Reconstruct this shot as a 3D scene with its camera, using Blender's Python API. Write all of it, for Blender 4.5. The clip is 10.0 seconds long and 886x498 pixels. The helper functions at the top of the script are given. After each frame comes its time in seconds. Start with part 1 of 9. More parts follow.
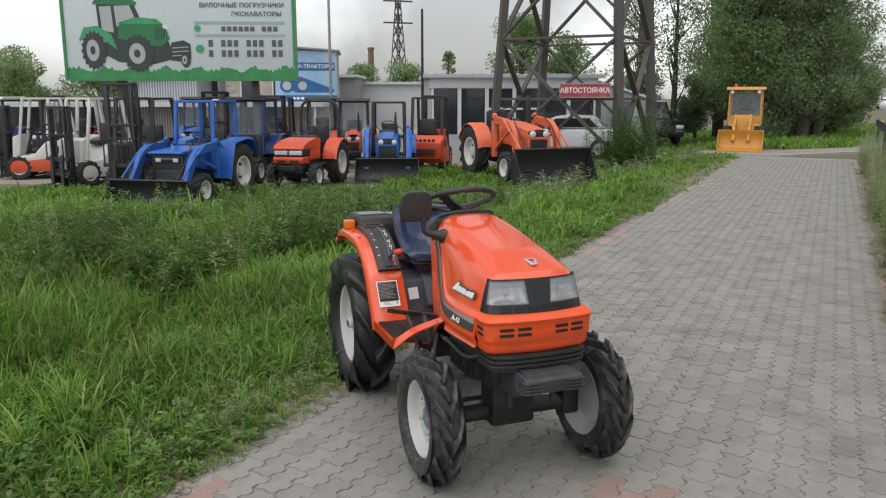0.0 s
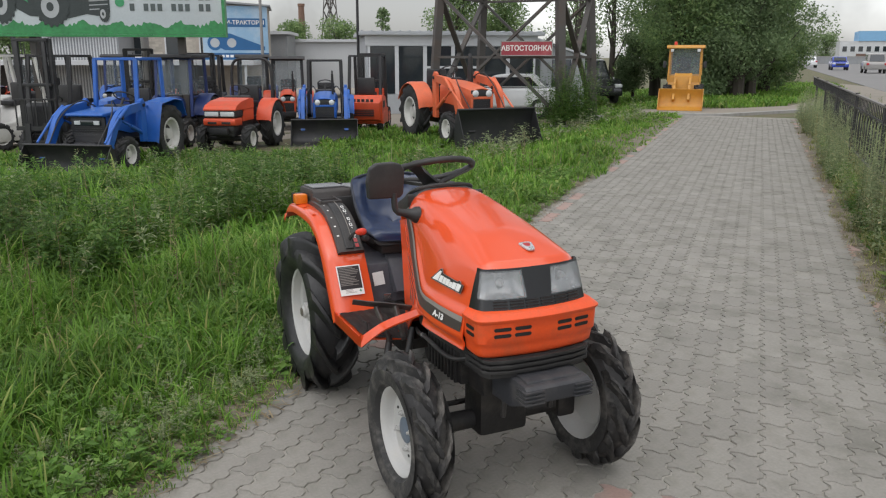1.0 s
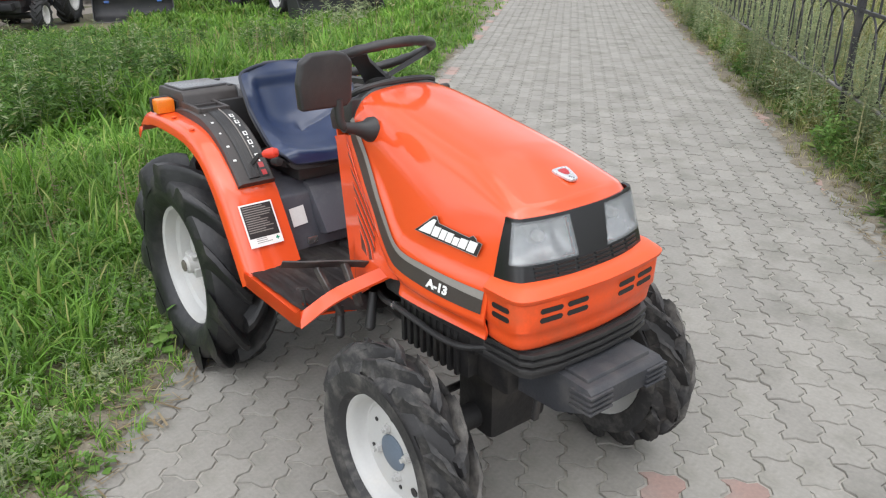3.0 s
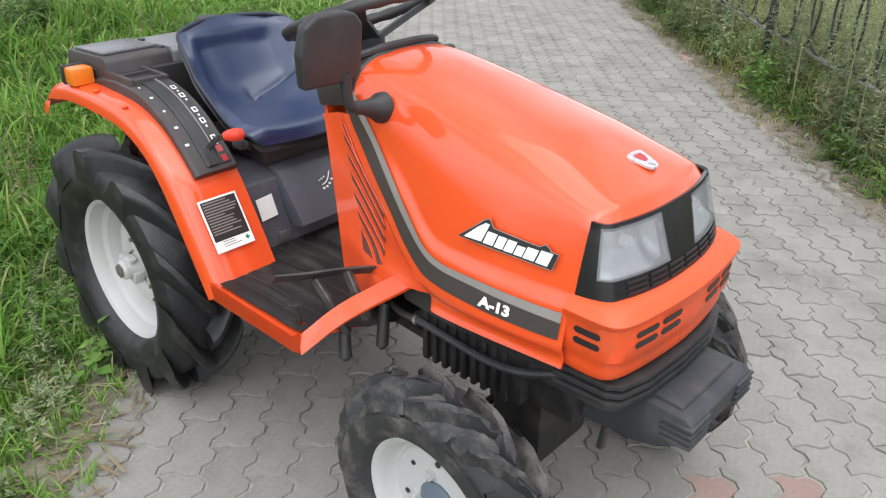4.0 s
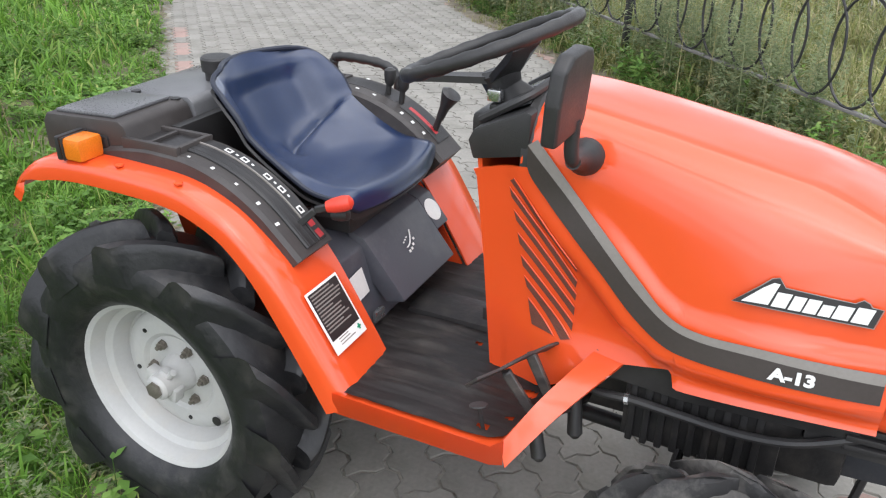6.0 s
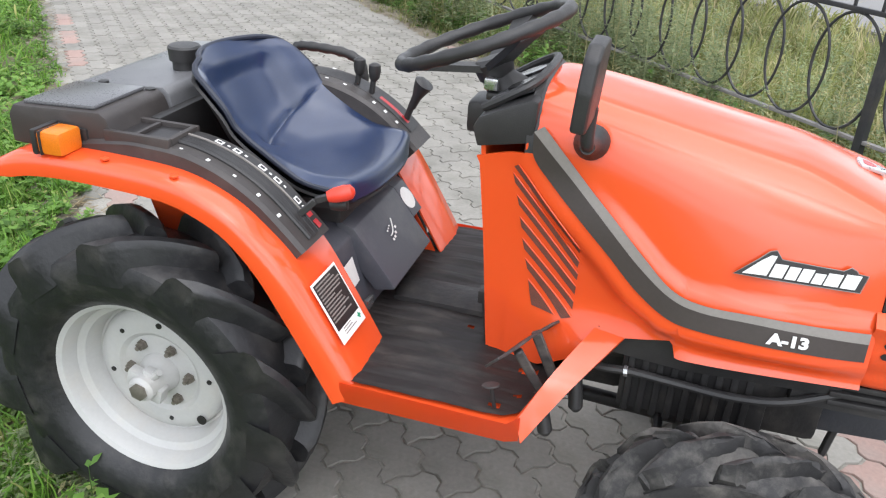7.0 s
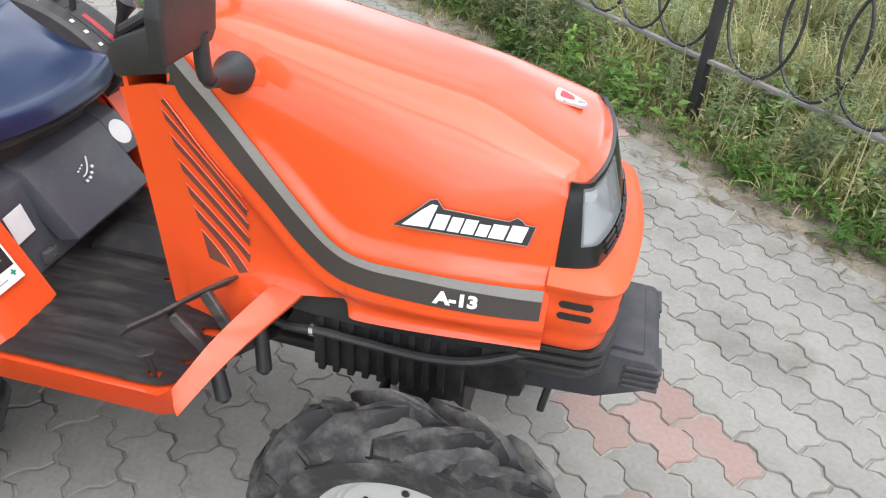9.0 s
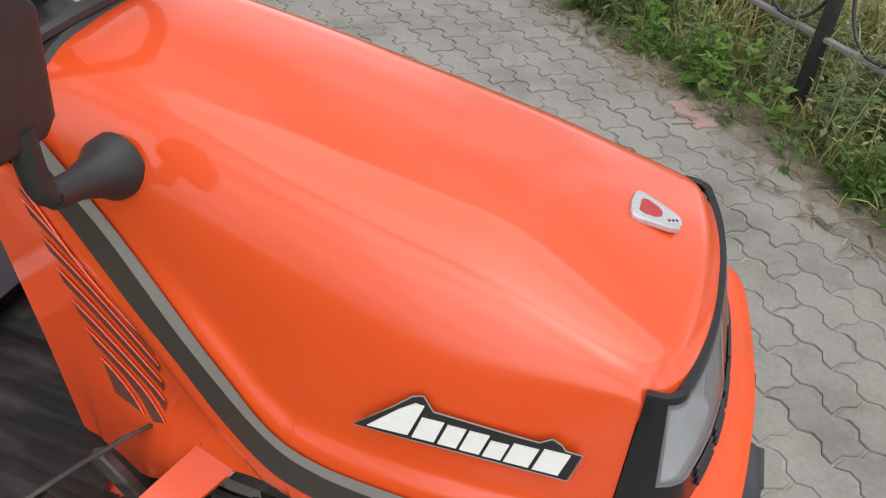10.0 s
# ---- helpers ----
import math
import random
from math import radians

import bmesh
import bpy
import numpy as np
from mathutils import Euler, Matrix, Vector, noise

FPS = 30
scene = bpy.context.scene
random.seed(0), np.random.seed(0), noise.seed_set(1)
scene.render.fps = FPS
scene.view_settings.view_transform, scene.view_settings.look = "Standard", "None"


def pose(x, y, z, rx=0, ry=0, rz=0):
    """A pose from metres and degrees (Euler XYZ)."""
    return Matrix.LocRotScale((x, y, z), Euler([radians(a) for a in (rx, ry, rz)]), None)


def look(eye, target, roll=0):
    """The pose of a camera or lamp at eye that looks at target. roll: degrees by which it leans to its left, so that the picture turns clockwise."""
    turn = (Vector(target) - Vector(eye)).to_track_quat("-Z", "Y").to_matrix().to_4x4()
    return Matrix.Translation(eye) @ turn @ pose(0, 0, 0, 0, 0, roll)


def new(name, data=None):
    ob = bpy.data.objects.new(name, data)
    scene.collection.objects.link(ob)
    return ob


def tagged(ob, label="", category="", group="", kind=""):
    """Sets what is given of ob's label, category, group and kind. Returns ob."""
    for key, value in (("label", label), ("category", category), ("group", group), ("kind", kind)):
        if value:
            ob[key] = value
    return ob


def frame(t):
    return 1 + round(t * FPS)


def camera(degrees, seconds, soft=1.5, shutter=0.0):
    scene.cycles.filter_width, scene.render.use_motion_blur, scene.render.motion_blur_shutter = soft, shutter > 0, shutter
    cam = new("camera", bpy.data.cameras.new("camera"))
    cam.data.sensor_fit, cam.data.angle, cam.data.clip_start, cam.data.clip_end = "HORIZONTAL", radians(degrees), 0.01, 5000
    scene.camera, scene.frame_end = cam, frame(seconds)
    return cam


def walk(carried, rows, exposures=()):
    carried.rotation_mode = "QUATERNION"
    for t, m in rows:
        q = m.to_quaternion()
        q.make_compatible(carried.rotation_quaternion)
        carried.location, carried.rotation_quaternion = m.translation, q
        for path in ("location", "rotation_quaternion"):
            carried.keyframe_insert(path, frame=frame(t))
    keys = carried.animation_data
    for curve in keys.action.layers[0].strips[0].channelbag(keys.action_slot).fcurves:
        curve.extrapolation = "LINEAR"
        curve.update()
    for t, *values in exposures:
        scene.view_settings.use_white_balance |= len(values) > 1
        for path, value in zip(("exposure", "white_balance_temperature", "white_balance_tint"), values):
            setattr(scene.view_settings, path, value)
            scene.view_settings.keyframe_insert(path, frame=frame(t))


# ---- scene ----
cam = camera(58.3, 10.0, 1.2)
METRES, EYE, TILT, LEAN, TURN = 4.56, 1.588, -10.9, 0.0, 69.52
FIRST_X, FIRST_Y = 4.171, -1.408
ROWS = [
    (0.0, 0.0, 0.0, 0.0, 0.0, 0.0, -0.0),
    (0.5, -0.0245, 0.0558, 0.0094, -1.78, -1.09, 0.37),
    (1.0, -0.0324, 0.1145, 0.0174, -4.65, -2.88, 0.8),
    (1.5, -0.036, 0.1743, 0.0288, -7.67, -5.26, 1.9),
    (2.0, -0.0621, 0.234, 0.0371, -11.35, -7.74, 3.29),
    (2.5, -0.0751, 0.291, 0.0384, -13.78, -9.82, 3.5),
    (4.0, -0.132, 0.4474, 0.0573, -26.27, -17.44, 4.26),
    (4.5, -0.1528, 0.5012, 0.0664, -30.74, -18.09, 5.32),
    (5.0, -0.1921, 0.5306, 0.0734, -35.42, -18.27, 6.12),
    (5.5, -0.2108, 0.5686, 0.0755, -39.18, -18.39, 6.93),
    (7.0, -0.2731, 0.6372, 0.0884, -52.13, -20.51, 5.79),
    (7.5, -0.2695, 0.6191, 0.083, -55.26, -21.65, 6.2),
    (8.0, -0.2524, 0.5845, 0.0767, -56.73, -22.41, 6.66),
    (8.5, -0.2274, 0.5553, 0.0736, -56.39, -24.14, 6.01),
    (9.0, -0.1774, 0.5764, 0.0747, -56.32, -26.98, 4.89),
    (9.5, -0.1235, 0.6042, 0.0737, -53.75, -29.79, 4.32),
    (10.0, -0.0697, 0.633, 0.0806, -50.91, -31.89, 4.29),
]
walk(cam, [(t, pose(FIRST_X, FIRST_Y, EYE, TILT, LEAN, TURN) @ pose(METRES * x, METRES * y, METRES * z, 90 + pitch, roll, yaw)) for t, x, y, z, yaw, pitch, roll in ROWS],
     [(0.0, 0.25, 6500, 10), (1.0, 0.25, 6500, 10), (2.0, 0.35, 6500, 10), (2.5, 0.68, 6400, 10), (4.0, 0.9, 6250, 10), (4.5, 0.88, 6220, 10), (5.0, 1.05, 6200, 11), (5.5, 0.88, 6200, 11), (7.0, 1.06, 6200, 11), (7.5, 1.22, 6150, 11), (9.0, 1.13, 6200, 11), (9.5, 0.9, 6350, 11), (10.0, 0.42, 6500, 11)])

# ---------------------------------------------------------------- world and light
world = bpy.data.worlds.new("overcast_sky")
scene.world = world
world.use_nodes = True
wn, wl = world.node_tree.nodes, world.node_tree.links
sky = wn.new("ShaderNodeTexSky")
sky.sky_type = "NISHITA"
sky.sun_disc = False
sky.sun_elevation = radians(52)
sky.sun_rotation = radians(150)
sky.dust_density = 1.0
sky.air_density = 1.0
grey = wn.new("ShaderNodeHueSaturation")
grey.inputs["Saturation"].default_value = 0.16
wl.new(sky.outputs[0], grey.inputs["Color"])
# an overcast sky: softer towards the horizon, with faint cloud banks
wc = wn.new("ShaderNodeTexCoord")
wz = wn.new("ShaderNodeSeparateXYZ")
wl.new(wc.outputs["Generated"], wz.inputs[0])
rise = wn.new("ShaderNodeMapRange")
rise.inputs["From Min"].default_value, rise.inputs["From Max"].default_value = -0.05, 0.85
rise.inputs["To Min"].default_value, rise.inputs["To Max"].default_value = 0.70, 1.66
wl.new(wz.outputs["Z"], rise.inputs["Value"])
cloud = wn.new("ShaderNodeTexNoise")
cloud.inputs["Scale"].default_value, cloud.inputs["Detail"].default_value, cloud.inputs["Roughness"].default_value = 2.6, 6, 0.55
wl.new(wc.outputs["Generated"], cloud.inputs["Vector"])
bank = wn.new("ShaderNodeMapRange")
bank.inputs["From Min"].default_value, bank.inputs["From Max"].default_value = 0.41, 0.59
bank.inputs["To Min"].default_value, bank.inputs["To Max"].default_value = 0.66, 1.34
wl.new(cloud.outputs[0], bank.inputs["Value"])
both = wn.new("ShaderNodeMath")
both.operation = "MULTIPLY"
wl.new(rise.outputs[0], both.inputs[0])
wl.new(bank.outputs[0], both.inputs[1])
dim = wn.new("ShaderNodeVectorMath")
dim.operation = "SCALE"
wl.new(grey.outputs[0], dim.inputs[0])
wl.new(both.outputs[0], dim.inputs["Scale"])
wl.new(dim.outputs[0], wn["Background"].inputs["Color"])
wn["Background"].inputs["Strength"].default_value = 0.15

sun = new("sun", bpy.data.lights.new("sun", "SUN"))
sun.data.energy = 0.8
sun.data.angle = radians(60)
sun.data.color = (1.0, 0.96, 0.9)
SUN_DIR = Vector((0.15, 0.12, 1.0))
sun.matrix_world = look(SUN_DIR * 30, (0, 0, 0))

# ---------------------------------------------------------------- small tools


def node_mat(name, color, rough=0.6, metal=0.0, vary=0.15, scale=8.0, fine=60.0, bump=0.1, stain=None, stain_amount=0.35,
             stain_scale=3.0, spec=0.5, coat=0.0, per_object=0.0, per_island=0.0, bump_distance=0.004, coat_rough=0.12, coat_ior=1.5, stretch=None):
    """A procedural surface: colour varied at two scales, patches of a second colour, fine relief."""
    m = bpy.data.materials.new(name)
    m.use_nodes = True
    n, l = m.node_tree.nodes, m.node_tree.links
    p = n["Principled BSDF"]
    p.inputs["Roughness"].default_value = rough
    p.inputs["Metallic"].default_value = metal
    p.inputs["Specular IOR Level"].default_value = spec
    if coat:
        p.inputs["Coat Weight"].default_value = coat
        p.inputs["Coat Roughness"].default_value = coat_rough
        p.inputs["Coat IOR"].default_value = coat_ior
    co = n.new("ShaderNodeTexCoord")
    big, small = n.new("ShaderNodeTexNoise"), n.new("ShaderNodeTexNoise")
    big.inputs["Scale"].default_value, big.inputs["Detail"].default_value = scale, 5
    small.inputs["Scale"].default_value, small.inputs["Detail"].default_value = fine, 4
    where = co.outputs["Object"]
    if stretch:
        pull = n.new("ShaderNodeVectorMath")
        pull.operation = "MULTIPLY"
        pull.inputs[1].default_value = stretch
        l.new(where, pull.inputs[0])
        where = pull.outputs[0]
    for t in (big, small):
        l.new(where, t.inputs["Vector"])
    add = n.new("ShaderNodeMath")
    add.operation = "ADD"
    l.new(big.outputs[0], add.inputs[0])
    l.new(small.outputs[0], add.inputs[1])
    src = add.outputs[0]
    span = n.new("ShaderNodeMapRange")
    span.inputs["From Min"].default_value, span.inputs["From Max"].default_value = 0.6, 1.4
    span.inputs["To Min"].default_value, span.inputs["To Max"].default_value = 1 - vary, 1 + vary
    l.new(src, span.inputs["Value"])
    value = span.outputs[0]
    if per_object or per_island:
        if per_object:
            info = n.new("ShaderNodeObjectInfo")
            rnd = info.outputs["Random"]
        else:
            info = n.new("ShaderNodeNewGeometry")
            rnd = info.outputs["Random Per Island"]
        k = per_object or per_island
        r = n.new("ShaderNodeMapRange")
        r.inputs["To Min"].default_value, r.inputs["To Max"].default_value = 1 - k, 1 + k
        l.new(rnd, r.inputs["Value"])
        mul = n.new("ShaderNodeMath")
        mul.operation = "MULTIPLY"
        l.new(value, mul.inputs[0])
        l.new(r.outputs[0], mul.inputs[1])
        value = mul.outputs[0]
    base = n.new("ShaderNodeRGB")
    base.outputs[0].default_value = (*color, 1)
    colour = base.outputs[0]
    if stain:
        st = n.new("ShaderNodeTexNoise")
        st.inputs["Scale"].default_value, st.inputs["Detail"].default_value, st.inputs["Roughness"].default_value = stain_scale, 8, 0.65
        l.new(where, st.inputs["Vector"])
        ramp = n.new("ShaderNodeMapRange")
        ramp.inputs["From Min"].default_value, ramp.inputs["From Max"].default_value = 0.48, 0.68
        ramp.inputs["To Max"].default_value = stain_amount
        l.new(st.outputs[0], ramp.inputs["Value"])
        mix = n.new("ShaderNodeMix")
        mix.data_type = "RGBA"
        mix.inputs["B"].default_value = (0, 0, 0, 1)
        l.new(ramp.outputs[0], mix.inputs["Factor"])
        l.new(colour, mix.inputs[6])
        mix.inputs[7].default_value = (*stain, 1)
        colour = mix.outputs[2]
    scale_col = n.new("ShaderNodeVectorMath")
    scale_col.operation = "SCALE"
    l.new(colour, scale_col.inputs[0])
    l.new(value, scale_col.inputs["Scale"])
    l.new(scale_col.outputs[0], p.inputs["Base Color"])
    rr = n.new("ShaderNodeMapRange")
    rr.inputs["From Min"].default_value, rr.inputs["From Max"].default_value = 0.6, 1.4
    rr.inputs["To Min"].default_value, rr.inputs["To Max"].default_value = max(0.02, rough * 0.8), min(1, rough * 1.2)
    l.new(src, rr.inputs["Value"])
    l.new(rr.outputs[0], p.inputs["Roughness"])
    if bump:
        b = n.new("ShaderNodeBump")
        b.inputs["Strength"].default_value, b.inputs["Distance"].default_value = bump, bump_distance
        l.new(small.outputs[0], b.inputs["Height"])
        l.new(b.outputs[0], p.inputs["Normal"])
    return m


def glass_mat(name, color=(0.9, 0.95, 0.95), rough=0.03, alpha=0.35):
    m = bpy.data.materials.new(name)
    m.use_nodes = True
    n, l = m.node_tree.nodes, m.node_tree.links
    p = n["Principled BSDF"]
    p.inputs["Base Color"].default_value = (*color, 1)
    p.inputs["Roughness"].default_value = rough
    p.inputs["Alpha"].default_value = alpha
    return m


def obj(name, bm, mat=None, parent=None, label="", smooth=38, free=True):
    """Links a bmesh as one mesh object, smooth but for its sharp edges."""
    me = bpy.data.meshes.new(name)
    bmesh.ops.recalc_face_normals(bm, faces=bm.faces[:])
    bm.to_mesh(me)
    bm.free()
    return link_mesh(name, me, mat, parent, label, smooth)


def link_mesh(name, me, mat=None, parent=None, label="", smooth=38):
    if mat:
        me.materials.append(mat)
    if smooth:
        me.polygons.foreach_set("use_smooth", [True] * len(me.polygons))
        me.set_sharp_from_angle(angle=radians(smooth))
    ob = new(name, me)
    if parent:
        ob.parent = parent
    if label:
        ob["label"] = label
    return ob


def part(name, bm, mat, parent, label="", smooth=38):
    return obj(name, bm, mat, parent, label, smooth)


def thing(name, label, category, m=None, group="", kind=""):
    e = new(name)
    if m is not None:
        e.matrix_world = m
    return tagged(e, label, category, group, kind)


def raw(verts, faces):
    bm = bmesh.new()
    vs = [bm.verts.new(v) for v in verts]
    for f in faces:
        try:
            bm.faces.new([vs[i] for i in f])
        except ValueError:
            pass
    return bm


def join(*pieces):
    """One bmesh out of several, each a bmesh or (bmesh, matrix)."""
    out = bmesh.new()
    for pc in pieces:
        b, m = pc if isinstance(pc, tuple) else (pc, None)
        me = bpy.data.meshes.new("t")
        if m is not None:
            bmesh.ops.transform(b, matrix=m, verts=b.verts[:])
        b.to_mesh(me)
        b.free()
        out.from_mesh(me)
        bpy.data.meshes.remove(me)
    return out


def box(x0, x1, y0, y1, z0, z1, bevel=0.0, seg=2):
    bm = bmesh.new()
    bmesh.ops.create_cube(bm, size=1, matrix=Matrix.Translation(((x0 + x1) / 2, (y0 + y1) / 2, (z0 + z1) / 2)) @ Matrix.Diagonal((x1 - x0, y1 - y0, z1 - z0, 1)))
    if bevel:
        bmesh.ops.bevel(bm, geom=bm.edges[:], offset=bevel, segments=seg, affect="EDGES", profile=0.6)
    return bm


def prism(poly, a, b, axis="y", bevel=0.0, seg=2):
    """A polygon, given in the two other axes, drawn out from a to b along an axis."""
    def place(p, h):
        return {"x": (h, p[0], p[1]), "y": (p[0], h, p[1]), "z": (p[0], p[1], h)}[axis]
    n = len(poly)
    bm = raw([place(p, a) for p in poly] + [place(p, b) for p in poly],
             [list(range(n)), list(range(2 * n - 1, n - 1, -1))] + [[i, (i + 1) % n, n + (i + 1) % n, n + i] for i in range(n)])
    bmesh.ops.recalc_face_normals(bm, faces=bm.faces[:])
    if bevel:
        bmesh.ops.bevel(bm, geom=bm.edges[:], offset=bevel, segments=seg, affect="EDGES", profile=0.6, clamp_overlap=True)
    return bm


def tube(points, r, n=10, closed=False):
    """A round bar along points; r may be a list."""
    pts = [Vector(p) for p in points]
    k = len(pts)
    rs = r if isinstance(r, (list, tuple)) else [r] * k
    verts, faces = [], []
    up = None
    for i, p in enumerate(pts):
        d = (pts[(i + 1) % k] - pts[i - 1]) if closed else (pts[min(i + 1, k - 1)] - pts[max(i - 1, 0)])
        d.normalize()
        if up is None:
            up = d.orthogonal().normalized()
        up = (up - d * up.dot(d)).normalized()
        side = d.cross(up)
        for j in range(n):
            a = 2 * math.pi * j / n
            verts.append(p + (up * math.cos(a) + side * math.sin(a)) * rs[i])
    for i in range(k if closed else k - 1):
        for j in range(n):
            q = (i + 1) % k
            faces.append([i * n + j, i * n + (j + 1) % n, q * n + (j + 1) % n, q * n + j])
    if not closed:
        faces.append(list(range(n))[::-1])
        faces.append([(k - 1) * n + j for j in range(n)])
    return raw(verts, faces)


def bar(a, b, w, h, bevel=0.0):
    """A square bar from a to b."""
    a, b = Vector(a), Vector(b)
    d = (b - a)
    L = d.length
    bm = box(-w / 2, w / 2, -h / 2, h / 2, 0, L, bevel, 1)
    bmesh.ops.transform(bm, matrix=Matrix.Translation(a) @ d.to_track_quat("Z", "Y").to_matrix().to_4x4(), verts=bm.verts[:])
    return bm


def lathe(profile, n=48, axis="y", closed=False, caps=True):
    """Turns a profile of (radius, height) about an axis."""
    verts, faces = [], []
    k = len(profile)
    for r, h in profile:
        for j in range(n):
            a = 2 * math.pi * j / n
            c, s = r * math.cos(a), r * math.sin(a)
            verts.append({"y": (c, h, s), "z": (c, s, h), "x": (h, c, s)}[axis])
    for i in range(k if closed else k - 1):
        q = (i + 1) % k
        for j in range(n):
            faces.append([i * n + j, i * n + (j + 1) % n, q * n + (j + 1) % n, q * n + j])
    if not closed and caps:
        if profile[0][0] > 1e-5:
            faces.append(list(range(n)))
        if profile[-1][0] > 1e-5:
            faces.append([(k - 1) * n + j for j in range(n)][::-1])
    bm = raw(verts, faces)
    bmesh.ops.remove_doubles(bm, verts=bm.verts[:], dist=1e-5)
    return bm


def sheet(fn, nu, nv, thick=0.0):
    """A surface fn(u, v), u and v from 0 to 1, with a thickness inwards."""
    verts = [Vector(fn(i / nu, j / nv)) for i in range(nu + 1) for j in range(nv + 1)]
    w = nv + 1
    faces = [[i * w + j, (i + 1) * w + j, (i + 1) * w + j + 1, i * w + j + 1] for i in range(nu) for j in range(nv)]
    bm = raw(verts, faces)
    if thick:
        bmesh.ops.recalc_face_normals(bm, faces=bm.faces[:])
        bmesh.ops.solidify(bm, geom=bm.faces[:], thickness=thick)
    return bm


def smoothstep(a, b, x):
    t = min(1, max(0, (x - a) / (b - a)))
    return t * t * (3 - 2 * t)


def interp(x, table):
    """Linear through (x, y) rows."""
    if x <= table[0][0]:
        return table[0][1]
    for (x0, y0), (x1, y1) in zip(table, table[1:]):
        if x <= x1:
            return y0 + (y1 - y0) * (x - x0) / (x1 - x0)
    return table[-1][1]


def spline(x, table):
    """Smooth (Catmull-Rom) through (x, y) rows."""
    if x <= table[0][0]:
        return table[0][1]
    if x >= table[-1][0]:
        return table[-1][1]
    for i in range(len(table) - 1):
        (x1, y1), (x2, y2) = table[i], table[i + 1]
        if x <= x2:
            x0, y0 = table[max(i - 1, 0)]
            x3, y3 = table[min(i + 2, len(table) - 1)]
            m1 = (y2 - y0) / (x2 - x0)
            m2 = (y3 - y1) / (x3 - x1)
            t, h = (x - x1) / (x2 - x1), x2 - x1
            return (2 * t ** 3 - 3 * t * t + 1) * y1 + (t ** 3 - 2 * t * t + t) * h * m1 + (3 * t * t - 2 * t ** 3) * y2 + (t ** 3 - t * t) * h * m2
    return table[-1][1]


def curve_points(pts, n):
    """n + 1 points along a smooth line through the points given."""
    k = len(pts) - 1
    dim = len(pts[0])
    return [tuple(spline(i * k / n, [(j, p[d]) for j, p in enumerate(pts)]) for d in range(dim)) for i in range(n + 1)]


def nse(x, y, k=0.0):
    return noise.noise(Vector((x, y, k)))


def lettering(text, size, mat, name="lettering", parent=None, m=None, align="CENTER", depth=0.002, stretch=1.0, shear=0.0, fat=0.0):
    """Words in the built-in font as a mesh, in the xy plane of m."""
    cu = bpy.data.curves.new(name, "FONT")
    cu.body, cu.size, cu.align_x, cu.align_y, cu.extrude = text, size, align, "CENTER", depth / 2
    cu.resolution_u = 3
    cu.shear, cu.offset = shear, fat
    tmp = bpy.data.objects.new(name, cu)
    scene.collection.objects.link(tmp)
    me = bpy.data.meshes.new_from_object(tmp.evaluated_get(bpy.context.evaluated_depsgraph_get()))
    bpy.data.objects.remove(tmp)
    bpy.data.curves.remove(cu)
    me.transform(Matrix.Diagonal((stretch, 1, 1, 1)))
    ob = link_mesh(name, me, mat, parent, smooth=0)
    if m is not None:
        ob.matrix_local = m
    return ob


def on_path(u, n, z=0.0):
    """Along the pavement (u) and across it (n)."""
    return (-0.688 * u + 0.726 * n, 0.726 * u + 0.688 * n, z)


# ---------------------------------------------------------------- materials
ORANGE = node_mat("orange_paint", (0.74, 0.078, 0.014), rough=0.5, vary=0.035, scale=2.0, fine=9, bump=0.0, spec=0.2, coat=1.0, coat_rough=0.1, coat_ior=1.58, stain=(0.74, 0.095, 0.025), stain_amount=0.25, stain_scale=1.6)
ORANGE_WORN = node_mat("worn_orange_paint", (0.78, 0.085, 0.015), rough=0.42, vary=0.08, scale=6, fine=150, bump=0.04, stain=(0.42, 0.09, 0.035), stain_amount=0.45, stain_scale=9)
RUBBER = node_mat("black_rubber", (0.014, 0.014, 0.015), rough=0.46, vary=0.3, scale=9, fine=60, bump=0.3, stain=(0.11, 0.10, 0.09), stain_amount=0.3, stain_scale=11)
RUBBER_DUSTY = node_mat("dusty_black_rubber", (0.026, 0.025, 0.025), rough=0.7, vary=0.3, scale=12, fine=80, bump=0.35, stain=(0.2, 0.185, 0.165), stain_amount=0.6, stain_scale=9)
RIM_WHITE = node_mat("white_rim_paint", (0.47, 0.465, 0.45), rough=0.4, vary=0.05, scale=10, fine=120, bump=0.05, stain=(0.5, 0.46, 0.4), stain_amount=0.35, stain_scale=12)
BLACK_PLASTIC = node_mat("black_plastic", (0.024, 0.023, 0.023), rough=0.48, vary=0.15, scale=12, fine=300, bump=0.12, stain=(0.065, 0.06, 0.056), stain_amount=0.35, stain_scale=8)
GLOSS_BLACK = node_mat("glossy_black_plastic", (0.012, 0.012, 0.013), rough=0.22, vary=0.1, scale=8, fine=200, bump=0.02)
BROWN_PLASTIC = node_mat("dark_brown_plastic", (0.042, 0.036, 0.034), rough=0.5, vary=0.12, scale=12, fine=320, bump=0.12, stain=(0.12, 0.11, 0.1), stain_amount=0.3, stain_scale=7)
GREY_STEEL = node_mat("grey_painted_steel", (0.066, 0.067, 0.08), rough=0.45, vary=0.1, scale=6, fine=200, bump=0.06, stain=(0.17, 0.17, 0.17), stain_amount=0.3, stain_scale=8)
# dusty grey, its colour also carries the sky's sheen on tank and lid
TANK_GREY = node_mat("dusty_sky_sheen_grey_plastic", (0.12, 0.12, 0.125), rough=0.3, vary=0.1, scale=5, fine=250, bump=0.08, stain=(0.2, 0.2, 0.2), stain_amount=0.4, stain_scale=5)
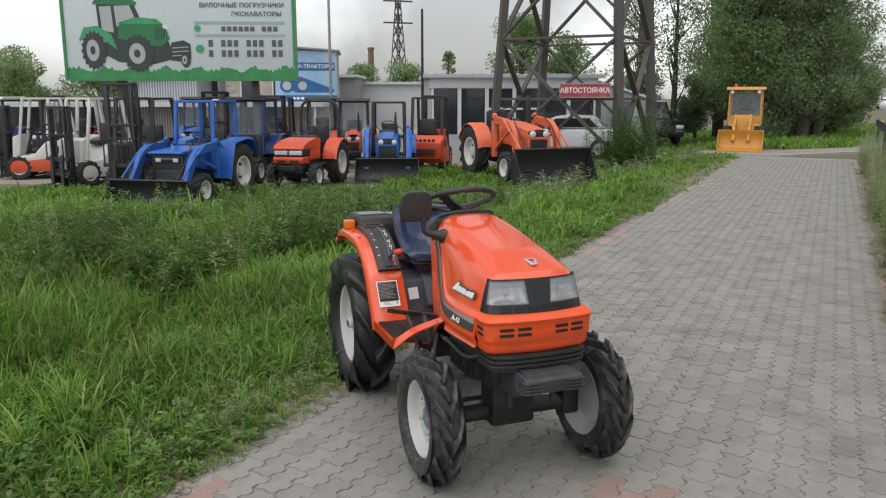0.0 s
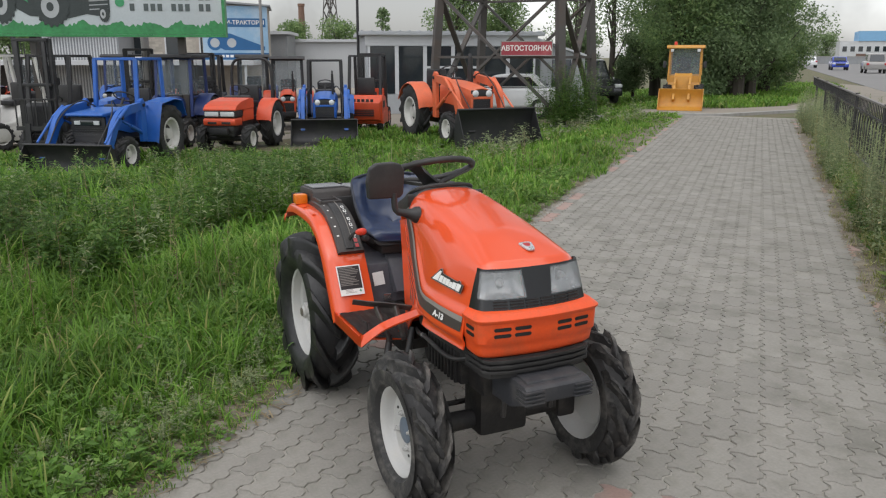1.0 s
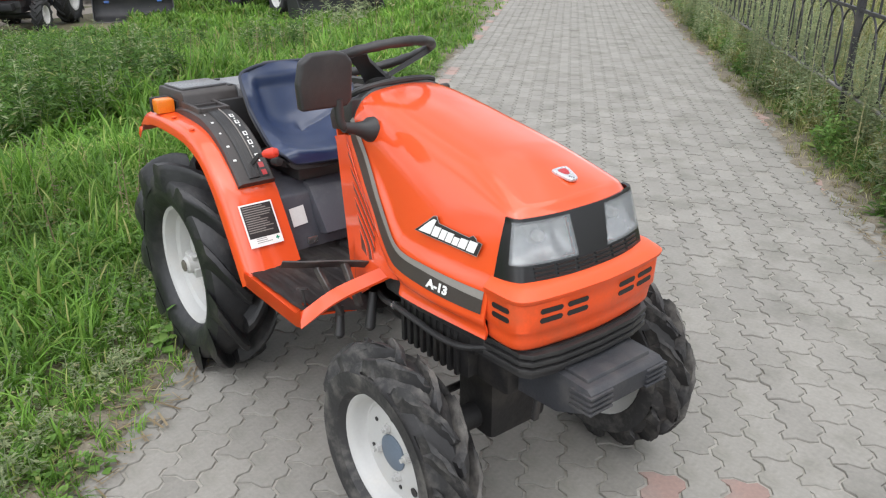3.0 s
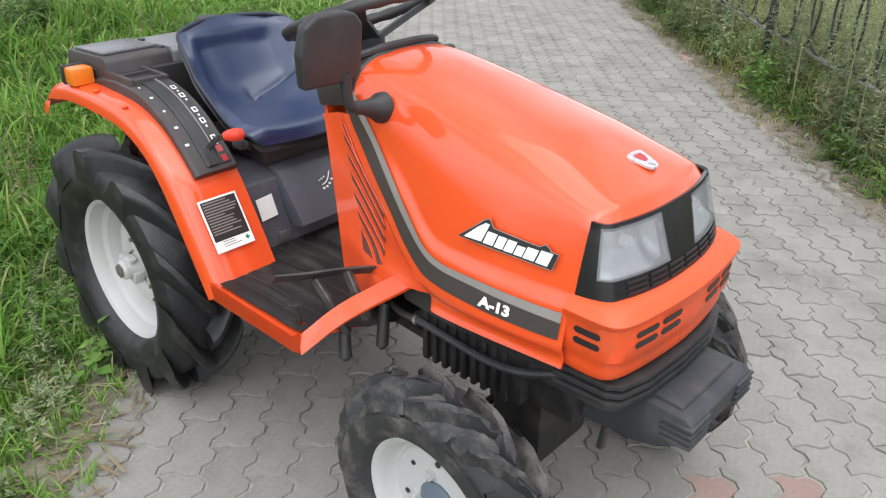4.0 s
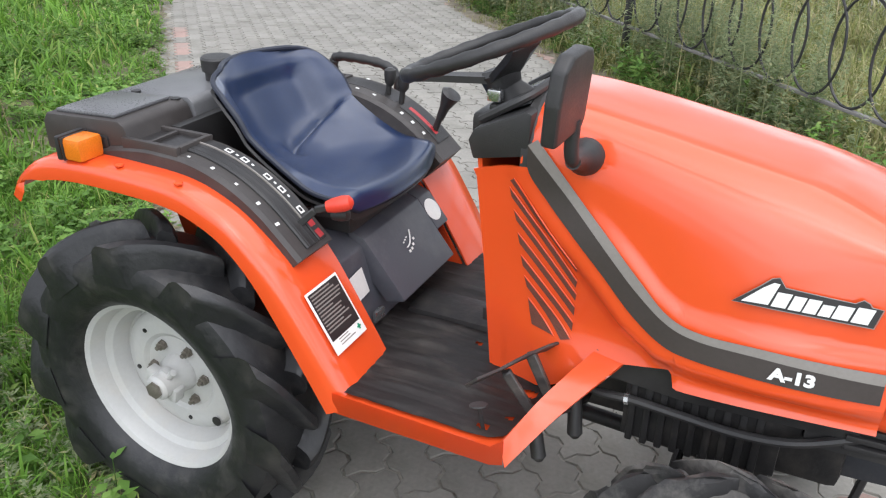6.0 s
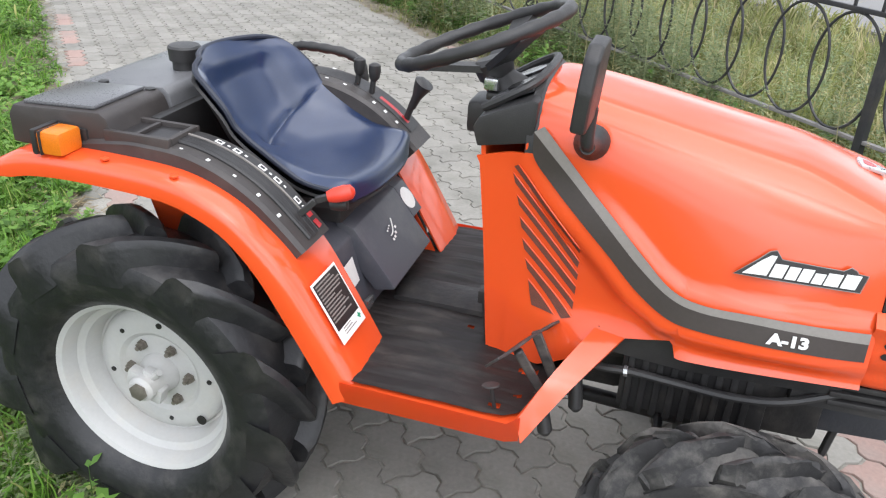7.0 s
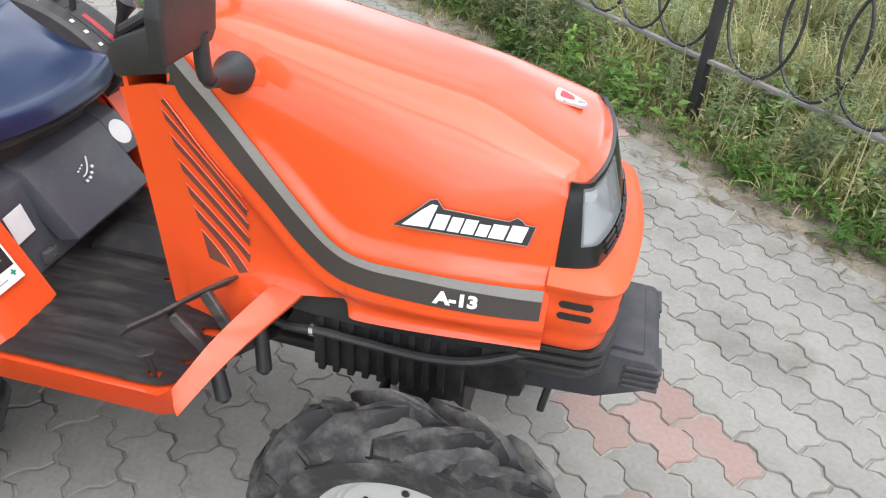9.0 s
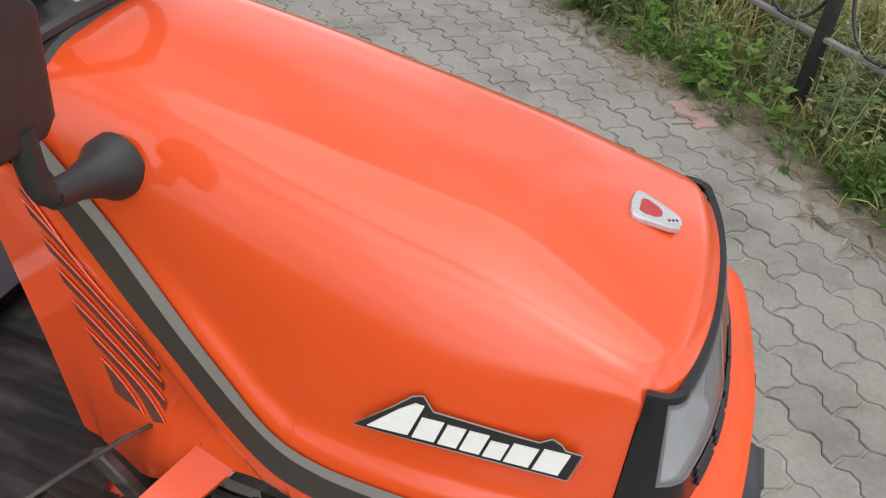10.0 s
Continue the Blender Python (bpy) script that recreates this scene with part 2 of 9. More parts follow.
MAT_BLACK = node_mat("worn_rubber_mat", (0.042, 0.037, 0.036), rough=0.5, vary=0.35, scale=9, fine=70, bump=0.3, stain=(0.13, 0.115, 0.10), stain_amount=0.55, stain_scale=22, stretch=(0.45, 1.0, 1.0))
SEAT_BLUE = node_mat("navy_vinyl", (0.007, 0.021, 0.068), rough=0.36, vary=0.12, scale=3, fine=260, bump=0.03, coat=0.6, coat_rough=0.2, stain=(0.03, 0.045, 0.10), stain_amount=0.35, stain_scale=6)
SEAT_PIPING = node_mat("black_blue_piping", (0.016, 0.02, 0.035), rough=0.5, vary=0.1, scale=20, fine=200)
ENGINE_BLACK = node_mat("oily_black_iron", (0.013, 0.012, 0.012), rough=0.6, vary=0.3, scale=14, fine=80, bump=0.3, stain=(0.07, 0.06, 0.05), stain_amount=0.5, stain_scale=9)
WEIGHT_GREY = node_mat("dark_grey_cast_iron", (0.034, 0.035, 0.04), rough=0.6, vary=0.15, scale=9, fine=140, bump=0.2, stain=(0.12, 0.11, 0.1), stain_amount=0.4, stain_scale=7)
STRIPE_DARK = node_mat("dark_brown_decal", (0.05, 0.04, 0.036), rough=0.38, vary=0.12, scale=9, fine=150, bump=0.02)
STRIPE_GREY = node_mat("grey_decal", (0.24, 0.22, 0.2), rough=0.4, vary=0.1, scale=10, fine=150, bump=0.02)
DECAL_WHITE = node_mat("white_decal", (0.78, 0.77, 0.74), rough=0.4, vary=0.06, scale=15, fine=150, bump=0.0)
DECAL_BLACK = node_mat("black_decal_and_slot_shade", (0.02, 0.018, 0.018), rough=0.4, vary=0.1, scale=20, fine=150, bump=0.0)
DECAL_RED = node_mat("red_enamel", (0.42, 0.028, 0.032), rough=0.3, vary=0.1, scale=20, fine=150, bump=0.0)
DECAL_GREEN = node_mat("green_decal", (0.03, 0.3, 0.16), rough=0.4, vary=0.1, scale=20, fine=150, bump=0.0)
RED_KNOB = node_mat("red_plastic", (0.68, 0.05, 0.025), rough=0.4, vary=0.08, scale=20, fine=200)
AMBER = node_mat("amber_lens", (0.74, 0.19, 0.012), rough=0.2, vary=0.15, scale=25, fine=300, bump=0.25, spec=0.6)
CHROME = node_mat("worn_chrome", (0.62, 0.62, 0.62), rough=0.25, metal=0.9, vary=0.1, scale=20, fine=150, bump=0.03)
HUB_GREY = node_mat("blue_grey_hub_paint", (0.12, 0.15, 0.19), rough=0.45, vary=0.15, scale=30, fine=200, bump=0.05)
BOLT = node_mat("greyish_bolt_steel", (0.2, 0.18, 0.15), rough=0.5, metal=0.5, vary=0.2, scale=40, fine=200, bump=0.1)
EMBLEM = node_mat("silver_emblem", (0.56, 0.56, 0.57), rough=0.28, metal=0.5, vary=0.06, scale=20, fine=150, bump=0.03)
LENS_GLASS = glass_mat("headlight_glass", (0.42, 0.44, 0.45), 0.12, 0.34)
LENS_INNER = node_mat("headlight_reflector", (0.6, 0.6, 0.6), rough=0.24, metal=0.85, vary=0.12, scale=14, fine=80, bump=0.2)
GRILLE_MESH_SHADE = node_mat("grille_mesh_in_shade", (0.13, 0.04, 0.024), rough=0.6, vary=0.25, scale=40, fine=500, bump=0.6)

# ---------------------------------------------------------------- the orange compact tractor
tractor = thing("compact_tractor", "orange compact tractor with white wheels, blue seat and chunky tyres", "tractor")


def t_part(name, bm, mat, label="", parent=None, smooth=38):
    return part(name, bm, mat, parent or tractor, label, smooth)


# ---- wheels
def tyre_body(r, half, rim_r, lug_h, drop=0.012):
    base = r - lug_h
    prof = [(rim_r, -half * 0.50), (rim_r + 0.008, -half * 0.62), (rim_r + (base - rim_r) * 0.22, -half * 0.86), (rim_r + (base - rim_r) * 0.5, -half * 0.99), (rim_r + (base - rim_r) * 0.75, -half * 0.98),
            (base - drop, -half * 0.88), (base - max(0, drop - 0.012) * 0.45, -half * 0.6), (base + 0.006, 0), (base - max(0, drop - 0.012) * 0.45, half * 0.6), (base - drop, half * 0.88),
            (rim_r + (base - rim_r) * 0.75, half * 0.98), (rim_r + (base - rim_r) * 0.5, half * 0.99), (rim_r + (base - rim_r) * 0.22, half * 0.86), (rim_r + 0.008, half * 0.62), (rim_r, half * 0.50)]
    return lathe(prof, 64, closed=True)


def lug_mesh(r, half, lug_h, sweep, lug_w, side, a0=0.0, reach=1.1, worn=0.0, seed=0):
    """One bar of the tread, from the middle out to the shoulder; worn: how far (m) its corners are torn."""
    base = r - lug_h
    wr = random.Random(seed)
    rows = []
    steps = 7
    shape = lambda low, top, w: ((low, -w * 0.82), (top - 0.3 * lug_h, -w * 0.55), (top - 0.005, -w * 0.44), (top, -w * 0.28), (top, w * 0.28), (top - 0.005, w * 0.44), (top - 0.3 * lug_h, w * 0.55), (low, w * 0.82))
    for i in range(steps + 1):
        s = i / steps
        y = side * (-0.008 + s * half * reach)
        ang = a0 + sweep * s ** 1.25
        top = r - 0.02 * s ** 3 - (0.006 if i == 0 else 0)
        low = base - 0.02 - 0.035 * s ** 3
        w = lug_w * (1.0 + 0.3 * s)
        rows.append([(rad * math.cos(ang + d / rad), y, rad * math.sin(ang + d / rad)) for rad, d in shape(low, top, w)])
    # the shoulder turns down the side wall
    ang = a0 + sweep * 1.02
    y = side * half * (reach - 0.05)
    rad = base - 0.32 * (base - 0.6 * r)
    rows.append([(q * math.cos(ang + d / q), y, q * math.sin(ang + d / q)) for q, d in [(rad + (0.012 if abs(b) < lug_w * 0.5 else 0), b) for _, b in shape(0, 1, lug_w * 1.15)]])
    k = 8
    verts = [p if not worn or j % k in (0, 7) else tuple(c + wr.uniform(-worn, worn) for c in p) for row in rows for j, p in enumerate(row)]
    faces = [[i * k + j, i * k + (j + 1) % k, i * k + k + (j + 1) % k, i * k + k + j] for i in range(len(rows) - 1) for j in range(k)]
    e = (len(rows) - 1) * k
    faces += [list(range(k)), [e + j for j in range(k)][::-1]]
    return raw(verts, faces)


def build_wheel(name, r, half, rim_r, lugs, lug_h, sweep, lug_w, disc_y, tyre_mat, place, side, hub_r, studs, reach=1.1, worn=0.0, flat_hub=False):
    """side -1: its outer face looks to -y."""
    w = t_part(name, tyre_body(r, half, rim_r, lug_h, 0.04 if flat_hub else 0.012), tyre_mat, "black rubber tyre with deep farm lugs", smooth=30)
    w.matrix_local = place
    for q in (1, -1):
        kinds = []
        for k in range(lugs):
            turn_ = pose(0, 0, 0, 0, -360 * (k + (0.5 if q < 0 else 0)) / lugs + random.uniform(-0.6, 0.6), 0)
            if len(kinds) < (4 if worn else 2):
                g = t_part("lug", lug_mesh(r, half, lug_h, sweep, lug_w, q, 0.0, reach, worn or 0.0012, k), tyre_mat, "", w, smooth=34)
                kinds.append(g.data)
            else:
                g = new("lug", kinds[k % len(kinds)])
                g.parent = w
            g.matrix_local = turn_
    o = side
    f = half * 0.5
    lip = [(rim_r + 0.016, f), (rim_r + 0.018, f + 0.006), (rim_r + 0.006, f + 0.010), (rim_r - 0.004, f + 0.004)]
    if flat_hub:
        # a shallow pressed disc with a crease near the flange
        prof = lip + [(rim_r - 0.012, f - 0.010), (rim_r - 0.016, f - 0.024), (rim_r - 0.023, disc_y - 0.003), (rim_r - 0.028, disc_y - 0.004), (rim_r - 0.033, disc_y), (rim_r * 0.5, disc_y + 0.003), (0.0, disc_y + 0.003)]
    else:
        # a deep barrel, then the welded disc, slightly domed
        prof = lip + [(rim_r - 0.011, f - 0.012), (rim_r - 0.015, f - 0.03), (rim_r - 0.029, f - 0.040), (rim_r - 0.036, f - 0.058), (rim_r - 0.041, disc_y - 0.008), (rim_r - 0.046, disc_y - 0.012), (rim_r - 0.049, disc_y - 0.004), (rim_r - 0.056, disc_y + 0.003),
                      (rim_r * 0.62, disc_y + 0.009), (rim_r * 0.5, disc_y + 0.008), (rim_r * 0.45, disc_y + 0.001), (hub_r * 1.75, disc_y + 0.002), (0.0, disc_y + 0.004)]
    rim = t_part("rim", lathe([(a, o * b) for a, b in prof], 64, caps=False), RIM_WHITE, "white-painted steel rim", w, smooth=32)
    back = [(rim_r + 0.016, -o * half * 0.8), (rim_r + 0.018, -o * (half * 0.8 + 0.008)), (rim_r - 0.004, -o * (f + 0.006)), (rim_r - 0.02, -o * (f - 0.02)), (rim_r - 0.03, o * (disc_y - 0.014)), (rim_r * 0.72, o * (disc_y - 0.016)), (0.0, o * (disc_y - 0.016))]
    t_part("rim_back", lathe(back, 40, caps=False), RIM_WHITE, "", w)
    d0 = disc_y + 0.003
    if flat_hub:
        t_part("hub_cap", lathe([(hub_r * 1.3, o * d0), (hub_r * 1.3, o * (d0 + 0.004)), (hub_r * 1.15, o * (d0 + 0.007)), (0, o * (d0 + 0.008))], 32), HUB_GREY, "flat blue-grey hub cap", rim)
    else:
        hub = join(lathe([(hub_r * 1.15, o * disc_y), (hub_r * 1.05, o * (disc_y + 0.02)), (hub_r * 0.8, o * (disc_y + 0.032)), (hub_r * 0.72, o * (disc_y + 0.075)), (hub_r * 0.55, o * (disc_y + 0.082)), (0.0, o * (disc_y + 0.082))], 24),
                   box(-hub_r * 1.05, -hub_r * 0.3, o * (disc_y + 0.052) - 0.013, o * (disc_y + 0.052) + 0.013, -0.012, 0.026, 0.005),
                   box(hub_r * 0.2, hub_r * 1.0, o * (disc_y + 0.046) - 0.015, o * (disc_y + 0.046) + 0.015, -0.034, 0.004, 0.005),
                   box(-hub_r * 0.3, hub_r * 0.4, o * (disc_y + 0.05) - 0.012, o * (disc_y + 0.05) + 0.012, hub_r * 0.5, hub_r * 0.95, 0.005),
                   tube([(0.01, o * (disc_y + 0.055), hub_r * 0.6), (0.024, o * (disc_y + 0.058), hub_r * 1.25)], 0.008, 8))
        t_part("hub", hub, RIM_WHITE, "white-painted knobby wheel hub", rim)
        t_part("hub_cap", lathe([(hub_r * 0.5, o * (disc_y + 0.081)), (hub_r * 0.5, o * (disc_y + 0.088)), (hub_r * 0.3, o * (disc_y + 0.09)), (0, o * (disc_y + 0.09))], 6), BOLT, "", rim)
    pcd = hub_r * 1.75
    for k in range(studs):
        a = 2 * math.pi * (k + 0.3) / studs
        c, s = pcd * math.cos(a), pcd * math.sin(a)
        b = join(lathe([(0.013, o * d0), (0.013, o * (d0 + 0.004)), (0.0105, o * (d0 + 0.004)), (0.0105, o * (d0 + 0.013)), (0, o * (d0 + 0.014))], 6),
                 lathe([(0.0055, o * (d0 + 0.012)), (0.0055, o * (d0 + 0.022)), (0, o * (d0 + 0.022))], 8))
        bmesh.ops.transform(b, matrix=Matrix.Translation((c, 0, s)), verts=b.verts[:])
        t_part("wheel_nut", b, BOLT if not flat_hub else RIM_WHITE, "", rim)
    # black discs on the dish for the shade in its holes, one wide
    for k, (ang, q, rad) in enumerate(((0.35, 0.62, 0.006), (1.75, 0.62, 0.007), (2.6, 0.6, 0.0055), (3.6, 0.6, 0.006), (5.15, 0.6, 0.0055), (5.75, 0.7, 0.012))):
        b = lathe([(rad, 0), (rad, o * 0.0025), (0, o * 0.0025)], 12)
        up_ = disc_y + (0.0085 if not flat_hub else 0.0025)
        bmesh.ops.transform(b, matrix=Matrix.Translation((q * rim_r * math.cos(ang), o * up_, q * rim_r * math.sin(ang))), verts=b.verts[:])
        t_part("rim_hole_shade", b, DECAL_BLACK, "", rim)
    return w


for sd in (-1, 1):
    build_wheel("rear_wheel", 0.388, 0.1, 0.204, 11, 0.05, 0.52, 0.046, -0.02, RUBBER, pose(0.012, sd * 0.352, 0.354, 0, 17 if sd < 0 else 3, 0), sd, 0.042, 6)
    build_wheel("front_wheel", 0.284, 0.075, 0.153, 12, 0.034, 0.55, 0.031, 0.008, RUBBER_DUSTY, pose(1.226, -0.366 if sd < 0 else 0.402, 0.271, 0, 9, 0), sd, 0.036, 4, 0.84, 0.005, True)


# ---- hood and cowl: one skin, parted by the decal's line
TOP = [(0.62, 0.985), (0.72, 1.014), (0.80, 1.02), (0.95, 0.998), (1.06, 0.976), (1.17, 0.953), (1.28, 0.929), (1.37, 0.906), (1.42, 0.886)]
LINE = [(0.757, 1.03), (0.757, 0.925), (0.803, 0.866), (0.858, 0.818), (0.922, 0.763), (0.984, 0.708), (1.046, 0.673), (1.108, 0.667), (1.25, 0.668), (1.42, 0.662)]
X_FRONT = 1.396


def behind_line(x, z):
    """How far (m) a point of the side lies behind the decal's line: negative on the hood."""
    best, sign = 9, 1
    for (x0, z0), (x1, z1) in zip(LINE, LINE[1:]):
        dx, dz = x1 - x0, z1 - z0
        t = min(1, max(0, ((x - x0) * dx + (z - z0) * dz) / (dx * dx + dz * dz)))
        px, pz = x0 + t * dx - x, z0 + t * dz - z
        d = math.hypot(px, pz)
        if d < best:
            best = d
            sign = 1 if (dx * (-pz) - dz * (-px)) < 0 else -1
    return best * sign


def side_y(x, z):
    """Half width of the skin."""
    zt = spline(x, TOP)
    full = spline(x, [(0.62, 0.168), (0.8, 0.19), (0.95, 0.222), (1.1, 0.25), (1.22, 0.26), (1.32, 0.25), (1.42, 0.228)])
    top = spline(x, [(0.62, 0.15), (0.80, 0.168), (1.0, 0.178), (1.2, 0.184), (1.42, 0.18)])
    k = min(1, max(0, (zt - z) / (zt - 0.66)))
    y = top + (full - top) * (k ** 0.8)
    b = behind_line(x, z)
    back = spline(x, [(0.62, 0.158), (0.8, 0.170), (1.0, 0.205), (1.1, 0.235), (1.42, 0.225)])
    # the foot of the cowl flares out towards the step
    back += 0.05 * smoothstep(0.66, 0.52, z) * smoothstep(0.70, 0.95, x)
    # a ledge runs along the decal
    y += 0.009 * smoothstep(-0.088, -0.068, b) * smoothstep(0.91, 0.80, z)
    return y + (min(back, y) - y) * smoothstep(0.012, 0.045, b) * smoothstep(zt - 0.05, zt - 0.12, z)


FLAT_V, SHOULDER_V = 0.30, 0.52


def skin(u, v, rear=0.655, front=X_FRONT, bottom=0.6):
    """v: 0 top centre, then the shoulder, then the side down to 1, the lower edge; convex all the way."""
    x = rear + (front - rear) * u
    zt = spline(x, TOP)
    half = spline(x, [(0.62, 0.155), (0.80, 0.176), (1.0, 0.187), (1.2, 0.192), (1.42, 0.184)])
    crown = 0.026 * smoothstep(1.0, 0.72, u) + 0.003
    soft = 0.05 + 0.055 * smoothstep(1.0, 0.72, u)
    ya = half - soft
    za = zt + crown * (1 - (ya / half) ** 2) - 0.012 * smoothstep(0.97, 1.0, u)
    zb = zt - 0.035 - 0.06 * smoothstep(1.0, 0.72, u)
    yb = side_y(x, zb)
    if v < SHOULDER_V:
        if v < FLAT_V:
            y = ya * v / FLAT_V
            z, k = zt + crown * (1 - (y / half) ** 2) - 0.012 * smoothstep(0.97, 1.0, u), 1.0
        else:
            t = (v - FLAT_V) / (SHOULDER_V - FLAT_V)
            lean = (side_y(x, zb - 0.02) - yb) / 0.02
            zc = za - 0.004
            yc = yb - lean * (zc - zb)
            y = ya * (1 - t) ** 2 + yc * 2 * t * (1 - t) + yb * t * t
            z = za * (1 - t) ** 2 + zc * 2 * t * (1 - t) + zb * t * t
            k = 1 - t * t
        bow = 0.052 * (1 - (y / 0.235) ** 2.4) * smoothstep(0.35, 1.0, u)
        return x + bow * k, y, z
    s = (v - SHOULDER_V) / (1 - SHOULDER_V)
    low = bottom(x) if callable(bottom) else bottom
    z = zb + (low - zb) * s
    y = side_y(x, z)
    xr = x
    if u < 0.12:
        # the cowl's rear edge leans
        xr = x + (0.95 - z) * 0.12 * (1 - u / 0.12)
    return xr, y, z


def cowl_foot(x):
    return interp(x, [(0.66, 0.484), (0.74, 0.484), (0.82, 0.49), (0.88, 0.53), (0.96, 0.6), (1.02, 0.615), (1.07, 0.632), (1.08, 0.604), (1.42, 0.611)])


def skin_mesh(keep, nu=110, nv=64):
    verts = {}
    faces = []
    lst = []

    def vert(i, j, s):
        key = (i, j, s if j else 0)
        if key not in verts:
            x, y, z = skin(i / nu, j / nv, bottom=cowl_foot)
            verts[key] = len(lst)
            lst.append((x, s * y, z))
        return verts[key]
    for i in range(nu):
        for j in range(nv):
            x, y, z = skin((i + 0.5) / nu, (j + 0.5) / nv, bottom=cowl_foot)
            if keep(x, z, (j + 0.5) / nv):
                for s in (1, -1):
                    faces.append([vert(i, j, s), vert(i + 1, j, s), vert(i + 1, j + 1, s), vert(i, j + 1, s)])
    bm = raw(lst, faces)
    bmesh.ops.recalc_face_normals(bm, faces=bm.faces[:])
    bmesh.ops.solidify(bm, geom=bm.faces[:], thickness=0.006)
    return bm


def on_hood(x, z, v):
    if x < 0.752:
        return False
    return v < SHOULDER_V or behind_line(x, z) < 0


hood = t_part("hood", skin_mesh(lambda x, z, v: on_hood(x, z, v)), ORANGE, "smooth orange engine hood", smooth=60)
cowl = t_part("cowl", skin_mesh(lambda x, z, v: not on_hood(x, z, v) and v > SHOULDER_V), ORANGE, "orange cowl with slanted louvres", smooth=60)


def ribbon(low, high, side, lift=0.003):
    """A decal on the skin between two lines of (x, z)."""
    a, b = curve_points(low, 60), curve_points(high, 60)
    verts, faces = [], []
    for (x0, z0), (x1, z1) in zip(a, b):
        for k in range(5):
            px, pz = x0 + (x1 - x0) * k / 4, z0 + (z1 - z0) * k / 4
            verts.append((px, side * (side_y(px, pz) + lift), pz))
    for i in range(len(a) - 1):
        for k in range(4):
            faces.append([i * 5 + k, i * 5 + k + 1, i * 5 + 6 + k, i * 5 + 5 + k])
    bm = raw(verts, faces)
    bmesh.ops.recalc_face_normals(bm, faces=bm.faces[:])
    return bm


STRIPE_LOW = [(0.762, 0.968), (0.768, 0.923), (0.813, 0.875), (0.866, 0.828), (0.928, 0.775), (0.989, 0.721), (1.051, 0.685), (1.109, 0.677), (1.218, 0.677), (1.387, 0.671)]
STRIPE_MID = [(0.762, 0.972), (0.790, 0.945), (0.828, 0.910), (0.872, 0.870), (0.930, 0.818), (0.990, 0.765), (1.050, 0.725), (1.108, 0.712), (1.216, 0.713), (1.387, 0.704)]
STRIPE_TOP = [(0.780, 0.985), (0.806, 0.959), (0.842, 0.923), (0.884, 0.883), (0.938, 0.836), (0.995, 0.785), (1.050, 0.741), (1.108, 0.726), (1.216, 0.728), (1.387, 0.723)]
for sd in (-1, 1):
    t_part("stripe", ribbon(STRIPE_LOW, STRIPE_MID, sd), STRIPE_DARK, "dark brown hood stripe", hood, smooth=60)
    t_part("stripe_edge", ribbon(STRIPE_MID, STRIPE_TOP, sd, 0.0035), STRIPE_GREY, "grey edge of the stripe", hood, smooth=60)


def skin_frame(x, z, side=-1, lift=0.004):
    """A frame on the hood's side: x along the hood, y up, z outwards."""
    e = 0.01
    p = Vector((x, side * side_y(x, z), z))
    ax = (Vector((x + e, side * side_y(x + e, z), z)) - p).normalized()
    az = (Vector((x, side * side_y(x, z + e), z + e)) - p).normalized()
    n = ax.cross(az).normalized()
    if n.y * side < 0:
        n = -n
    ax = ax * (1 if side < 0 else -1)
    m = Matrix((ax, n.cross(ax), n)).transposed().to_4x4()
    return Matrix.Translation(p + n * lift) @ m


# badge on the side: black plate, pale edge, the maker's mark as plain slanted blocks
for sd in (-1, 1):
    m = skin_frame(1.248, 0.805, sd)
    poly = [(-0.103, -0.011), (-0.066, 0.019), (-0.05, 0.034), (-0.040, 0.037), (-0.029, 0.023), (0.042, 0.019), (0.07, 0.018), (0.081, 0.025), (0.09, 0.021), (0.094, 0.016), (0.11, 0.015), (0.102, -0.015), (0.033, -0.014), (-0.044, -0.013)]
    blocks = [[(-0.090, -0.008), (-0.050, -0.0075), (-0.038, 0.028), (-0.047, 0.029), (-0.062, 0.018)]]
    x = -0.046
    for w, h in ((0.025, 0.027), (0.021, 0.026), (0.022, 0.026), (0.02, 0.021), (0.027, 0.025), (0.028, 0.028)):
        y0 = -0.0085 - (x + 0.046) * 0.02
        a, b, lean = x, x + w * 0.86, 0.3
        h *= 0.88
        blk = [(a, y0), (b, y0), (b + h * lean, y0 + h), (a + h * lean, y0 + h)]
        blocks.append(blk)
        x += w
    if sd > 0:
        poly, blocks = [(-a, b) for a, b in poly], [[(-a, b) for a, b in blk] for blk in blocks]
    b = t_part("name_plate", prism(poly, 0, 0.003, "z"), DECAL_BLACK, "black name plate with white blocks", hood, smooth=0)
    b.matrix_local = m
    t_part("plate_edge", tube([(a * 1.01, c * 1.03, 0.0025) for a, c in poly], 0.0009, 5, True), STRIPE_GREY, "", b)
    for blk in blocks:
        t_part("mark_block", prism(blk, 0.003, 0.0046, "z"), DECAL_WHITE, "", b, smooth=0)
    m = skin_frame(1.257, 0.693, sd, 0.0055)
    lettering("A-13", 0.0275, DECAL_WHITE, "model_letters", hood, m @ pose(0, 0, 0, 0, 0, -1), depth=0.001, stretch=1.25, fat=0.0013)

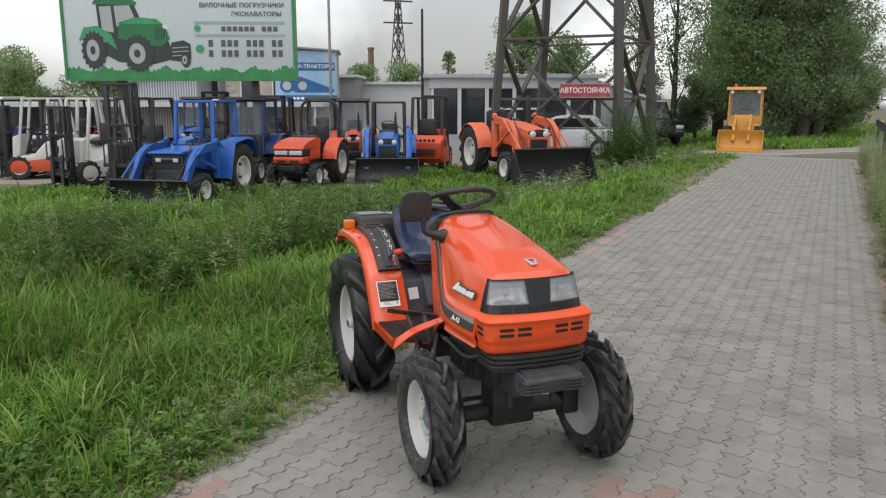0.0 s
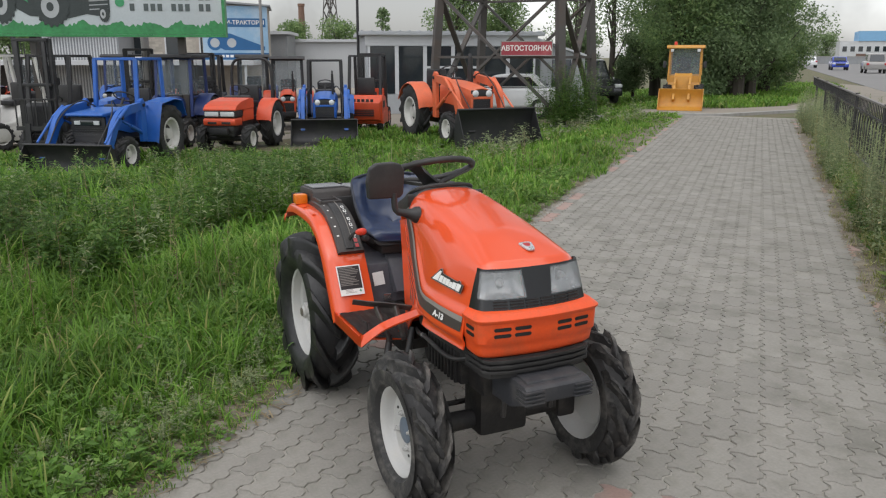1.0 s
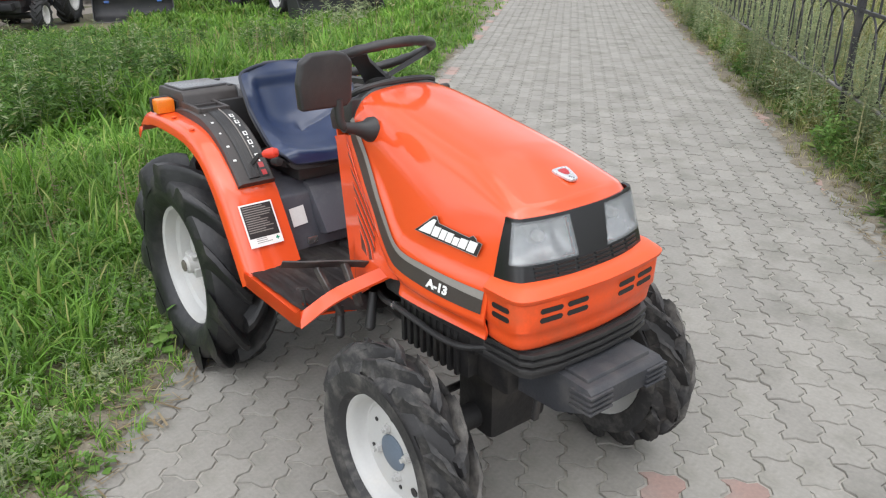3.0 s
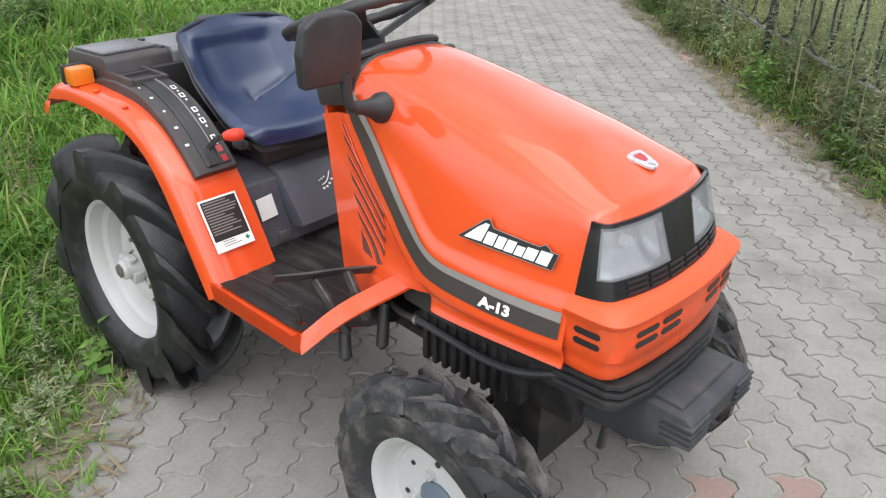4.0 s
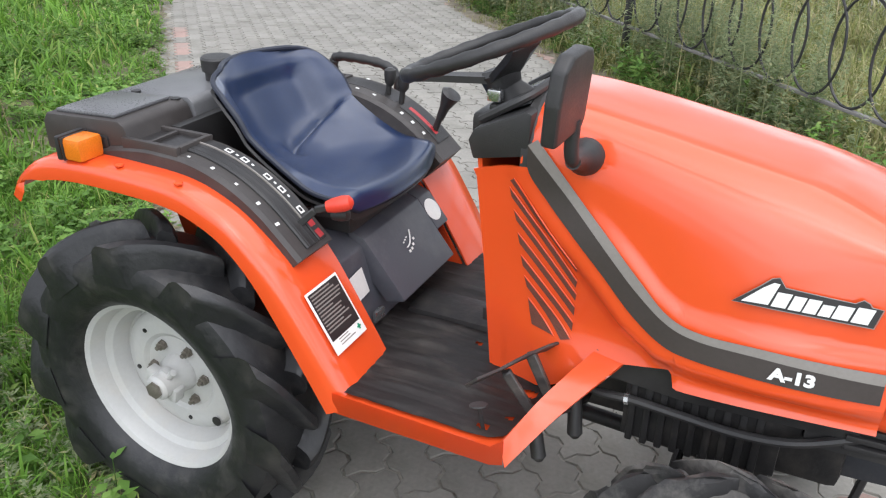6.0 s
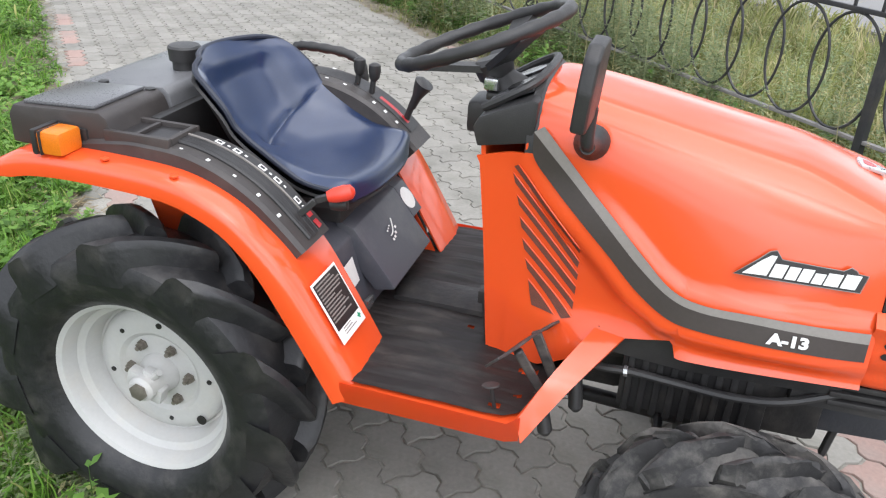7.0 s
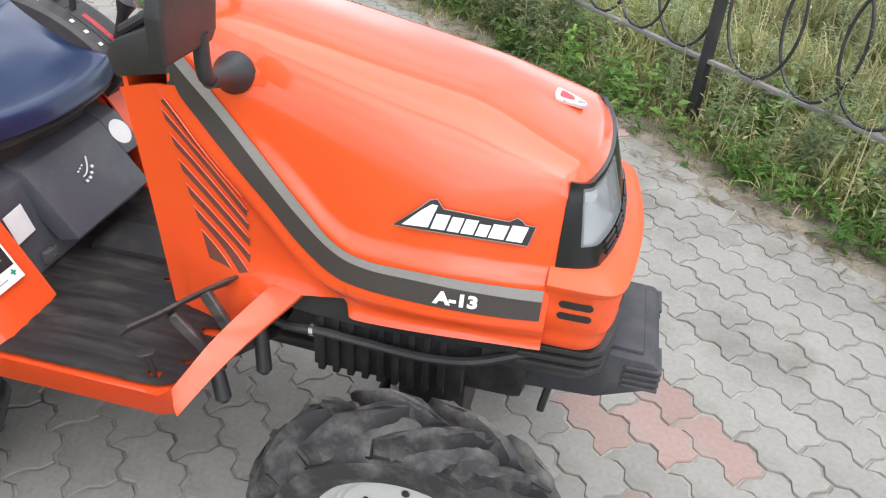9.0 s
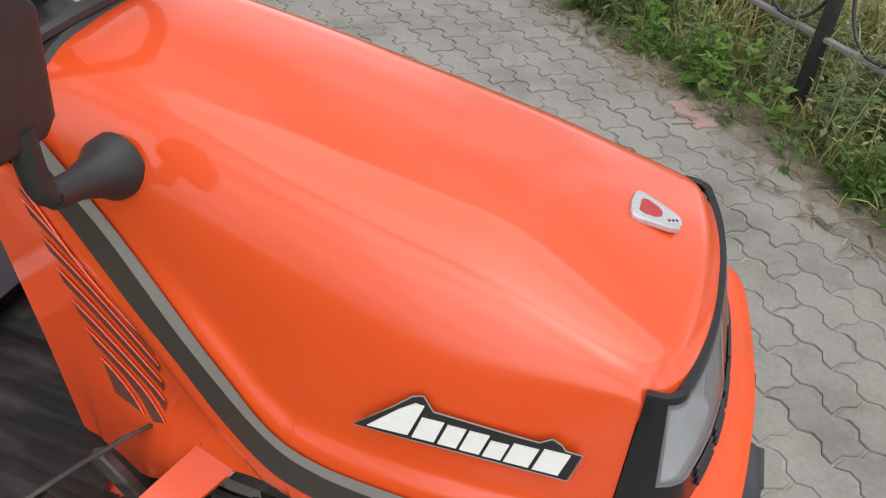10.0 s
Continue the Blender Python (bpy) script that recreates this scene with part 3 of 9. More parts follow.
# emblem on top: broad behind, narrow in front
em = prism([(-0.027, -0.019), (-0.024, -0.024), (-0.017, -0.025), (0.018, -0.016), (0.027, -0.011), (0.029, 0.0), (0.027, 0.011), (0.018, 0.016), (-0.017, 0.025), (-0.024, 0.024), (-0.027, 0.019), (-0.029, 0.0)], 0, 0.007, "z", 0.0025)
emb = t_part("emblem", em, EMBLEM, "silver hood emblem with a red field", hood)
spot = min((skin(i / 400, 0.04) for i in range(401)), key=lambda p: abs(p[0] - 1.368))
emb.matrix_local = pose(spot[0], 0.02, spot[2] + 0.0005, 0, 15, 0)
t_part("emblem_field", prism([(-0.019, -0.010), (-0.013, -0.0135), (0.0, -0.0095), (0.005, -0.005), (0.006, 0.0), (0.005, 0.005), (0.0, 0.0095), (-0.013, 0.0135), (-0.019, 0.010)], 0.007, 0.0078, "z", 0.0008, 1), DECAL_RED, "red enamel field", emb)
for i in range(3):
    t_part("emblem_mark", box(0.013 + i * 0.004, 0.0155 + i * 0.004, -0.006 + i * 0.003, -0.003 + i * 0.003, 0.007, 0.0075), DECAL_BLACK, "", emb)

# slanted cowl louvres: dark sheets on the skin for shaded mesh slots, each lipped
LOUVRES = [((0.739, 0.905), (0.877, 0.765), (0.875, 0.752), (0.731, 0.898)), ((0.730, 0.885), (0.877, 0.733), (0.875, 0.719), (0.735, 0.866)), ((0.741, 0.842), (0.878, 0.706), (0.877, 0.692), (0.747, 0.822)),
           ((0.751, 0.798), (0.877, 0.678), (0.877, 0.660), (0.756, 0.777)), ((0.760, 0.754), (0.877, 0.645), (0.877, 0.629), (0.766, 0.732)), ((0.770, 0.712), (0.877, 0.614), (0.858, 0.606), (0.777, 0.690)), ((0.781, 0.667), (0.842, 0.608), (0.794, 0.614), (0.787, 0.638))]
for sd in (-1, 1):
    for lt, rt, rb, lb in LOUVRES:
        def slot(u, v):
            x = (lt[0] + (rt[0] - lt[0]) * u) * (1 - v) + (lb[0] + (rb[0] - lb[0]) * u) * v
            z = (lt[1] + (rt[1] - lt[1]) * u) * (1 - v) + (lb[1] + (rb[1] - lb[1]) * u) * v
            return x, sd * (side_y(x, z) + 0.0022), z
        t_part("louvre", sheet(slot, 12, 2), GRILLE_MESH_SHADE, "dark sheet for the shaded mesh of a louvre", cowl)
        t_part("louvre_lip", tube([slot(i / 12, -0.03) for i in range(13)], [0.0008] + [0.0014] * 11 + [0.0008], 6), ORANGE, "", cowl)

# ---- front: lamp panel, lamps, bumper
def front_x(y, z):
    """The nose bows forward in the middle and leans back above."""
    return 1.402 + 0.052 * (1 - (abs(y) / 0.235) ** 2.4) + (0.89 - z) * 0.30


def panel_side(z):
    return 0.186 + (0.885 - z) * 0.16


def nose(u, v, z0, z1, lift=0.0, a=-1.0, b=1.0):
    z = z0 + (z1 - z0) * v
    h = panel_side(z)
    y = h * (a + (b - a) * u)
    return front_x(y, z) + lift, y, z


PANEL_LOW, PANEL_TOP, EDGE_X = 0.752, 0.889, 1.397


def wrap(q, z, lift=0.0):
    """The lamp panel from the middle (0) round the corner to the hood's edge (1 or -1)."""
    sd, s = (-1 if q < 0 else 1), abs(q)
    h = panel_side(z)
    yc = h - 0.022
    if s < 0.8:
        y = yc * s / 0.8
        return front_x(y, z) + lift, sd * y, z
    k = (s - 0.8) / 0.2
    a = Vector((front_x(yc, z), yc))
    b = Vector((front_x(h, z) + 0.004, h + 0.004))
    c = Vector((EDGE_X, max(h, side_y(EDGE_X, z)) + 0.003))
    p = a * (1 - k) ** 2 + b * 2 * k * (1 - k) + c * k * k
    return p.x + lift * (1 - 0.6 * k), sd * (p.y + lift * k), z


def lens_span(z):
    """Inner and outer edge of a lamp at a height."""
    return (0.058 - (0.877 - z) * 0.1) / (panel_side(z) - 0.022) * 0.8, 0.92


LENS_LOW, LENS_TOP = 0.797, 0.878
NQ, NZ = 100, 22


def panel_grid():
    verts = [wrap(-1 + 2 * i / NQ, PANEL_LOW + (PANEL_TOP - PANEL_LOW) * j / NZ) for i in range(NQ + 1) for j in range(NZ + 1)]
    faces = []
    for i in range(NQ):
        for j in range(NZ):
            q, z = abs(-1 + 2 * (i + 0.5) / NQ), PANEL_LOW + (PANEL_TOP - PANEL_LOW) * (j + 0.5) / NZ
            a, b = lens_span(z)
            if a < q < b and LENS_LOW < z < LENS_TOP:
                continue
            faces.append([i * (NZ + 1) + j, i * (NZ + 1) + j + 1, (i + 1) * (NZ + 1) + j + 1, (i + 1) * (NZ + 1) + j])
    bm = raw(verts, faces)
    bmesh.ops.recalc_face_normals(bm, faces=bm.faces[:])
    bmesh.ops.solidify(bm, geom=bm.faces[:], thickness=0.008)
    return bm


panel = t_part("lamp_panel", panel_grid(), GLOSS_BLACK, "glossy black headlight panel", smooth=60)
for sd in (-1, 1):
    def lens(u, v, lift, grow_=0.012):
        z = LENS_LOW - 0.004 + (LENS_TOP - LENS_LOW + 0.008) * v
        a, b = lens_span(z)
        return wrap(sd * (a - grow_ + (b - a + 2 * grow_) * u), z, lift)

    def bowl(u, v):
        deep = (4 * u * (1 - u)) ** 0.6 * (4 * v * (1 - v)) ** 0.6
        x, y, z = lens(u, v, 0.0)
        return x - 0.006 - 0.034 * deep - 0.012 * smoothstep(0.3, 0.1, u), y - sd * 0.014 * deep * u, z
    bowl_part = t_part("reflector", sheet(bowl, 20, 12), LENS_INNER, "bright headlight reflector", panel, smooth=60)
    mid = bowl(0.5, 0.5)
    t_part("bulb", join((lathe([(0.012, 0), (0.013, 0.012), (0.009, 0.02), (0, 0.022)], 14, "x"), pose(mid[0], mid[1], mid[2]))), DECAL_WHITE, "", panel)
    t_part("headlight", sheet(lambda u, v: lens(u, v, 0.0015), 18, 8, 0.003), LENS_GLASS, "clear frosted headlight glass", panel, smooth=60)
for row in range(3):
    for k in range(6):
        y0 = -0.165 + k * 0.056
        z0 = 0.764 + row * 0.0095
        if abs(y0 + 0.025) > 0.17 - 0.02 * (row == 2):
            continue
        t_part("panel_slot", sheet(lambda u, v: (front_x(y0 + 0.046 * u, z0) + 0.003, y0 + 0.046 * u, z0 + 0.0045 * v), 4, 1, 0.003), BLACK_PLASTIC, "", panel)

def bumper_outline(z, n=40):
    """Outline of the bumper at a height, from its rear right corner round the nose: flat flanks, tight corners, a slightly bowed face."""
    grow = interp(z, [(0.600, -0.032), (0.604, -0.018), (0.615, -0.009), (0.650, -0.005), (0.657, 0.0), (0.724, 0.002), (0.731, 0.008), (0.738, 0.009), (0.744, 0.003), (0.758, -0.014)])
    half = [(1.522, 0.0), (1.520, 0.05), (1.515, 0.11), (1.507, 0.17), (1.500, 0.2), (1.490, 0.219), (1.474, 0.2295), (1.45, 0.232), (1.42, 0.232), (1.389, 0.231)]
    pts = []
    for i in range(n + 1):
        a = -1 + 2 * i / n
        x, y = [spline(abs(a) * 9, [(j, p[d]) for j, p in enumerate(half)]) for d in (0, 1)]
        pts.append((x + grow * smoothstep(1.40, 1.49, x), math.copysign(y * (1 + grow / 0.232), a), z))
    return pts


ZB = [0.600, 0.604, 0.615, 0.63, 0.650, 0.657, 0.69, 0.724, 0.731, 0.738, 0.744, 0.750, 0.758]
rings = [bumper_outline(z) for z in ZB]
k = len(rings[0])
verts = [p for r in rings for p in r]
faces = [[i * k + j, i * k + j + 1, (i + 1) * k + j + 1, (i + 1) * k + j] for i in range(len(ZB) - 1) for j in range(k - 1)]
top_i = (len(ZB) - 1) * k
o = len(verts)
verts += [(1.39, p[1] * 0.9, ZB[-1]) for p in rings[-1]]
faces += [[top_i + j, top_i + j + 1, o + j + 1, o + j] for j in range(k - 1)]
bumper = t_part("bumper", raw(verts, faces), ORANGE_WORN, "orange front bumper with air slots", smooth=40)


def bump_point(axis, value, sd, z, lift=0.0):
    """A point of the bumper's skin: on the face by y (axis 1), on a flank by x (axis 0)."""
    ring = [Vector(p) for p in bumper_outline(z, 160)]
    span = [p for p in ring if (p.y * sd >= -0.001) and ((abs(p.y) < 0.205) if axis else (p.x < 1.478))]
    p = min(span, key=lambda q: abs((q.y * sd if axis else q.x) - value))
    i = ring.index(p)
    d = ring[min(i + 1, 160)] - ring[max(i - 1, 0)]
    nrm = Vector((d.y, -d.x, 0)).normalized()
    out = Vector((value, p.y, z)) if not axis else Vector((p.x, value * sd, z))
    return out + nrm * (lift if nrm.dot(p - Vector((1.42, 0, z))) > 0 else -lift)


# no openings cut: black sheets on the skin paint the slots' shade
for z0 in (0.6765, 0.6985):
    for sd in (-1, 1):
        for axis, a0, a1 in ((1, 0.050, 0.110), (1, 0.122, 0.182), (0, 1.412, 1.466)):
            def slot(u, v):
                round_ = 0.0045 * (abs(2 * v - 1) ** 2) * (1 if u < 0.5 else -1) * (1 if u in (0, 1) else 0)
                return bump_point(axis, a0 + (a1 - a0) * u + round_, sd, z0 + 0.0125 * v, 0.002)
            t_part("air_slot_shade", sheet(slot, 6, 4, 0.001), DECAL_BLACK, "black sheet for the shade in an air slot", bumper)

# lower black grille and the front weight
t_part("lower_grille", join(*[prism([(1.36, -0.212), (1.475, -0.208), (1.5, -0.19), (1.518, -0.12), (1.524, 0), (1.518, 0.12), (1.5, 0.19), (1.475, 0.208), (1.36, 0.212)], z, z + 0.012, "z", 0.003) for z in (0.548, 0.567, 0.586)],
       prism([(1.30, -0.2), (1.465, -0.196), (1.488, -0.18), (1.505, -0.11), (1.51, 0), (1.505, 0.11), (1.488, 0.18), (1.465, 0.196), (1.30, 0.2)], 0.53, 0.602, "z")), BLACK_PLASTIC, "black slatted lower grille")
weight_poly = [(1.36, 0.50), (1.43, 0.528), (1.5, 0.533), (1.592, 0.528), (1.606, 0.518), (1.602, 0.468), (1.505, 0.426), (1.36, 0.418)]
weight = t_part("front_weight", join(prism(weight_poly, -0.115, 0.135, "y", 0.007), prism([(1.49, 0.530), (1.578, 0.526), (1.574, 0.537), (1.494, 0.541)], -0.095, 0.115, "y", 0.004)), WEIGHT_GREY, "dark grey ribbed front weight block")
for z in (0.468, 0.4815, 0.495, 0.5085):
    for y0, y1 in ((-0.1205, -0.045), (0.07, 0.1405)):
        t_part("weight_rib", box(1.545, 1.611, y0, y1, z, z + 0.007, 0.003), WEIGHT_GREY, "", weight)
for y in (-0.09, 0.1):
    t_part("weight_stay", bar((1.425, y, 0.43), (1.415, y, 0.345), 0.018, 0.014, 0.003), BLACK_PLASTIC, "")

# ---- under the hood: engine block, axle, shafts
t_part("engine", join(box(0.99, 1.38, -0.15, 0.15, 0.41, 0.62, 0.02), box(0.86, 1.0, -0.12, 0.12, 0.49, 0.62, 0.02), box(1.0, 1.3, -0.185, 0.185, 0.50, 0.6, 0.01), prism([(1.0, 0.40), (1.05, 0.37), (1.16, 0.37), (1.3, 0.41), (1.3, 0.45), (1.0, 0.45)], -0.085, 0.085, "y", 0.015)), ENGINE_BLACK, "oily black engine block")
t_part("fin_backing", box(0.99, 1.27, -0.181, -0.14, 0.425, 0.548, 0.004), ENGINE_BLACK, "")
for i in range(9):
    t_part("cooling_fin", box(1.0 + i * 0.028, 1.014 + i * 0.028, -0.19, -0.14, 0.42, 0.55, 0.004), ENGINE_BLACK, "")
for y0, y1 in ((-0.205, -0.19), (0.19, 0.205)):
    t_part("side_rail", prism([(0.93, 0.615), (1.38, 0.60), (1.38, 0.565), (1.1, 0.552), (0.96, 0.562)], y0, y1, "y", 0.003), BLACK_PLASTIC, "black side rail under the hood")
t_part("hose", tube(curve_points([(0.90, -0.19, 0.522), (0.95, -0.205, 0.523), (1.01, -0.208, 0.528), (1.1, -0.21, 0.524), (1.2, -0.212, 0.521), (1.29, -0.212, 0.535), (1.385, -0.2, 0.572)], 24), 0.0085, 8), BLACK_PLASTIC, "black hose")
t_part("hose_joint", join(tube([(0.95, -0.205, 0.523), (0.995, -0.2075, 0.527)], 0.005, 8), tube([(0.995, -0.2075, 0.527), (1.003, -0.208, 0.528)], 0.0115, 8)), CHROME, "")
t_part("front_axle", join(tube([(1.2, -0.32, 0.25), (1.2, 0.32, 0.25)], 0.036, 14), box(1.13, 1.27, -0.1, 0.1, 0.2, 0.43, 0.02), box(1.15, 1.25, -0.33, -0.25, 0.2, 0.34, 0.015), box(1.15, 1.25, 0.25, 0.33, 0.2, 0.34, 0.015)), ENGINE_BLACK, "black front axle")
t_part("tie_rod", tube([(1.09, -0.29, 0.27), (1.09, 0.29, 0.27)], 0.011, 8), ENGINE_BLACK, "")
t_part("gearbox", join(box(-0.12, 0.5, -0.1, 0.1, 0.26, 0.48, 0.03), box(0.45, 1.0, -0.055, 0.055, 0.37, 0.5, 0.02), box(-0.14, 0.16, -0.15, 0.15, 0.24, 0.56, 0.03), tube([(0, -0.31, 0.352), (0, 0.31, 0.352)], 0.05, 16)), ENGINE_BLACK, "black gearbox and rear axle")
t_part("drive_shaft", tube([(0.48, 0.05, 0.29), (1.15, 0.03, 0.27)], 0.018, 10), ENGINE_BLACK, "")

# ---- floor, mat, step
FLOOR_Z = 0.478
t_part("floor", join(prism([(0.45, -0.392), (0.80, -0.392), (0.82, -0.37), (0.88, -0.215), (0.88, 0.215), (0.82, 0.37), (0.80, 0.392), (0.45, 0.392)], FLOOR_Z - 0.006, FLOOR_Z, "z")), ORANGE, "orange floor pan")
for sd in (-1, 1):
    lip = raw([(0.47, sd * 0.394, 0.487), (0.805, sd * 0.4, 0.487), (0.83, sd * 0.398, 0.508), (0.47, sd * 0.394, 0.44), (0.805, sd * 0.4, 0.445), (0.83, sd * 0.398, 0.452)],
              [[0, 1, 4, 3], [1, 2, 5, 4]])
    bmesh.ops.solidify(lip, geom=lip.faces[:], thickness=0.008)
    t_part("floor_lip", lip, ORANGE, "orange floor edge")
    # the broad band that climbs from the step's corner to the cowl
    def band(u, v):
        inner = (spline(u, [(0, 0.822), (0.45, 0.868), (1, 0.93)]), spline(u, [(0, 0.394), (0.45, 0.315), (1, 0.198)]), spline(u, [(0, 0.494), (0.45, 0.558), (1, 0.612)]))
        outer = (spline(u, [(0, 0.836), (0.45, 0.905), (1, 0.988)]), spline(u, [(0, 0.403), (0.45, 0.328), (1, 0.212)]), spline(u, [(0, 0.452), (0.45, 0.538), (1, 0.61)]))
        return [(a + (b - a) * v) * k for a, b, k in zip(inner, outer, (1, sd, 1))]
    t_part("step_plate", sheet(band, 16, 4, 0.007), ORANGE, "broad orange step band", smooth=60)


# wrinkles (x0, x1, y, height) pressed up in the mat, and the torn holes (x, y, rx, ry) for pedals
WRINKLES = [(0.455, 0.615, -0.085, 0.0045), (0.495, 0.63, -0.163, 0.008), (0.505, 0.66, -0.216, 0.007), (0.515, 0.79, -0.27, 0.0065), (0.505, 0.73, -0.32, 0.005), (0.56, 0.70, -0.366, 0.003), (0.48, 0.62, 0.09, 0.005), (0.5, 0.68, 0.18, 0.007), (0.5, 0.76, 0.255, 0.006), (0.52, 0.72, 0.325, 0.005)]
HOLES = [(0.812, -0.222, 0.021, 0.011), (0.773, -0.352, 0.011, 0.008), (0.81, -0.308, 0.008, 0.007), (0.657, -0.104, 0.007, 0.006)]


def mat_mesh():
    """A rubber sheet with lens-shaped wrinkles, an uneven edge and torn holes."""
    nu, nv = 64, 240
    verts, faces = [], []
    for i in range(nu + 1):
        x = 0.42 + 0.505 * i / nu
        w = interp(x, [(0.42, 0.38), (0.79, 0.379), (0.815, 0.362), (0.90, 0.245), (0.925, 0.2)]) + 0.002 * nse(x * 40, 1.0, 2)
        for j in range(nv + 1):
            y = w * (2 * j / nv - 1)
            z = FLOOR_Z + 0.0065 + 0.0016 * nse(x * 14, y * 14, 5) + 0.004 * smoothstep(w - 0.02, w, abs(y)) * max(0, nse(x * 16, y * 3, 8))
            rib = (y + 0.372) / 0.0355 % 1.0
            z += 0.0014 * smoothstep(0.0, 0.1, rib) * smoothstep(1.0, 0.55, rib)
            for x0, x1, yc, h in WRINKLES:
                k = (x - x0) / (x1 - x0)
                if 0 < k < 1:
                    off = (y - yc - 0.008 * math.sin(math.pi * k)) / 0.0085
                    z += h * math.sin(math.pi * k) ** 0.7 * math.exp(-off * off if off < 0 else -off * off * 0.12)
            verts.append((x, y, z))
    for i in range(nu):
        for j in range(nv):
            q = [i * (nv + 1) + j, (i + 1) * (nv + 1) + j, (i + 1) * (nv + 1) + j + 1, i * (nv + 1) + j + 1]
            cx, cy = (verts[q[0]][0] + verts[q[2]][0]) / 2, (verts[q[0]][1] + verts[q[2]][1]) / 2
            if all(((cx - hx) / rx) ** 2 + ((cy - hy) / ry) ** 2 > 1 for hx, hy, rx, ry in HOLES):
                faces.append(q)
    bm = raw(verts, faces)
    bmesh.ops.solidify(bm, geom=bm.faces[:], thickness=0.003)
    return bm


t_part("floor_mat", mat_mesh(), MAT_BLACK, "worn wrinkled black rubber mat with torn holes", smooth=60)
# pedals
t_part("pedal", join((prism([(-0.118, -0.002), (-0.06, -0.004), (0.02, -0.0015), (0.09, -0.003), (0.118, -0.006), (0.118, -0.0005), (0.09, 0.0025), (0.02, 0.004), (-0.06, 0.0015), (-0.118, 0.003)], -0.018, 0.018, "y", 0.001, 1), Matrix.Translation((0.806, -0.30, 0.605)) @ pose(0, 0, 0, 0, 8, 72) @ pose(0, 0, 0, -48, 0, 0)), bar((0.82, -0.25, 0.60), (0.875, -0.235, 0.47), 0.018, 0.02, 0.003), bar((0.80, -0.325, 0.60), (0.865, -0.29, 0.47), 0.016, 0.018, 0.003)), MAT_BLACK, "worn black treadle pedal")
t_part("pedal", join(bar((0.70, -0.118, 0.48), (0.685, -0.112, 0.575), 0.012, 0.012), box(0.672, 0.697, -0.13, -0.1, 0.565, 0.595, 0.003)), BLACK_PLASTIC, "small black pedal")
t_part("pedal", join(tube([(0.774, -0.352, 0.47), (0.762, -0.352, 0.527)], 0.004, 8), (lathe([(0.0, -0.002), (0.0165, -0.002), (0.0175, 0), (0.0165, 0.002), (0, 0.0025)], 20, "z"), pose(0.761, -0.352, 0.529, -14, -12, 0))), BLACK_PLASTIC, "")
for a, b in (((0.845, -0.285, 0.49), (0.868, -0.305, 0.415)), ((0.90, -0.21, 0.53), (0.915, -0.235, 0.435))):
    t_part("step_stay", tube([a, ((a[0] + b[0]) / 2, (a[1] + b[1]) / 2, (a[2] + b[2]) / 2), b, (b[0] + 0.002, b[1], b[2] - 0.008)], [0.011, 0.014, 0.015, 0.008], 10), BLACK_PLASTIC, "black rounded peg under the step")

# ---- fenders
FEND = [(-0.335, 0.762), (-0.305, 0.80), (-0.24, 0.842), (-0.14, 0.858), (0.0, 0.858), (0.12, 0.85), (0.2, 0.826), (0.27, 0.785), (0.335, 0.715), (0.39, 0.628), (0.445, 0.535), (0.492, 0.452)]
FP = curve_points(FEND, 44)


def fender_mesh(sd):
    n = len(FP) - 1
    half_rows = []
    for i, (x, z) in enumerate(FP):
        a, b = FP[max(i - 1, 0)], FP[min(i + 1, n)]
        dx, dz = b[0] - a[0], b[1] - a[1]
        d = math.hypot(dx, dz)
        nx, nz = -dz / d, dx / d
        inner = 0.212
        lip = 0.042 if x > -0.25 else 0.042 * max(0.35, (x + 0.335) / 0.085)
        row = []
        for y, off in ((inner, 0.0), (0.24, 0.002), (0.33, 0.004), (0.378, 0.002), (0.39, -0.004), (0.396, -0.016), (0.396, -lip)):
            off += 0.014 * smoothstep(0.27, 0.38, x) * smoothstep(0.396, 0.37, y)
            row.append((x + nx * off, sd * y, z + nz * off))
        half_rows.append(row)
    w = len(half_rows[0])
    bm = raw([p for r in half_rows for p in r], [[i * w + j, i * w + j + 1, (i + 1) * w + j + 1, (i + 1) * w + j] for i in range(n) for j in range(w - 1)])
    bmesh.ops.recalc_face_normals(bm, faces=bm.faces[:])
    bmesh.ops.solidify(bm, geom=bm.faces[:], thickness=0.005)
    return bm


def fender_side(sd):
    poly = [(x, z - 0.002) for x, z in FP if x > -0.2] + [(0.40, 0.485), (0.2, 0.485), (-0.02, 0.62), (-0.05, 0.72), (-0.12, 0.76)]
    return prism(poly, sd * 0.212, sd * 0.217, "y")


for sd in (-1, 1):
    f = t_part("fender", fender_mesh(sd), ORANGE, "orange rear fender", smooth=50)
    t_part("fender_side", fender_side(sd), ORANGE, "", f)
    for x, z in ((-0.02, 0.8635), (0.13, 0.8525)):
        t_part("fender_bolt", lathe([(0.009, 0), (0.009, 0.003), (0, 0.005)], 6, "z"), ORANGE_WORN, "", f).matrix_local = pose(x, sd * 0.372, z)

# warning plate on the right fender's front
mp = Matrix.Translation((0.4305, -0.305, 0.6090)) @ Matrix(((0.0, -0.515, 0.857), (1.0, 0.0, 0.0), (0.0, 0.857, 0.515))).to_4x4()
wp = t_part("warning_plate", box(-0.054, 0.054, -0.068, 0.068, 0, 0.0015), DECAL_WHITE, "white-edged warning label with unreadable lines")
wp.matrix_local = mp
t_part("label_field", box(-0.049, 0.049, -0.04, 0.063, 0.0015, 0.0022), DECAL_BLACK, "", wp)
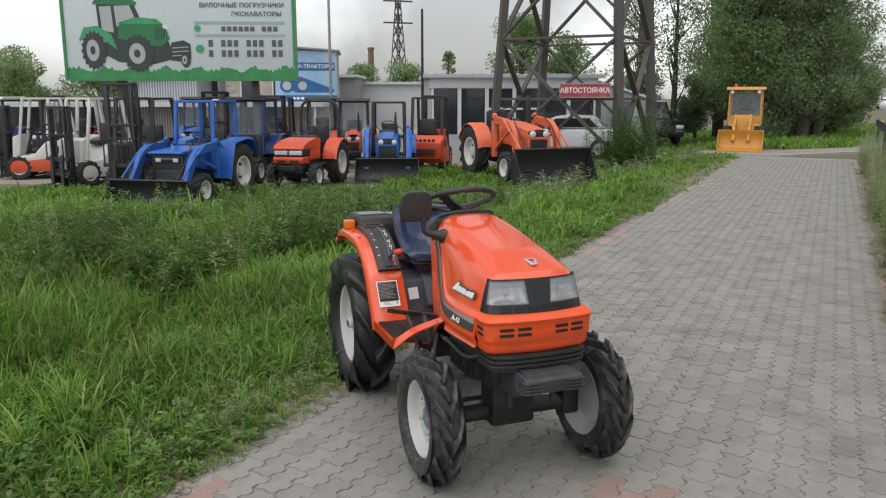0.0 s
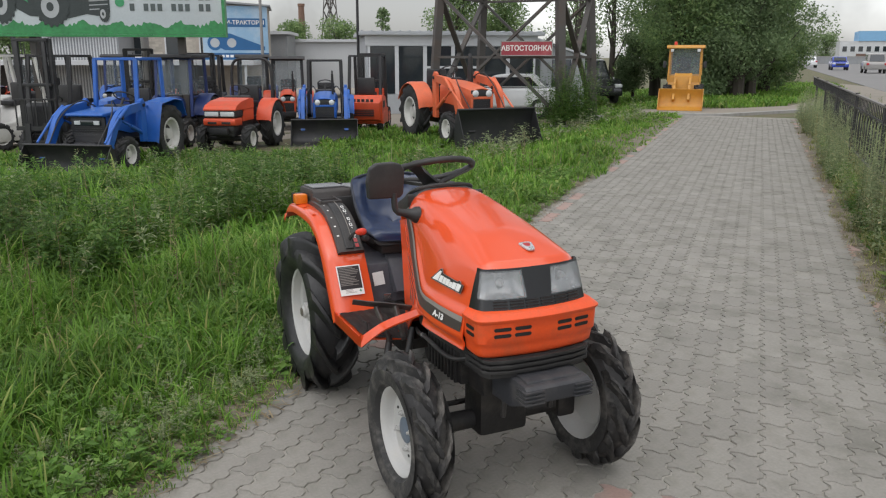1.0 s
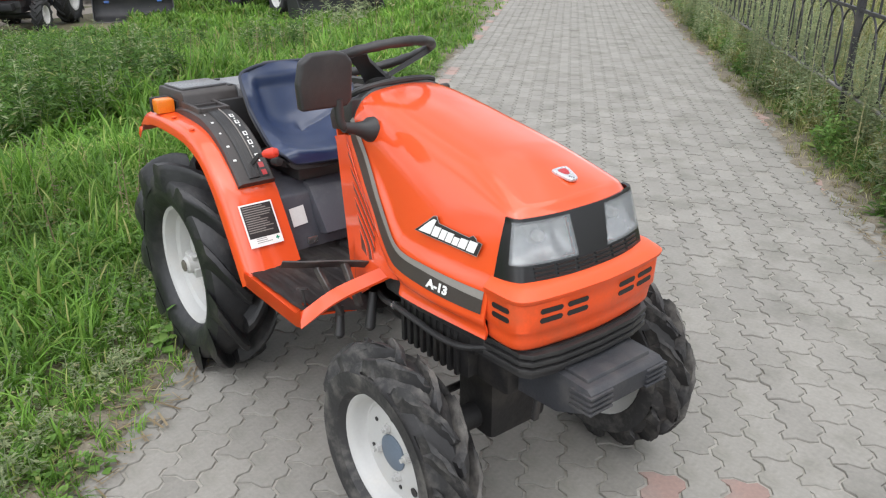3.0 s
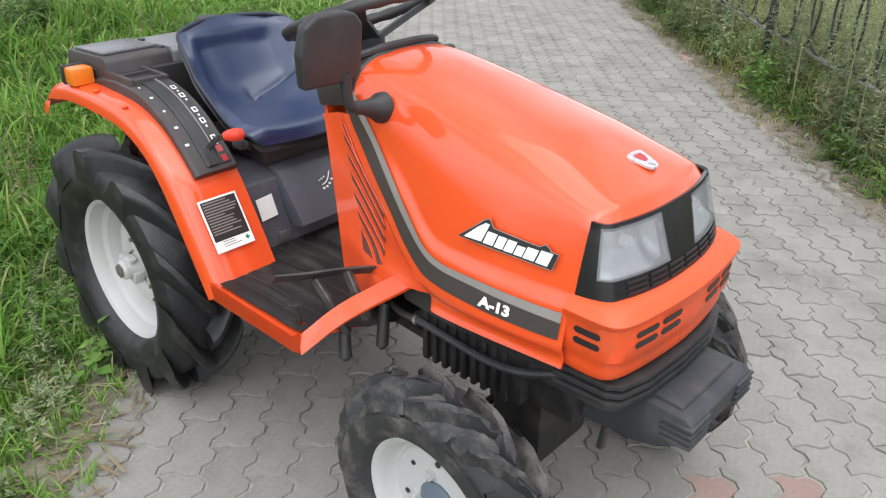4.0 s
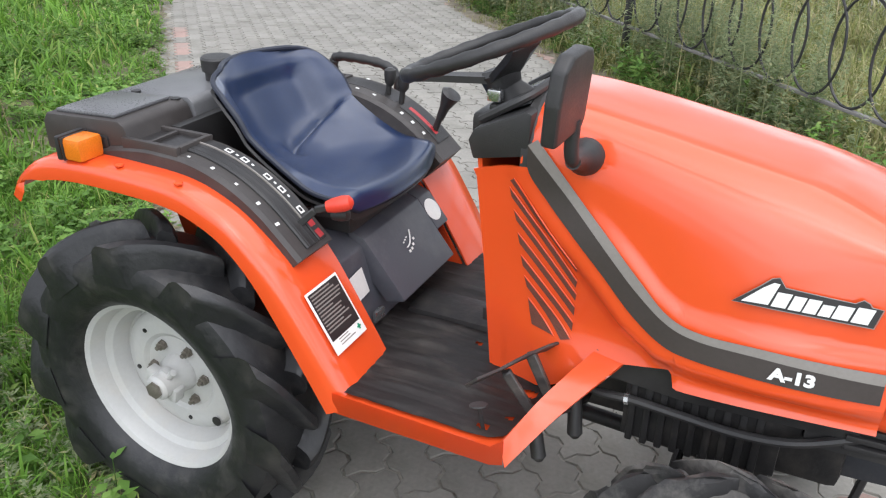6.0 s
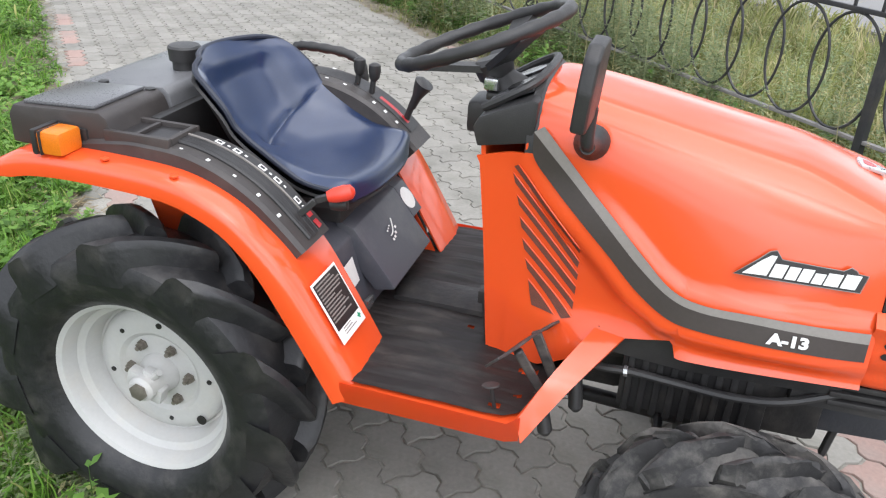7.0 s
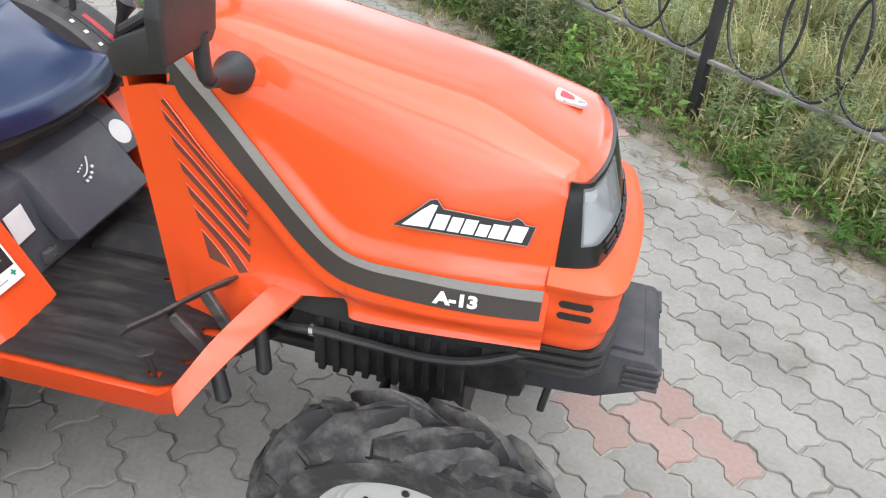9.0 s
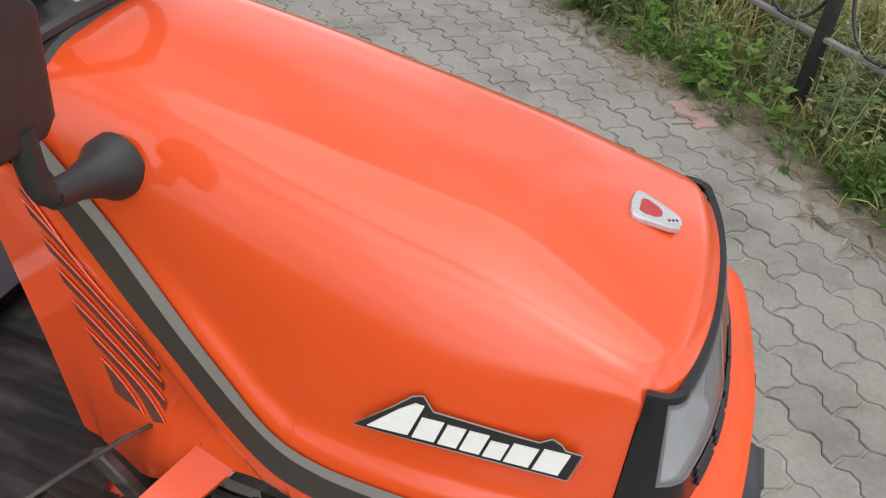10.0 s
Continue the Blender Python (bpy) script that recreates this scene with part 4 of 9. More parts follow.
for i in range(12):
    t_part("text_bar", box(-0.045, random.uniform(0.0, 0.045), 0.056 - i * 0.0072, 0.0588 - i * 0.0072, 0.0022, 0.0028), STRIPE_GREY, "", wp)
for i in range(3):
    t_part("text_bar", box(-0.03, random.uniform(0.0, 0.025), -0.045 - i * 0.006, -0.043 - i * 0.006, 0.0015, 0.0022), STRIPE_GREY, "", wp)
t_part("label_cross", join(box(0.032, 0.044, -0.053, -0.049, 0.0015, 0.0024), box(0.036, 0.04, -0.057, -0.045, 0.0015, 0.0024)), DECAL_GREEN, "", wp)

# ---- side consoles over the fenders
CONS = [(-0.16, 0.868), (-0.02, 0.89), (0.05, 0.892), (0.13, 0.885), (0.21, 0.858), (0.28, 0.815), (0.335, 0.765), (0.375, 0.725)]
CP = curve_points(CONS, 30)
CONS_L = [(-0.16, 0.868), (-0.02, 0.892), (0.06, 0.898), (0.14, 0.897), (0.21, 0.884), (0.28, 0.856), (0.345, 0.813), (0.412, 0.752)]
CPL = curve_points(CONS_L, 30)


def console_mesh(sd, y0, y1, up=0.0, a=0, b=30, deep=0.05, round_=0.008):
    rows = []
    line = CP if sd < 0 else CPL
    for i in range(a, b + 1):
        x, z = line[i]
        p, q = line[max(i - 1, 0)], line[min(i + 1, 30)]
        dx, dz = q[0] - p[0], q[1] - p[1]
        d = math.hypot(dx, dz)
        nx, nz = -dz / d, dx / d
        row = []
        for y, off in ((y0, -deep), (y0, up - round_), (y0 - round_ * (1 if y0 > y1 else -1), up), (y1 + round_ * (1 if y0 > y1 else -1), up), (y1, up - round_), (y1, -deep)):
            row.append((x + nx * off, sd * y, z + nz * off))
        rows.append(row)
    w = 6
    n = len(rows) - 1
    faces = [[i * w + j, i * w + (j + 1) % w, (i + 1) * w + (j + 1) % w, (i + 1) * w + j] for i in range(n) for j in range(w)]
    faces += [list(range(w)), [n * w + j for j in range(w)][::-1]]
    return raw([p for r in rows for p in r], faces)


for sd in (-1, 1):
    line = CP if sd < 0 else CPL
    c = t_part("side_console", console_mesh(sd, 0.335, 0.215, 0, 0, 30, 0.05 if sd < 0 else 0.075), BROWN_PLASTIC, "dark brown lever console")

    def mark(i, y, up, long_, wide, mat=DECAL_WHITE):
        (x, z), (x2, z2) = line[i], line[i + 1]
        m = pose(x, sd * y, z, 0, math.degrees(math.atan2(z - z2, x2 - x)), random.uniform(-6, 6)) @ pose(0, 0, up)
        t_part("mark", box(-long_, long_, -wide, wide, 0, 0.0008), mat, "", c).matrix_local = m
    if sd < 0:
        # two curved lever slots and a strip of boxed marks
        t_part("lever_track", console_mesh(sd, 0.300, 0.262, 0.006, 10, 29, 0.002, 0.003), BLACK_PLASTIC, "", c)
        t_part("lever_slot", console_mesh(sd, 0.293, 0.284, 0.0068, 11, 29, 0.001, 0.0006), DECAL_BLACK, "", c)
        t_part("lever_slot", console_mesh(sd, 0.277, 0.268, 0.0068, 11, 29, 0.001, 0.0006), DECAL_BLACK, "", c)
        t_part("slot_rail", console_mesh(sd, 0.2635, 0.2605, 0.009, 10, 25, 0.002, 0.001), STRIPE_GREY, "pale worn slot edge", c)
        t_part("number_strip", console_mesh(sd, 0.258, 0.232, 0.004, 11, 29, 0.001, 0.0015), BLACK_PLASTIC, "dark strip with small boxed white marks", c)
        for k in range(5):
            i = 14 + int(k * 2.6)
            mark(i, 0.245, 0.004, 0.0085, 0.0065)
            mark(i, 0.245, 0.0046, 0.0048, 0.0032, DECAL_BLACK)
            mark(min(i + 1, 27), 0.2445, 0.004, 0.003, 0.0022)
        for i in (26, 28):
            mark(i, 0.246, 0.0042, 0.009, 0.008, DECAL_RED)
        for i, wide in ((12, 0.002), (15, 0.004), (18, 0.003), (21, 0.0045), (24, 0.005)):
            mark(i, 0.318, 0.0002, 0.0032, wide)
    else:
        # a trough with two levers, then the gate with its red slot
        t_part("lever_track", console_mesh(sd, 0.318, 0.262, 0.001, 10, 20, 0.002, 0.0008), DECAL_BLACK, "dark lever trough", c)
        for i in (9, 12, 14, 17):
            mark(i, 0.244, 0.0002, 0.0045, 0.003)
        for i in (10, 13):
            mark(i, 0.327, 0.0002, 0.0045, 0.003)
        for i in (22, 24, 26):
            mark(i, 0.2365, 0.0002, 0.004, 0.005)
        t_part("gate_plate", console_mesh(sd, 0.316, 0.254, 0.004, 21, 28, 0.002, 0.002), BLACK_PLASTIC, "", c)
        t_part("gate_slot", console_mesh(sd, 0.309, 0.261, 0.0046, 22, 27, 0.001, 0.0004), DECAL_BLACK, "", c)
        t_part("gate_slot", console_mesh(sd, 0.282, 0.268, 0.0052, 22, 27, 0.001, 0.0004), DECAL_RED, "red edge inside the gate", c)
    # open tray at the rear of the console
    lo, hi = min(sd * 0.222, sd * 0.33), max(sd * 0.222, sd * 0.33)
    t_part("tray_rim", join(box(-0.05, 0.095, lo, lo + 0.012, 0.872, 0.906, 0.003), box(-0.05, 0.095, hi - 0.012, hi, 0.872, 0.903, 0.003), box(0.083, 0.095, lo + 0.012, hi - 0.012, 0.872, 0.904, 0.003), box(0.005, 0.015, lo + 0.012, hi - 0.012, 0.872, 0.902, 0.003)), BROWN_PLASTIC, "dark brown open tray", c)
    # shallow floor, coloured black for the shade of a deep recess
    t_part("tray_floor_shade", box(-0.05, 0.083, lo + 0.012, hi - 0.012, 0.886, 0.8945), DECAL_BLACK, "", c)

# red lever and its mate on the right console
t_part("lever", join(bar((0.33, -0.275, 0.765), (0.365, -0.262, 0.802), 0.008, 0.014, 0.002), bar((0.365, -0.262, 0.802), (0.395, -0.25, 0.812), 0.01, 0.014, 0.002)), BLACK_PLASTIC, "black lever stem")
t_part("lever_knob", join((lathe([(0, -0.028), (0.011, -0.026), (0.015, -0.012), (0.0165, 0.008), (0.014, 0.022), (0.006, 0.028), (0, 0.029)], 18, "x"), pose(0.41, -0.243, 0.816, 0, -14, 22))), RED_KNOB, "red lever knob")
t_part("lever_knob", join((lathe([(0, -0.02), (0.01, -0.018), (0.014, 0.0), (0.012, 0.016), (0, 0.02)], 16, "x"), pose(0.397, -0.22, 0.782, 0, -10, 10))), BLACK_PLASTIC, "black lever knob")
# levers on the left console
for x, y, z0, z1 in ((0.228, 0.285, 0.86, 0.915), (0.272, 0.275, 0.85, 0.908)):
    t_part("lever", tube([(x - 0.008, y, z0 - 0.02), (x + 0.002, y, z1 + 0.01)], 0.0075, 8), BLACK_PLASTIC, "")
    t_part("lever_knob", tube([(x, y, z1 - 0.012), (x + 0.002, y, z1 - 0.004), (x + 0.003, y, z1 + 0.014), (x + 0.003, y, z1 + 0.026), (x + 0.003, y, z1 + 0.031)], [0.009, 0.0135, 0.0155, 0.0145, 0.007], 14), BLACK_PLASTIC, "black lever knob")
t_part("lever", tube([(0.352, 0.285, 0.79), (0.38, 0.28, 0.862)], 0.0085, 8), BLACK_PLASTIC, "")
t_part("lever_knob", tube([(0.372, 0.282, 0.838), (0.386, 0.279, 0.868), (0.398, 0.277, 0.892), (0.405, 0.276, 0.905), (0.408, 0.276, 0.908)], [0.01, 0.0125, 0.021, 0.0255, 0.016], 18), BLACK_PLASTIC, "flared black lever knob")
# grab handle on the left fender
t_part("grab_handle", tube(curve_points([(0.006, 0.375, 0.86), (0.006, 0.375, 0.905), (0.012, 0.375, 0.928), (0.035, 0.375, 0.934), (0.09, 0.375, 0.934), (0.15, 0.375, 0.929), (0.187, 0.375, 0.915), (0.203, 0.375, 0.89), (0.206, 0.375, 0.84)], 40), [0.0125 + 0.0012 * math.sin(i * 1.9) for i in range(41)], 10), BLACK_PLASTIC, "black grab handle")

# ---- rear tank, tool box and turn lamps
tank = t_part("rear_tank", join(prism([(-0.275, 0.84), (-0.275, 0.905), (-0.262, 0.925), (-0.05, 0.938), (-0.035, 0.925), (-0.02, 0.84)], -0.13, 0.325, "y", 0.006)), TANK_GREY, "dusty dark grey fuel tank cover")
tb = t_part("tool_box", join(prism([(-0.278, 0.845), (-0.278, 0.905), (-0.265, 0.926), (-0.06, 0.936), (-0.045, 0.926), (-0.02, 0.86), (-0.02, 0.845)], -0.325, -0.133, "y", 0.008)), BROWN_PLASTIC, "dark brown tool box")
# lid paler than its box: sky sheen put into the colour
t_part("tool_box_lid", join((box(-0.085, 0.085, -0.08, 0.08, 0, 0.008, 0.004), pose(-0.163, -0.232, 0.931, 0, -3.0, 0))), TANK_GREY, "", tb)
for x, y in ((-0.19, -0.14), (-0.07, -0.145)):
    t_part("clip", join((lathe([(0.011, 0), (0.011, 0.005), (0, 0.006)], 12, "z"), pose(x, y, 0.933))), BLACK_PLASTIC, "", tb)
cap = t_part("fuel_cap", lathe([(0.03, 0.935), (0.03, 0.955), (0.036, 0.956), (0.038, 0.985), (0.034, 0.99), (0, 0.99)], 28, "z"), BLACK_PLASTIC, "black ribbed fuel cap")
cap.matrix_local = pose(-0.10, 0.035, 0)
for sd in (-1, 1):
    lamp = t_part("turn_lamp", join(box(-0.152, -0.097, min(sd * 0.334, sd * 0.396), max(sd * 0.334, sd * 0.396), 0.862, 0.909, 0.009)), AMBER, "amber turn lamp")
    t_part("lamp_base", join(box(-0.163, -0.150, min(sd * 0.330, sd * 0.398), max(sd * 0.330, sd * 0.398), 0.86, 0.911, 0.005), box(-0.15, -0.09, min(sd * 0.30, sd * 0.33), max(sd * 0.30, sd * 0.33), 0.86, 0.9, 0.004)), BLACK_PLASTIC, "", lamp)
    t_part("lamp_rib", box(-0.1435, -0.1395, min(sd * 0.332, sd * 0.3992), max(sd * 0.332, sd * 0.3972), 0.862, 0.9098, 0.001), BLACK_PLASTIC, "", lamp)

# black wall between the seat and the tank
t_part("seat_bulkhead", join(prism([(-0.03, 0.60), (-0.03, 0.90), (-0.005, 0.90), (0.03, 0.60)], -0.211, 0.211, "y", 0.004), box(-0.26, -0.02, -0.3, 0.3, 0.80, 0.838, 0.004)), BLACK_PLASTIC, "black wall behind the seat")

# ---- seat
def seat_point(u, v):
    """u: from the front edge to the top of the back; v: across."""
    w = spline(u, [(0, 0.172), (0.05, 0.192), (0.14, 0.205), (0.35, 0.205), (0.6, 0.2), (0.8, 0.2), (0.93, 0.188), (0.975, 0.166), (1.0, 0.12)])
    x = spline(u, [(0, 0.422), (0.1, 0.398), (0.3, 0.28), (0.5, 0.165), (0.65, 0.085), (0.8, 0.035), (1.0, -0.02)])
    z = spline(u, [(0, 0.762), (0.1, 0.778), (0.3, 0.760), (0.5, 0.765), (0.65, 0.815), (0.8, 0.895), (1.0, 1.002)])
    c = 2 * v - 1
    wing = abs(c) ** 2.2
    lift = spline(u, [(0, 0.0), (0.2, 0.025), (0.45, 0.085), (0.58, 0.088), (0.75, 0.05), (0.88, 0.02), (1.0, 0.0)])
    fwd = spline(u, [(0, -0.03), (0.12, -0.02), (0.3, 0.0), (0.55, 0.045), (0.75, 0.085), (0.9, 0.08), (1, 0.045)])
    return x + fwd * wing, 0.022 + w * c, z + lift * wing


def seat_pad(u, v):
    x, y, z = seat_point(u, v)
    c = 2 * v - 1
    rim = min(1, (1 - abs(c)) * 6) * min(1, u * 14) * min(1, (1 - u) * 10)
    crease = math.exp(-((u - 0.575 - 0.05 * abs(c)) / 0.013) ** 2) * 0.012 * smoothstep(1.0, 0.85, abs(c)) * smoothstep(-0.08, 0.12, c)
    button = 0.016 * math.exp(-((u - 0.575) ** 2 / 0.0012 + c * c / 0.006))
    # the back's middle panel lies deeper than its broad rolled edge
    deep = 0.02 * smoothstep(0.78, 0.58, abs(c)) * smoothstep(0.5, 0.62, u) * smoothstep(0.93, 0.82, u)
    return x - deep * 0.9, y, z + 0.014 * rim - crease - button - deep * 0.4


seat = t_part("seat", sheet(seat_pad, 110, 48, 0.006), SEAT_BLUE, "navy blue vinyl pan seat", smooth=70)
rimpts = [seat_point(0, v / 16) for v in range(17)] + [seat_point(u / 60, 1) for u in range(1, 61)] + [seat_point(1, 1 - v / 16) for v in range(1, 17)] + [seat_point(1 - u / 60, 0) for u in range(1, 60)]
t_part("seat_piping", tube(rimpts, 0.0062, 8, True), SEAT_PIPING, "dark piping round the seat", seat)
t_part("seat_shell", sheet(lambda u, v: tuple(Vector(seat_point(u, v)) + Vector((-0.01, 0, -0.022))), 30, 20, 0.006), BLACK_PLASTIC, "", seat)
t_part("seat_button", lathe([(0.011, 0), (0.009, 0.003), (0, 0.005)], 12, "z"), SEAT_PIPING, "", seat).matrix_local = pose(*seat_pad(0.575, 0.5), 0, 40, 0) @ pose(0, 0, 0.003)
t_part("seat_mount", join(box(0.05, 0.36, -0.13, 0.13, 0.69, 0.73, 0.01), box(0.08, 0.33, -0.05, 0.05, 0.66, 0.765, 0.01), bar((0.36, -0.16, 0.755), (0.2, -0.16, 0.74), 0.02, 0.02), bar((0.36, 0.16, 0.755), (0.2, 0.16, 0.74), 0.02, 0.02)), BLACK_PLASTIC, "black seat bracket")

# ---- grey cover under the seat
t_part("rear_cover", join(prism([(-0.02, 0.69), (0.30, 0.69), (0.372, 0.655), (0.415, 0.50), (0.42, 0.478), (-0.02, 0.478)], -0.212, 0.212, "y", 0.006)), GREY_STEEL, "dark grey steel cover under the seat")
cv = t_part("hinged_cover", join(prism([(0.33, 0.69), (0.378, 0.672), (0.478, 0.545), (0.474, 0.54), (0.43, 0.53), (0.37, 0.60)], -0.105, 0.15, "y", 0.004)), GREY_STEEL, "sloping grey cover with a small lever scale")
slope = Matrix(((0.0, -0.619, 0.785), (1.0, 0.0, 0.0), (0.0, 0.785, 0.619))).to_4x4()
arc = [(-0.016 + 0.04 * t, -0.008 + 0.03 * t ** 2.2) for t in np.linspace(0, 1, 9)]
t_part("cover_wing", prism([(0.33, 0.69), (0.378, 0.672), (0.432, 0.603), (0.428, 0.598), (0.37, 0.60)], 0.151, 0.212, "y", 0.003), GREY_STEEL, "", cv)
q = t_part("scale", join(tube([(x, y, 0.001) for x, y in arc], 0.0018, 5), *[box(-0.018 + 0.012 * i, -0.011 + 0.012 * i, -0.022 + i * i * 0.002, -0.016 + i * i * 0.002, 0, 0.0012) for i in range(4)], *[box(-0.02 + 0.009 * i, -0.015 + 0.009 * i, 0.004 + i * 0.003, 0.0075 + i * 0.003, 0, 0.0012) for i in range(3)]), DECAL_WHITE, "", cv)
q.matrix_local = Matrix.Translation((0.42, 0.02, 0.622)) @ slope @ pose(0, 0, 0.001, 0, 0, 0)
t_part("round_sticker", lathe([(0.029, 0), (0.027, 0.001), (0, 0.0012)], 28, "z"), DECAL_WHITE, "round pale sticker", cv).matrix_local = Matrix.Translation((0.4045, 0.178, 0.6395)) @ slope
st = t_part("sticker", box(-0.026, 0.026, -0.03, 0.03, 0, 0.001), DECAL_WHITE, "torn white sticker")
st.matrix_local = Matrix.Translation((0.393, -0.16, 0.59)) @ Matrix(((0.0, -0.26, 0.965), (1.0, 0.0, 0.0), (0.0, 0.965, 0.26))).to_4x4() @ pose(0, 0, 0.003, 0, 0, 5)
t_part("latch", box(0.42, 0.432, -0.15, -0.115, 0.50, 0.525, 0.002), CHROME, "")

# ---- dash, steering column and wheel
def hood_trim(u, v):
    """Black strip along the hood's rear edge."""
    c = abs(2 * u - 1)
    x, y, z = skin((0.748 + 0.022 * v - 0.655) / (X_FRONT - 0.655), SHOULDER_V * c)
    return x, y * (1 if u > 0.5 else -1), z + 0.006 - 0.008 * (v > 0.9)


t_part("dash", join(prism([(0.655, 0.926), (0.644, 0.962), (0.655, 0.984), (0.752, 1.03), (0.765, 1.025), (0.762, 0.947)], -0.167, 0.167, "y", 0.006),
                    sheet(hood_trim, 32, 3, 0.006),
                    box(0.60, 0.70, -0.05, 0.05, 0.91, 0.975, 0.012)), BLACK_PLASTIC, "black dash panel")
t_part("instrument_panel", join((box(-0.052, 0.046, -0.118, 0.118, 0, 0.006, 0.003), pose(0.705, 0, 1.012, 0, -25, 0))), TANK_GREY, "grey instrument panel")
for cy, r_ in ((-0.055, 0.03), (0.055, 0.03)):
    t_part("gauge", join((lathe([(r_, 0), (r_, 0.006), (r_ * 0.85, 0.007), (0, 0.004)], 24, "z"), pose(0.712, cy, 1.021, 0, -25, 0))), GLOSS_BLACK, "round black gauge")
t_part("panel_hood", tube(curve_points([(0.655, -0.13, 0.992), (0.70, -0.135, 1.02), (0.742, -0.118, 1.045), (0.757, -0.06, 1.056), (0.76, 0.0, 1.058), (0.757, 0.06, 1.056), (0.742, 0.118, 1.045), (0.70, 0.135, 1.02), (0.655, 0.13, 0.992)], 40), 0.009, 8), BLACK_PLASTIC, "raised black rim round the instruments")
t_part("cowl_rear", prism([(0.668, 0.945), (0.66, 0.945), (0.704, 0.484), (0.724, 0.484)], -0.158, 0.158, "y"), ORANGE, "")
t_part("steering_column", join(tube([(0.705, 0, 0.955), (0.683, 0, 0.985), (0.655, 0, 1.012), (0.628, 0, 1.05)], [0.062, 0.05, 0.035, 0.032], 20), box(0.64, 0.70, -0.06, 0.02, 0.985, 1.0, 0.005)), BLACK_PLASTIC, "black steering column shroud")
t_part("column_switch", join((box(-0.014, 0.014, -0.022, -0.002, -0.012, 0.012, 0.004), pose(0.648, -0.036, 1.016))), CHROME, "small key switch")
WHEEL = pose(0.615, 0, 1.098, 0, -22, 0)
ring = [(0.174 * math.cos(a), 0.174 * math.sin(a), 0) for a in np.linspace(0, 2 * math.pi, 73)[:-1]]
sw = t_part("steering_wheel", tube(ring, [0.0135 + 0.0012 * math.sin(i * 8) for i in range(72)], 12, True), BLACK_PLASTIC, "black steering wheel")
sw.matrix_local = WHEEL
for k in range(3):
    a = math.pi + k * 2 * math.pi / 3 + 0.25
    d = Vector((math.cos(a), math.sin(a), 0))
    s = Vector((-d.y, d.x, 0))
    pts = []
    for t, w in ((0.02, 0.032), (0.08, 0.026), (0.13, 0.021), (0.175, 0.028)):
        for side_, zz in ((-1, 0.0), (1, 0.0), (1, -0.014), (-1, -0.014)):
            p = d * t + s * w * side_
            pts.append((p.x, p.y, zz - 0.06 * (1 - t / 0.175)))
    faces = [[i * 4 + j, i * 4 + (j + 1) % 4, i * 4 + 4 + (j + 1) % 4, i * 4 + 4 + j] for i in range(3) for j in range(4)] + [[0, 1, 2, 3], [15, 14, 13, 12]]
    t_part("spoke", raw(pts, faces), BLACK_PLASTIC, "", sw)
t_part("wheel_hub", lathe([(0.0, -0.085), (0.036, -0.085), (0.042, -0.055), (0.032, -0.045), (0, -0.042)], 24, "z"), BLACK_PLASTIC, "", sw)

# ---- mirror
t_part("mirror_base", tube([(0.868, -0.168, 0.968), (0.867, -0.184, 0.97), (0.867, -0.198, 0.973), (0.868, -0.225, 0.98), (0.869, -0.256, 0.987)], [0.033, 0.031, 0.022, 0.015, 0.013], 20), BLACK_PLASTIC, "black trumpet-shaped mirror foot")
t_part("mirror_arm", tube(curve_points([(0.869, -0.25, 0.986), (0.868, -0.262, 0.996), (0.867, -0.266, 1.018), (0.868, -0.268, 1.06)], 16), 0.012, 10), BLACK_PLASTIC, "")
mm = join((prism([(-0.055, -0.07), (0.045, -0.072), (0.056, -0.055), (0.058, 0.045), (0.045, 0.068), (0.02, 0.076), (-0.03, 0.074), (-0.052, 0.055), (-0.06, 0.0)], -0.013, 0.013, "x", 0.008, 3), pose(0.866, -0.302, 1.108, 0, 4, -1) @ Matrix.Scale(1.26, 4, (0, 1, 0)) @ Matrix.Scale(0.93, 4, (0, 0, 1))))
t_part("mirror_head", mm, BLACK_PLASTIC, "black rear-view mirror")

# ---------------------------------------------------------------- ground, pavement bed, road
SOIL = node_mat("soil_and_moss", (0.13, 0.115, 0.065), rough=0.95, vary=0.3, scale=1.2, fine=40, bump=0.6, stain=(0.06, 0.11, 0.025), stain_amount=0.85, stain_scale=1.5, bump_distance=0.02)
BED = node_mat("sandy_joint_filling", (0.31, 0.295, 0.26), rough=0.95, vary=0.25, scale=4, fine=120, bump=0.5, stain=(0.09, 0.085, 0.06), stain_amount=0.6, stain_scale=2.5)
ASPHALT = node_mat("pale_dusty_asphalt", (0.21, 0.205, 0.2), rough=0.9, vary=0.12, scale=0.4, fine=25, bump=0.3, stain=(0.15, 0.145, 0.14), stain_amount=0.5, stain_scale=0.3)
SAND = node_mat("sandy_drive", (0.27, 0.24, 0.2), rough=0.95, vary=0.15, scale=0.8, fine=30, bump=0.4, stain=(0.2, 0.18, 0.15), stain_amount=0.5, stain_scale=0.7)
KERB = node_mat("old_concrete", (0.33, 0.32, 0.3), rough=0.9, vary=0.15, scale=3, fine=60, bump=0.4, stain=(0.2, 0.19, 0.17), stain_amount=0.5, stain_scale=4)

PATH_L, PATH_R, PATH_END, PATH_START = -0.26, 2.62, 19.0, -9.0


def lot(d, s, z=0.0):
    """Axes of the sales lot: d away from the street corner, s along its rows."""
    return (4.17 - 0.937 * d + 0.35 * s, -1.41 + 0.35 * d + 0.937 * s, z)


LOT_Z = -0.5


def lot_drop(x, y, n):
    """The sales lot lies lower than the path: 0 at the path, 1 on the lot."""
    d = (x - 4.17) * -0.937 + (y + 1.41) * 0.35
    return smoothstep(9, 14, d) * smoothstep(-0.6, -3.6, n)


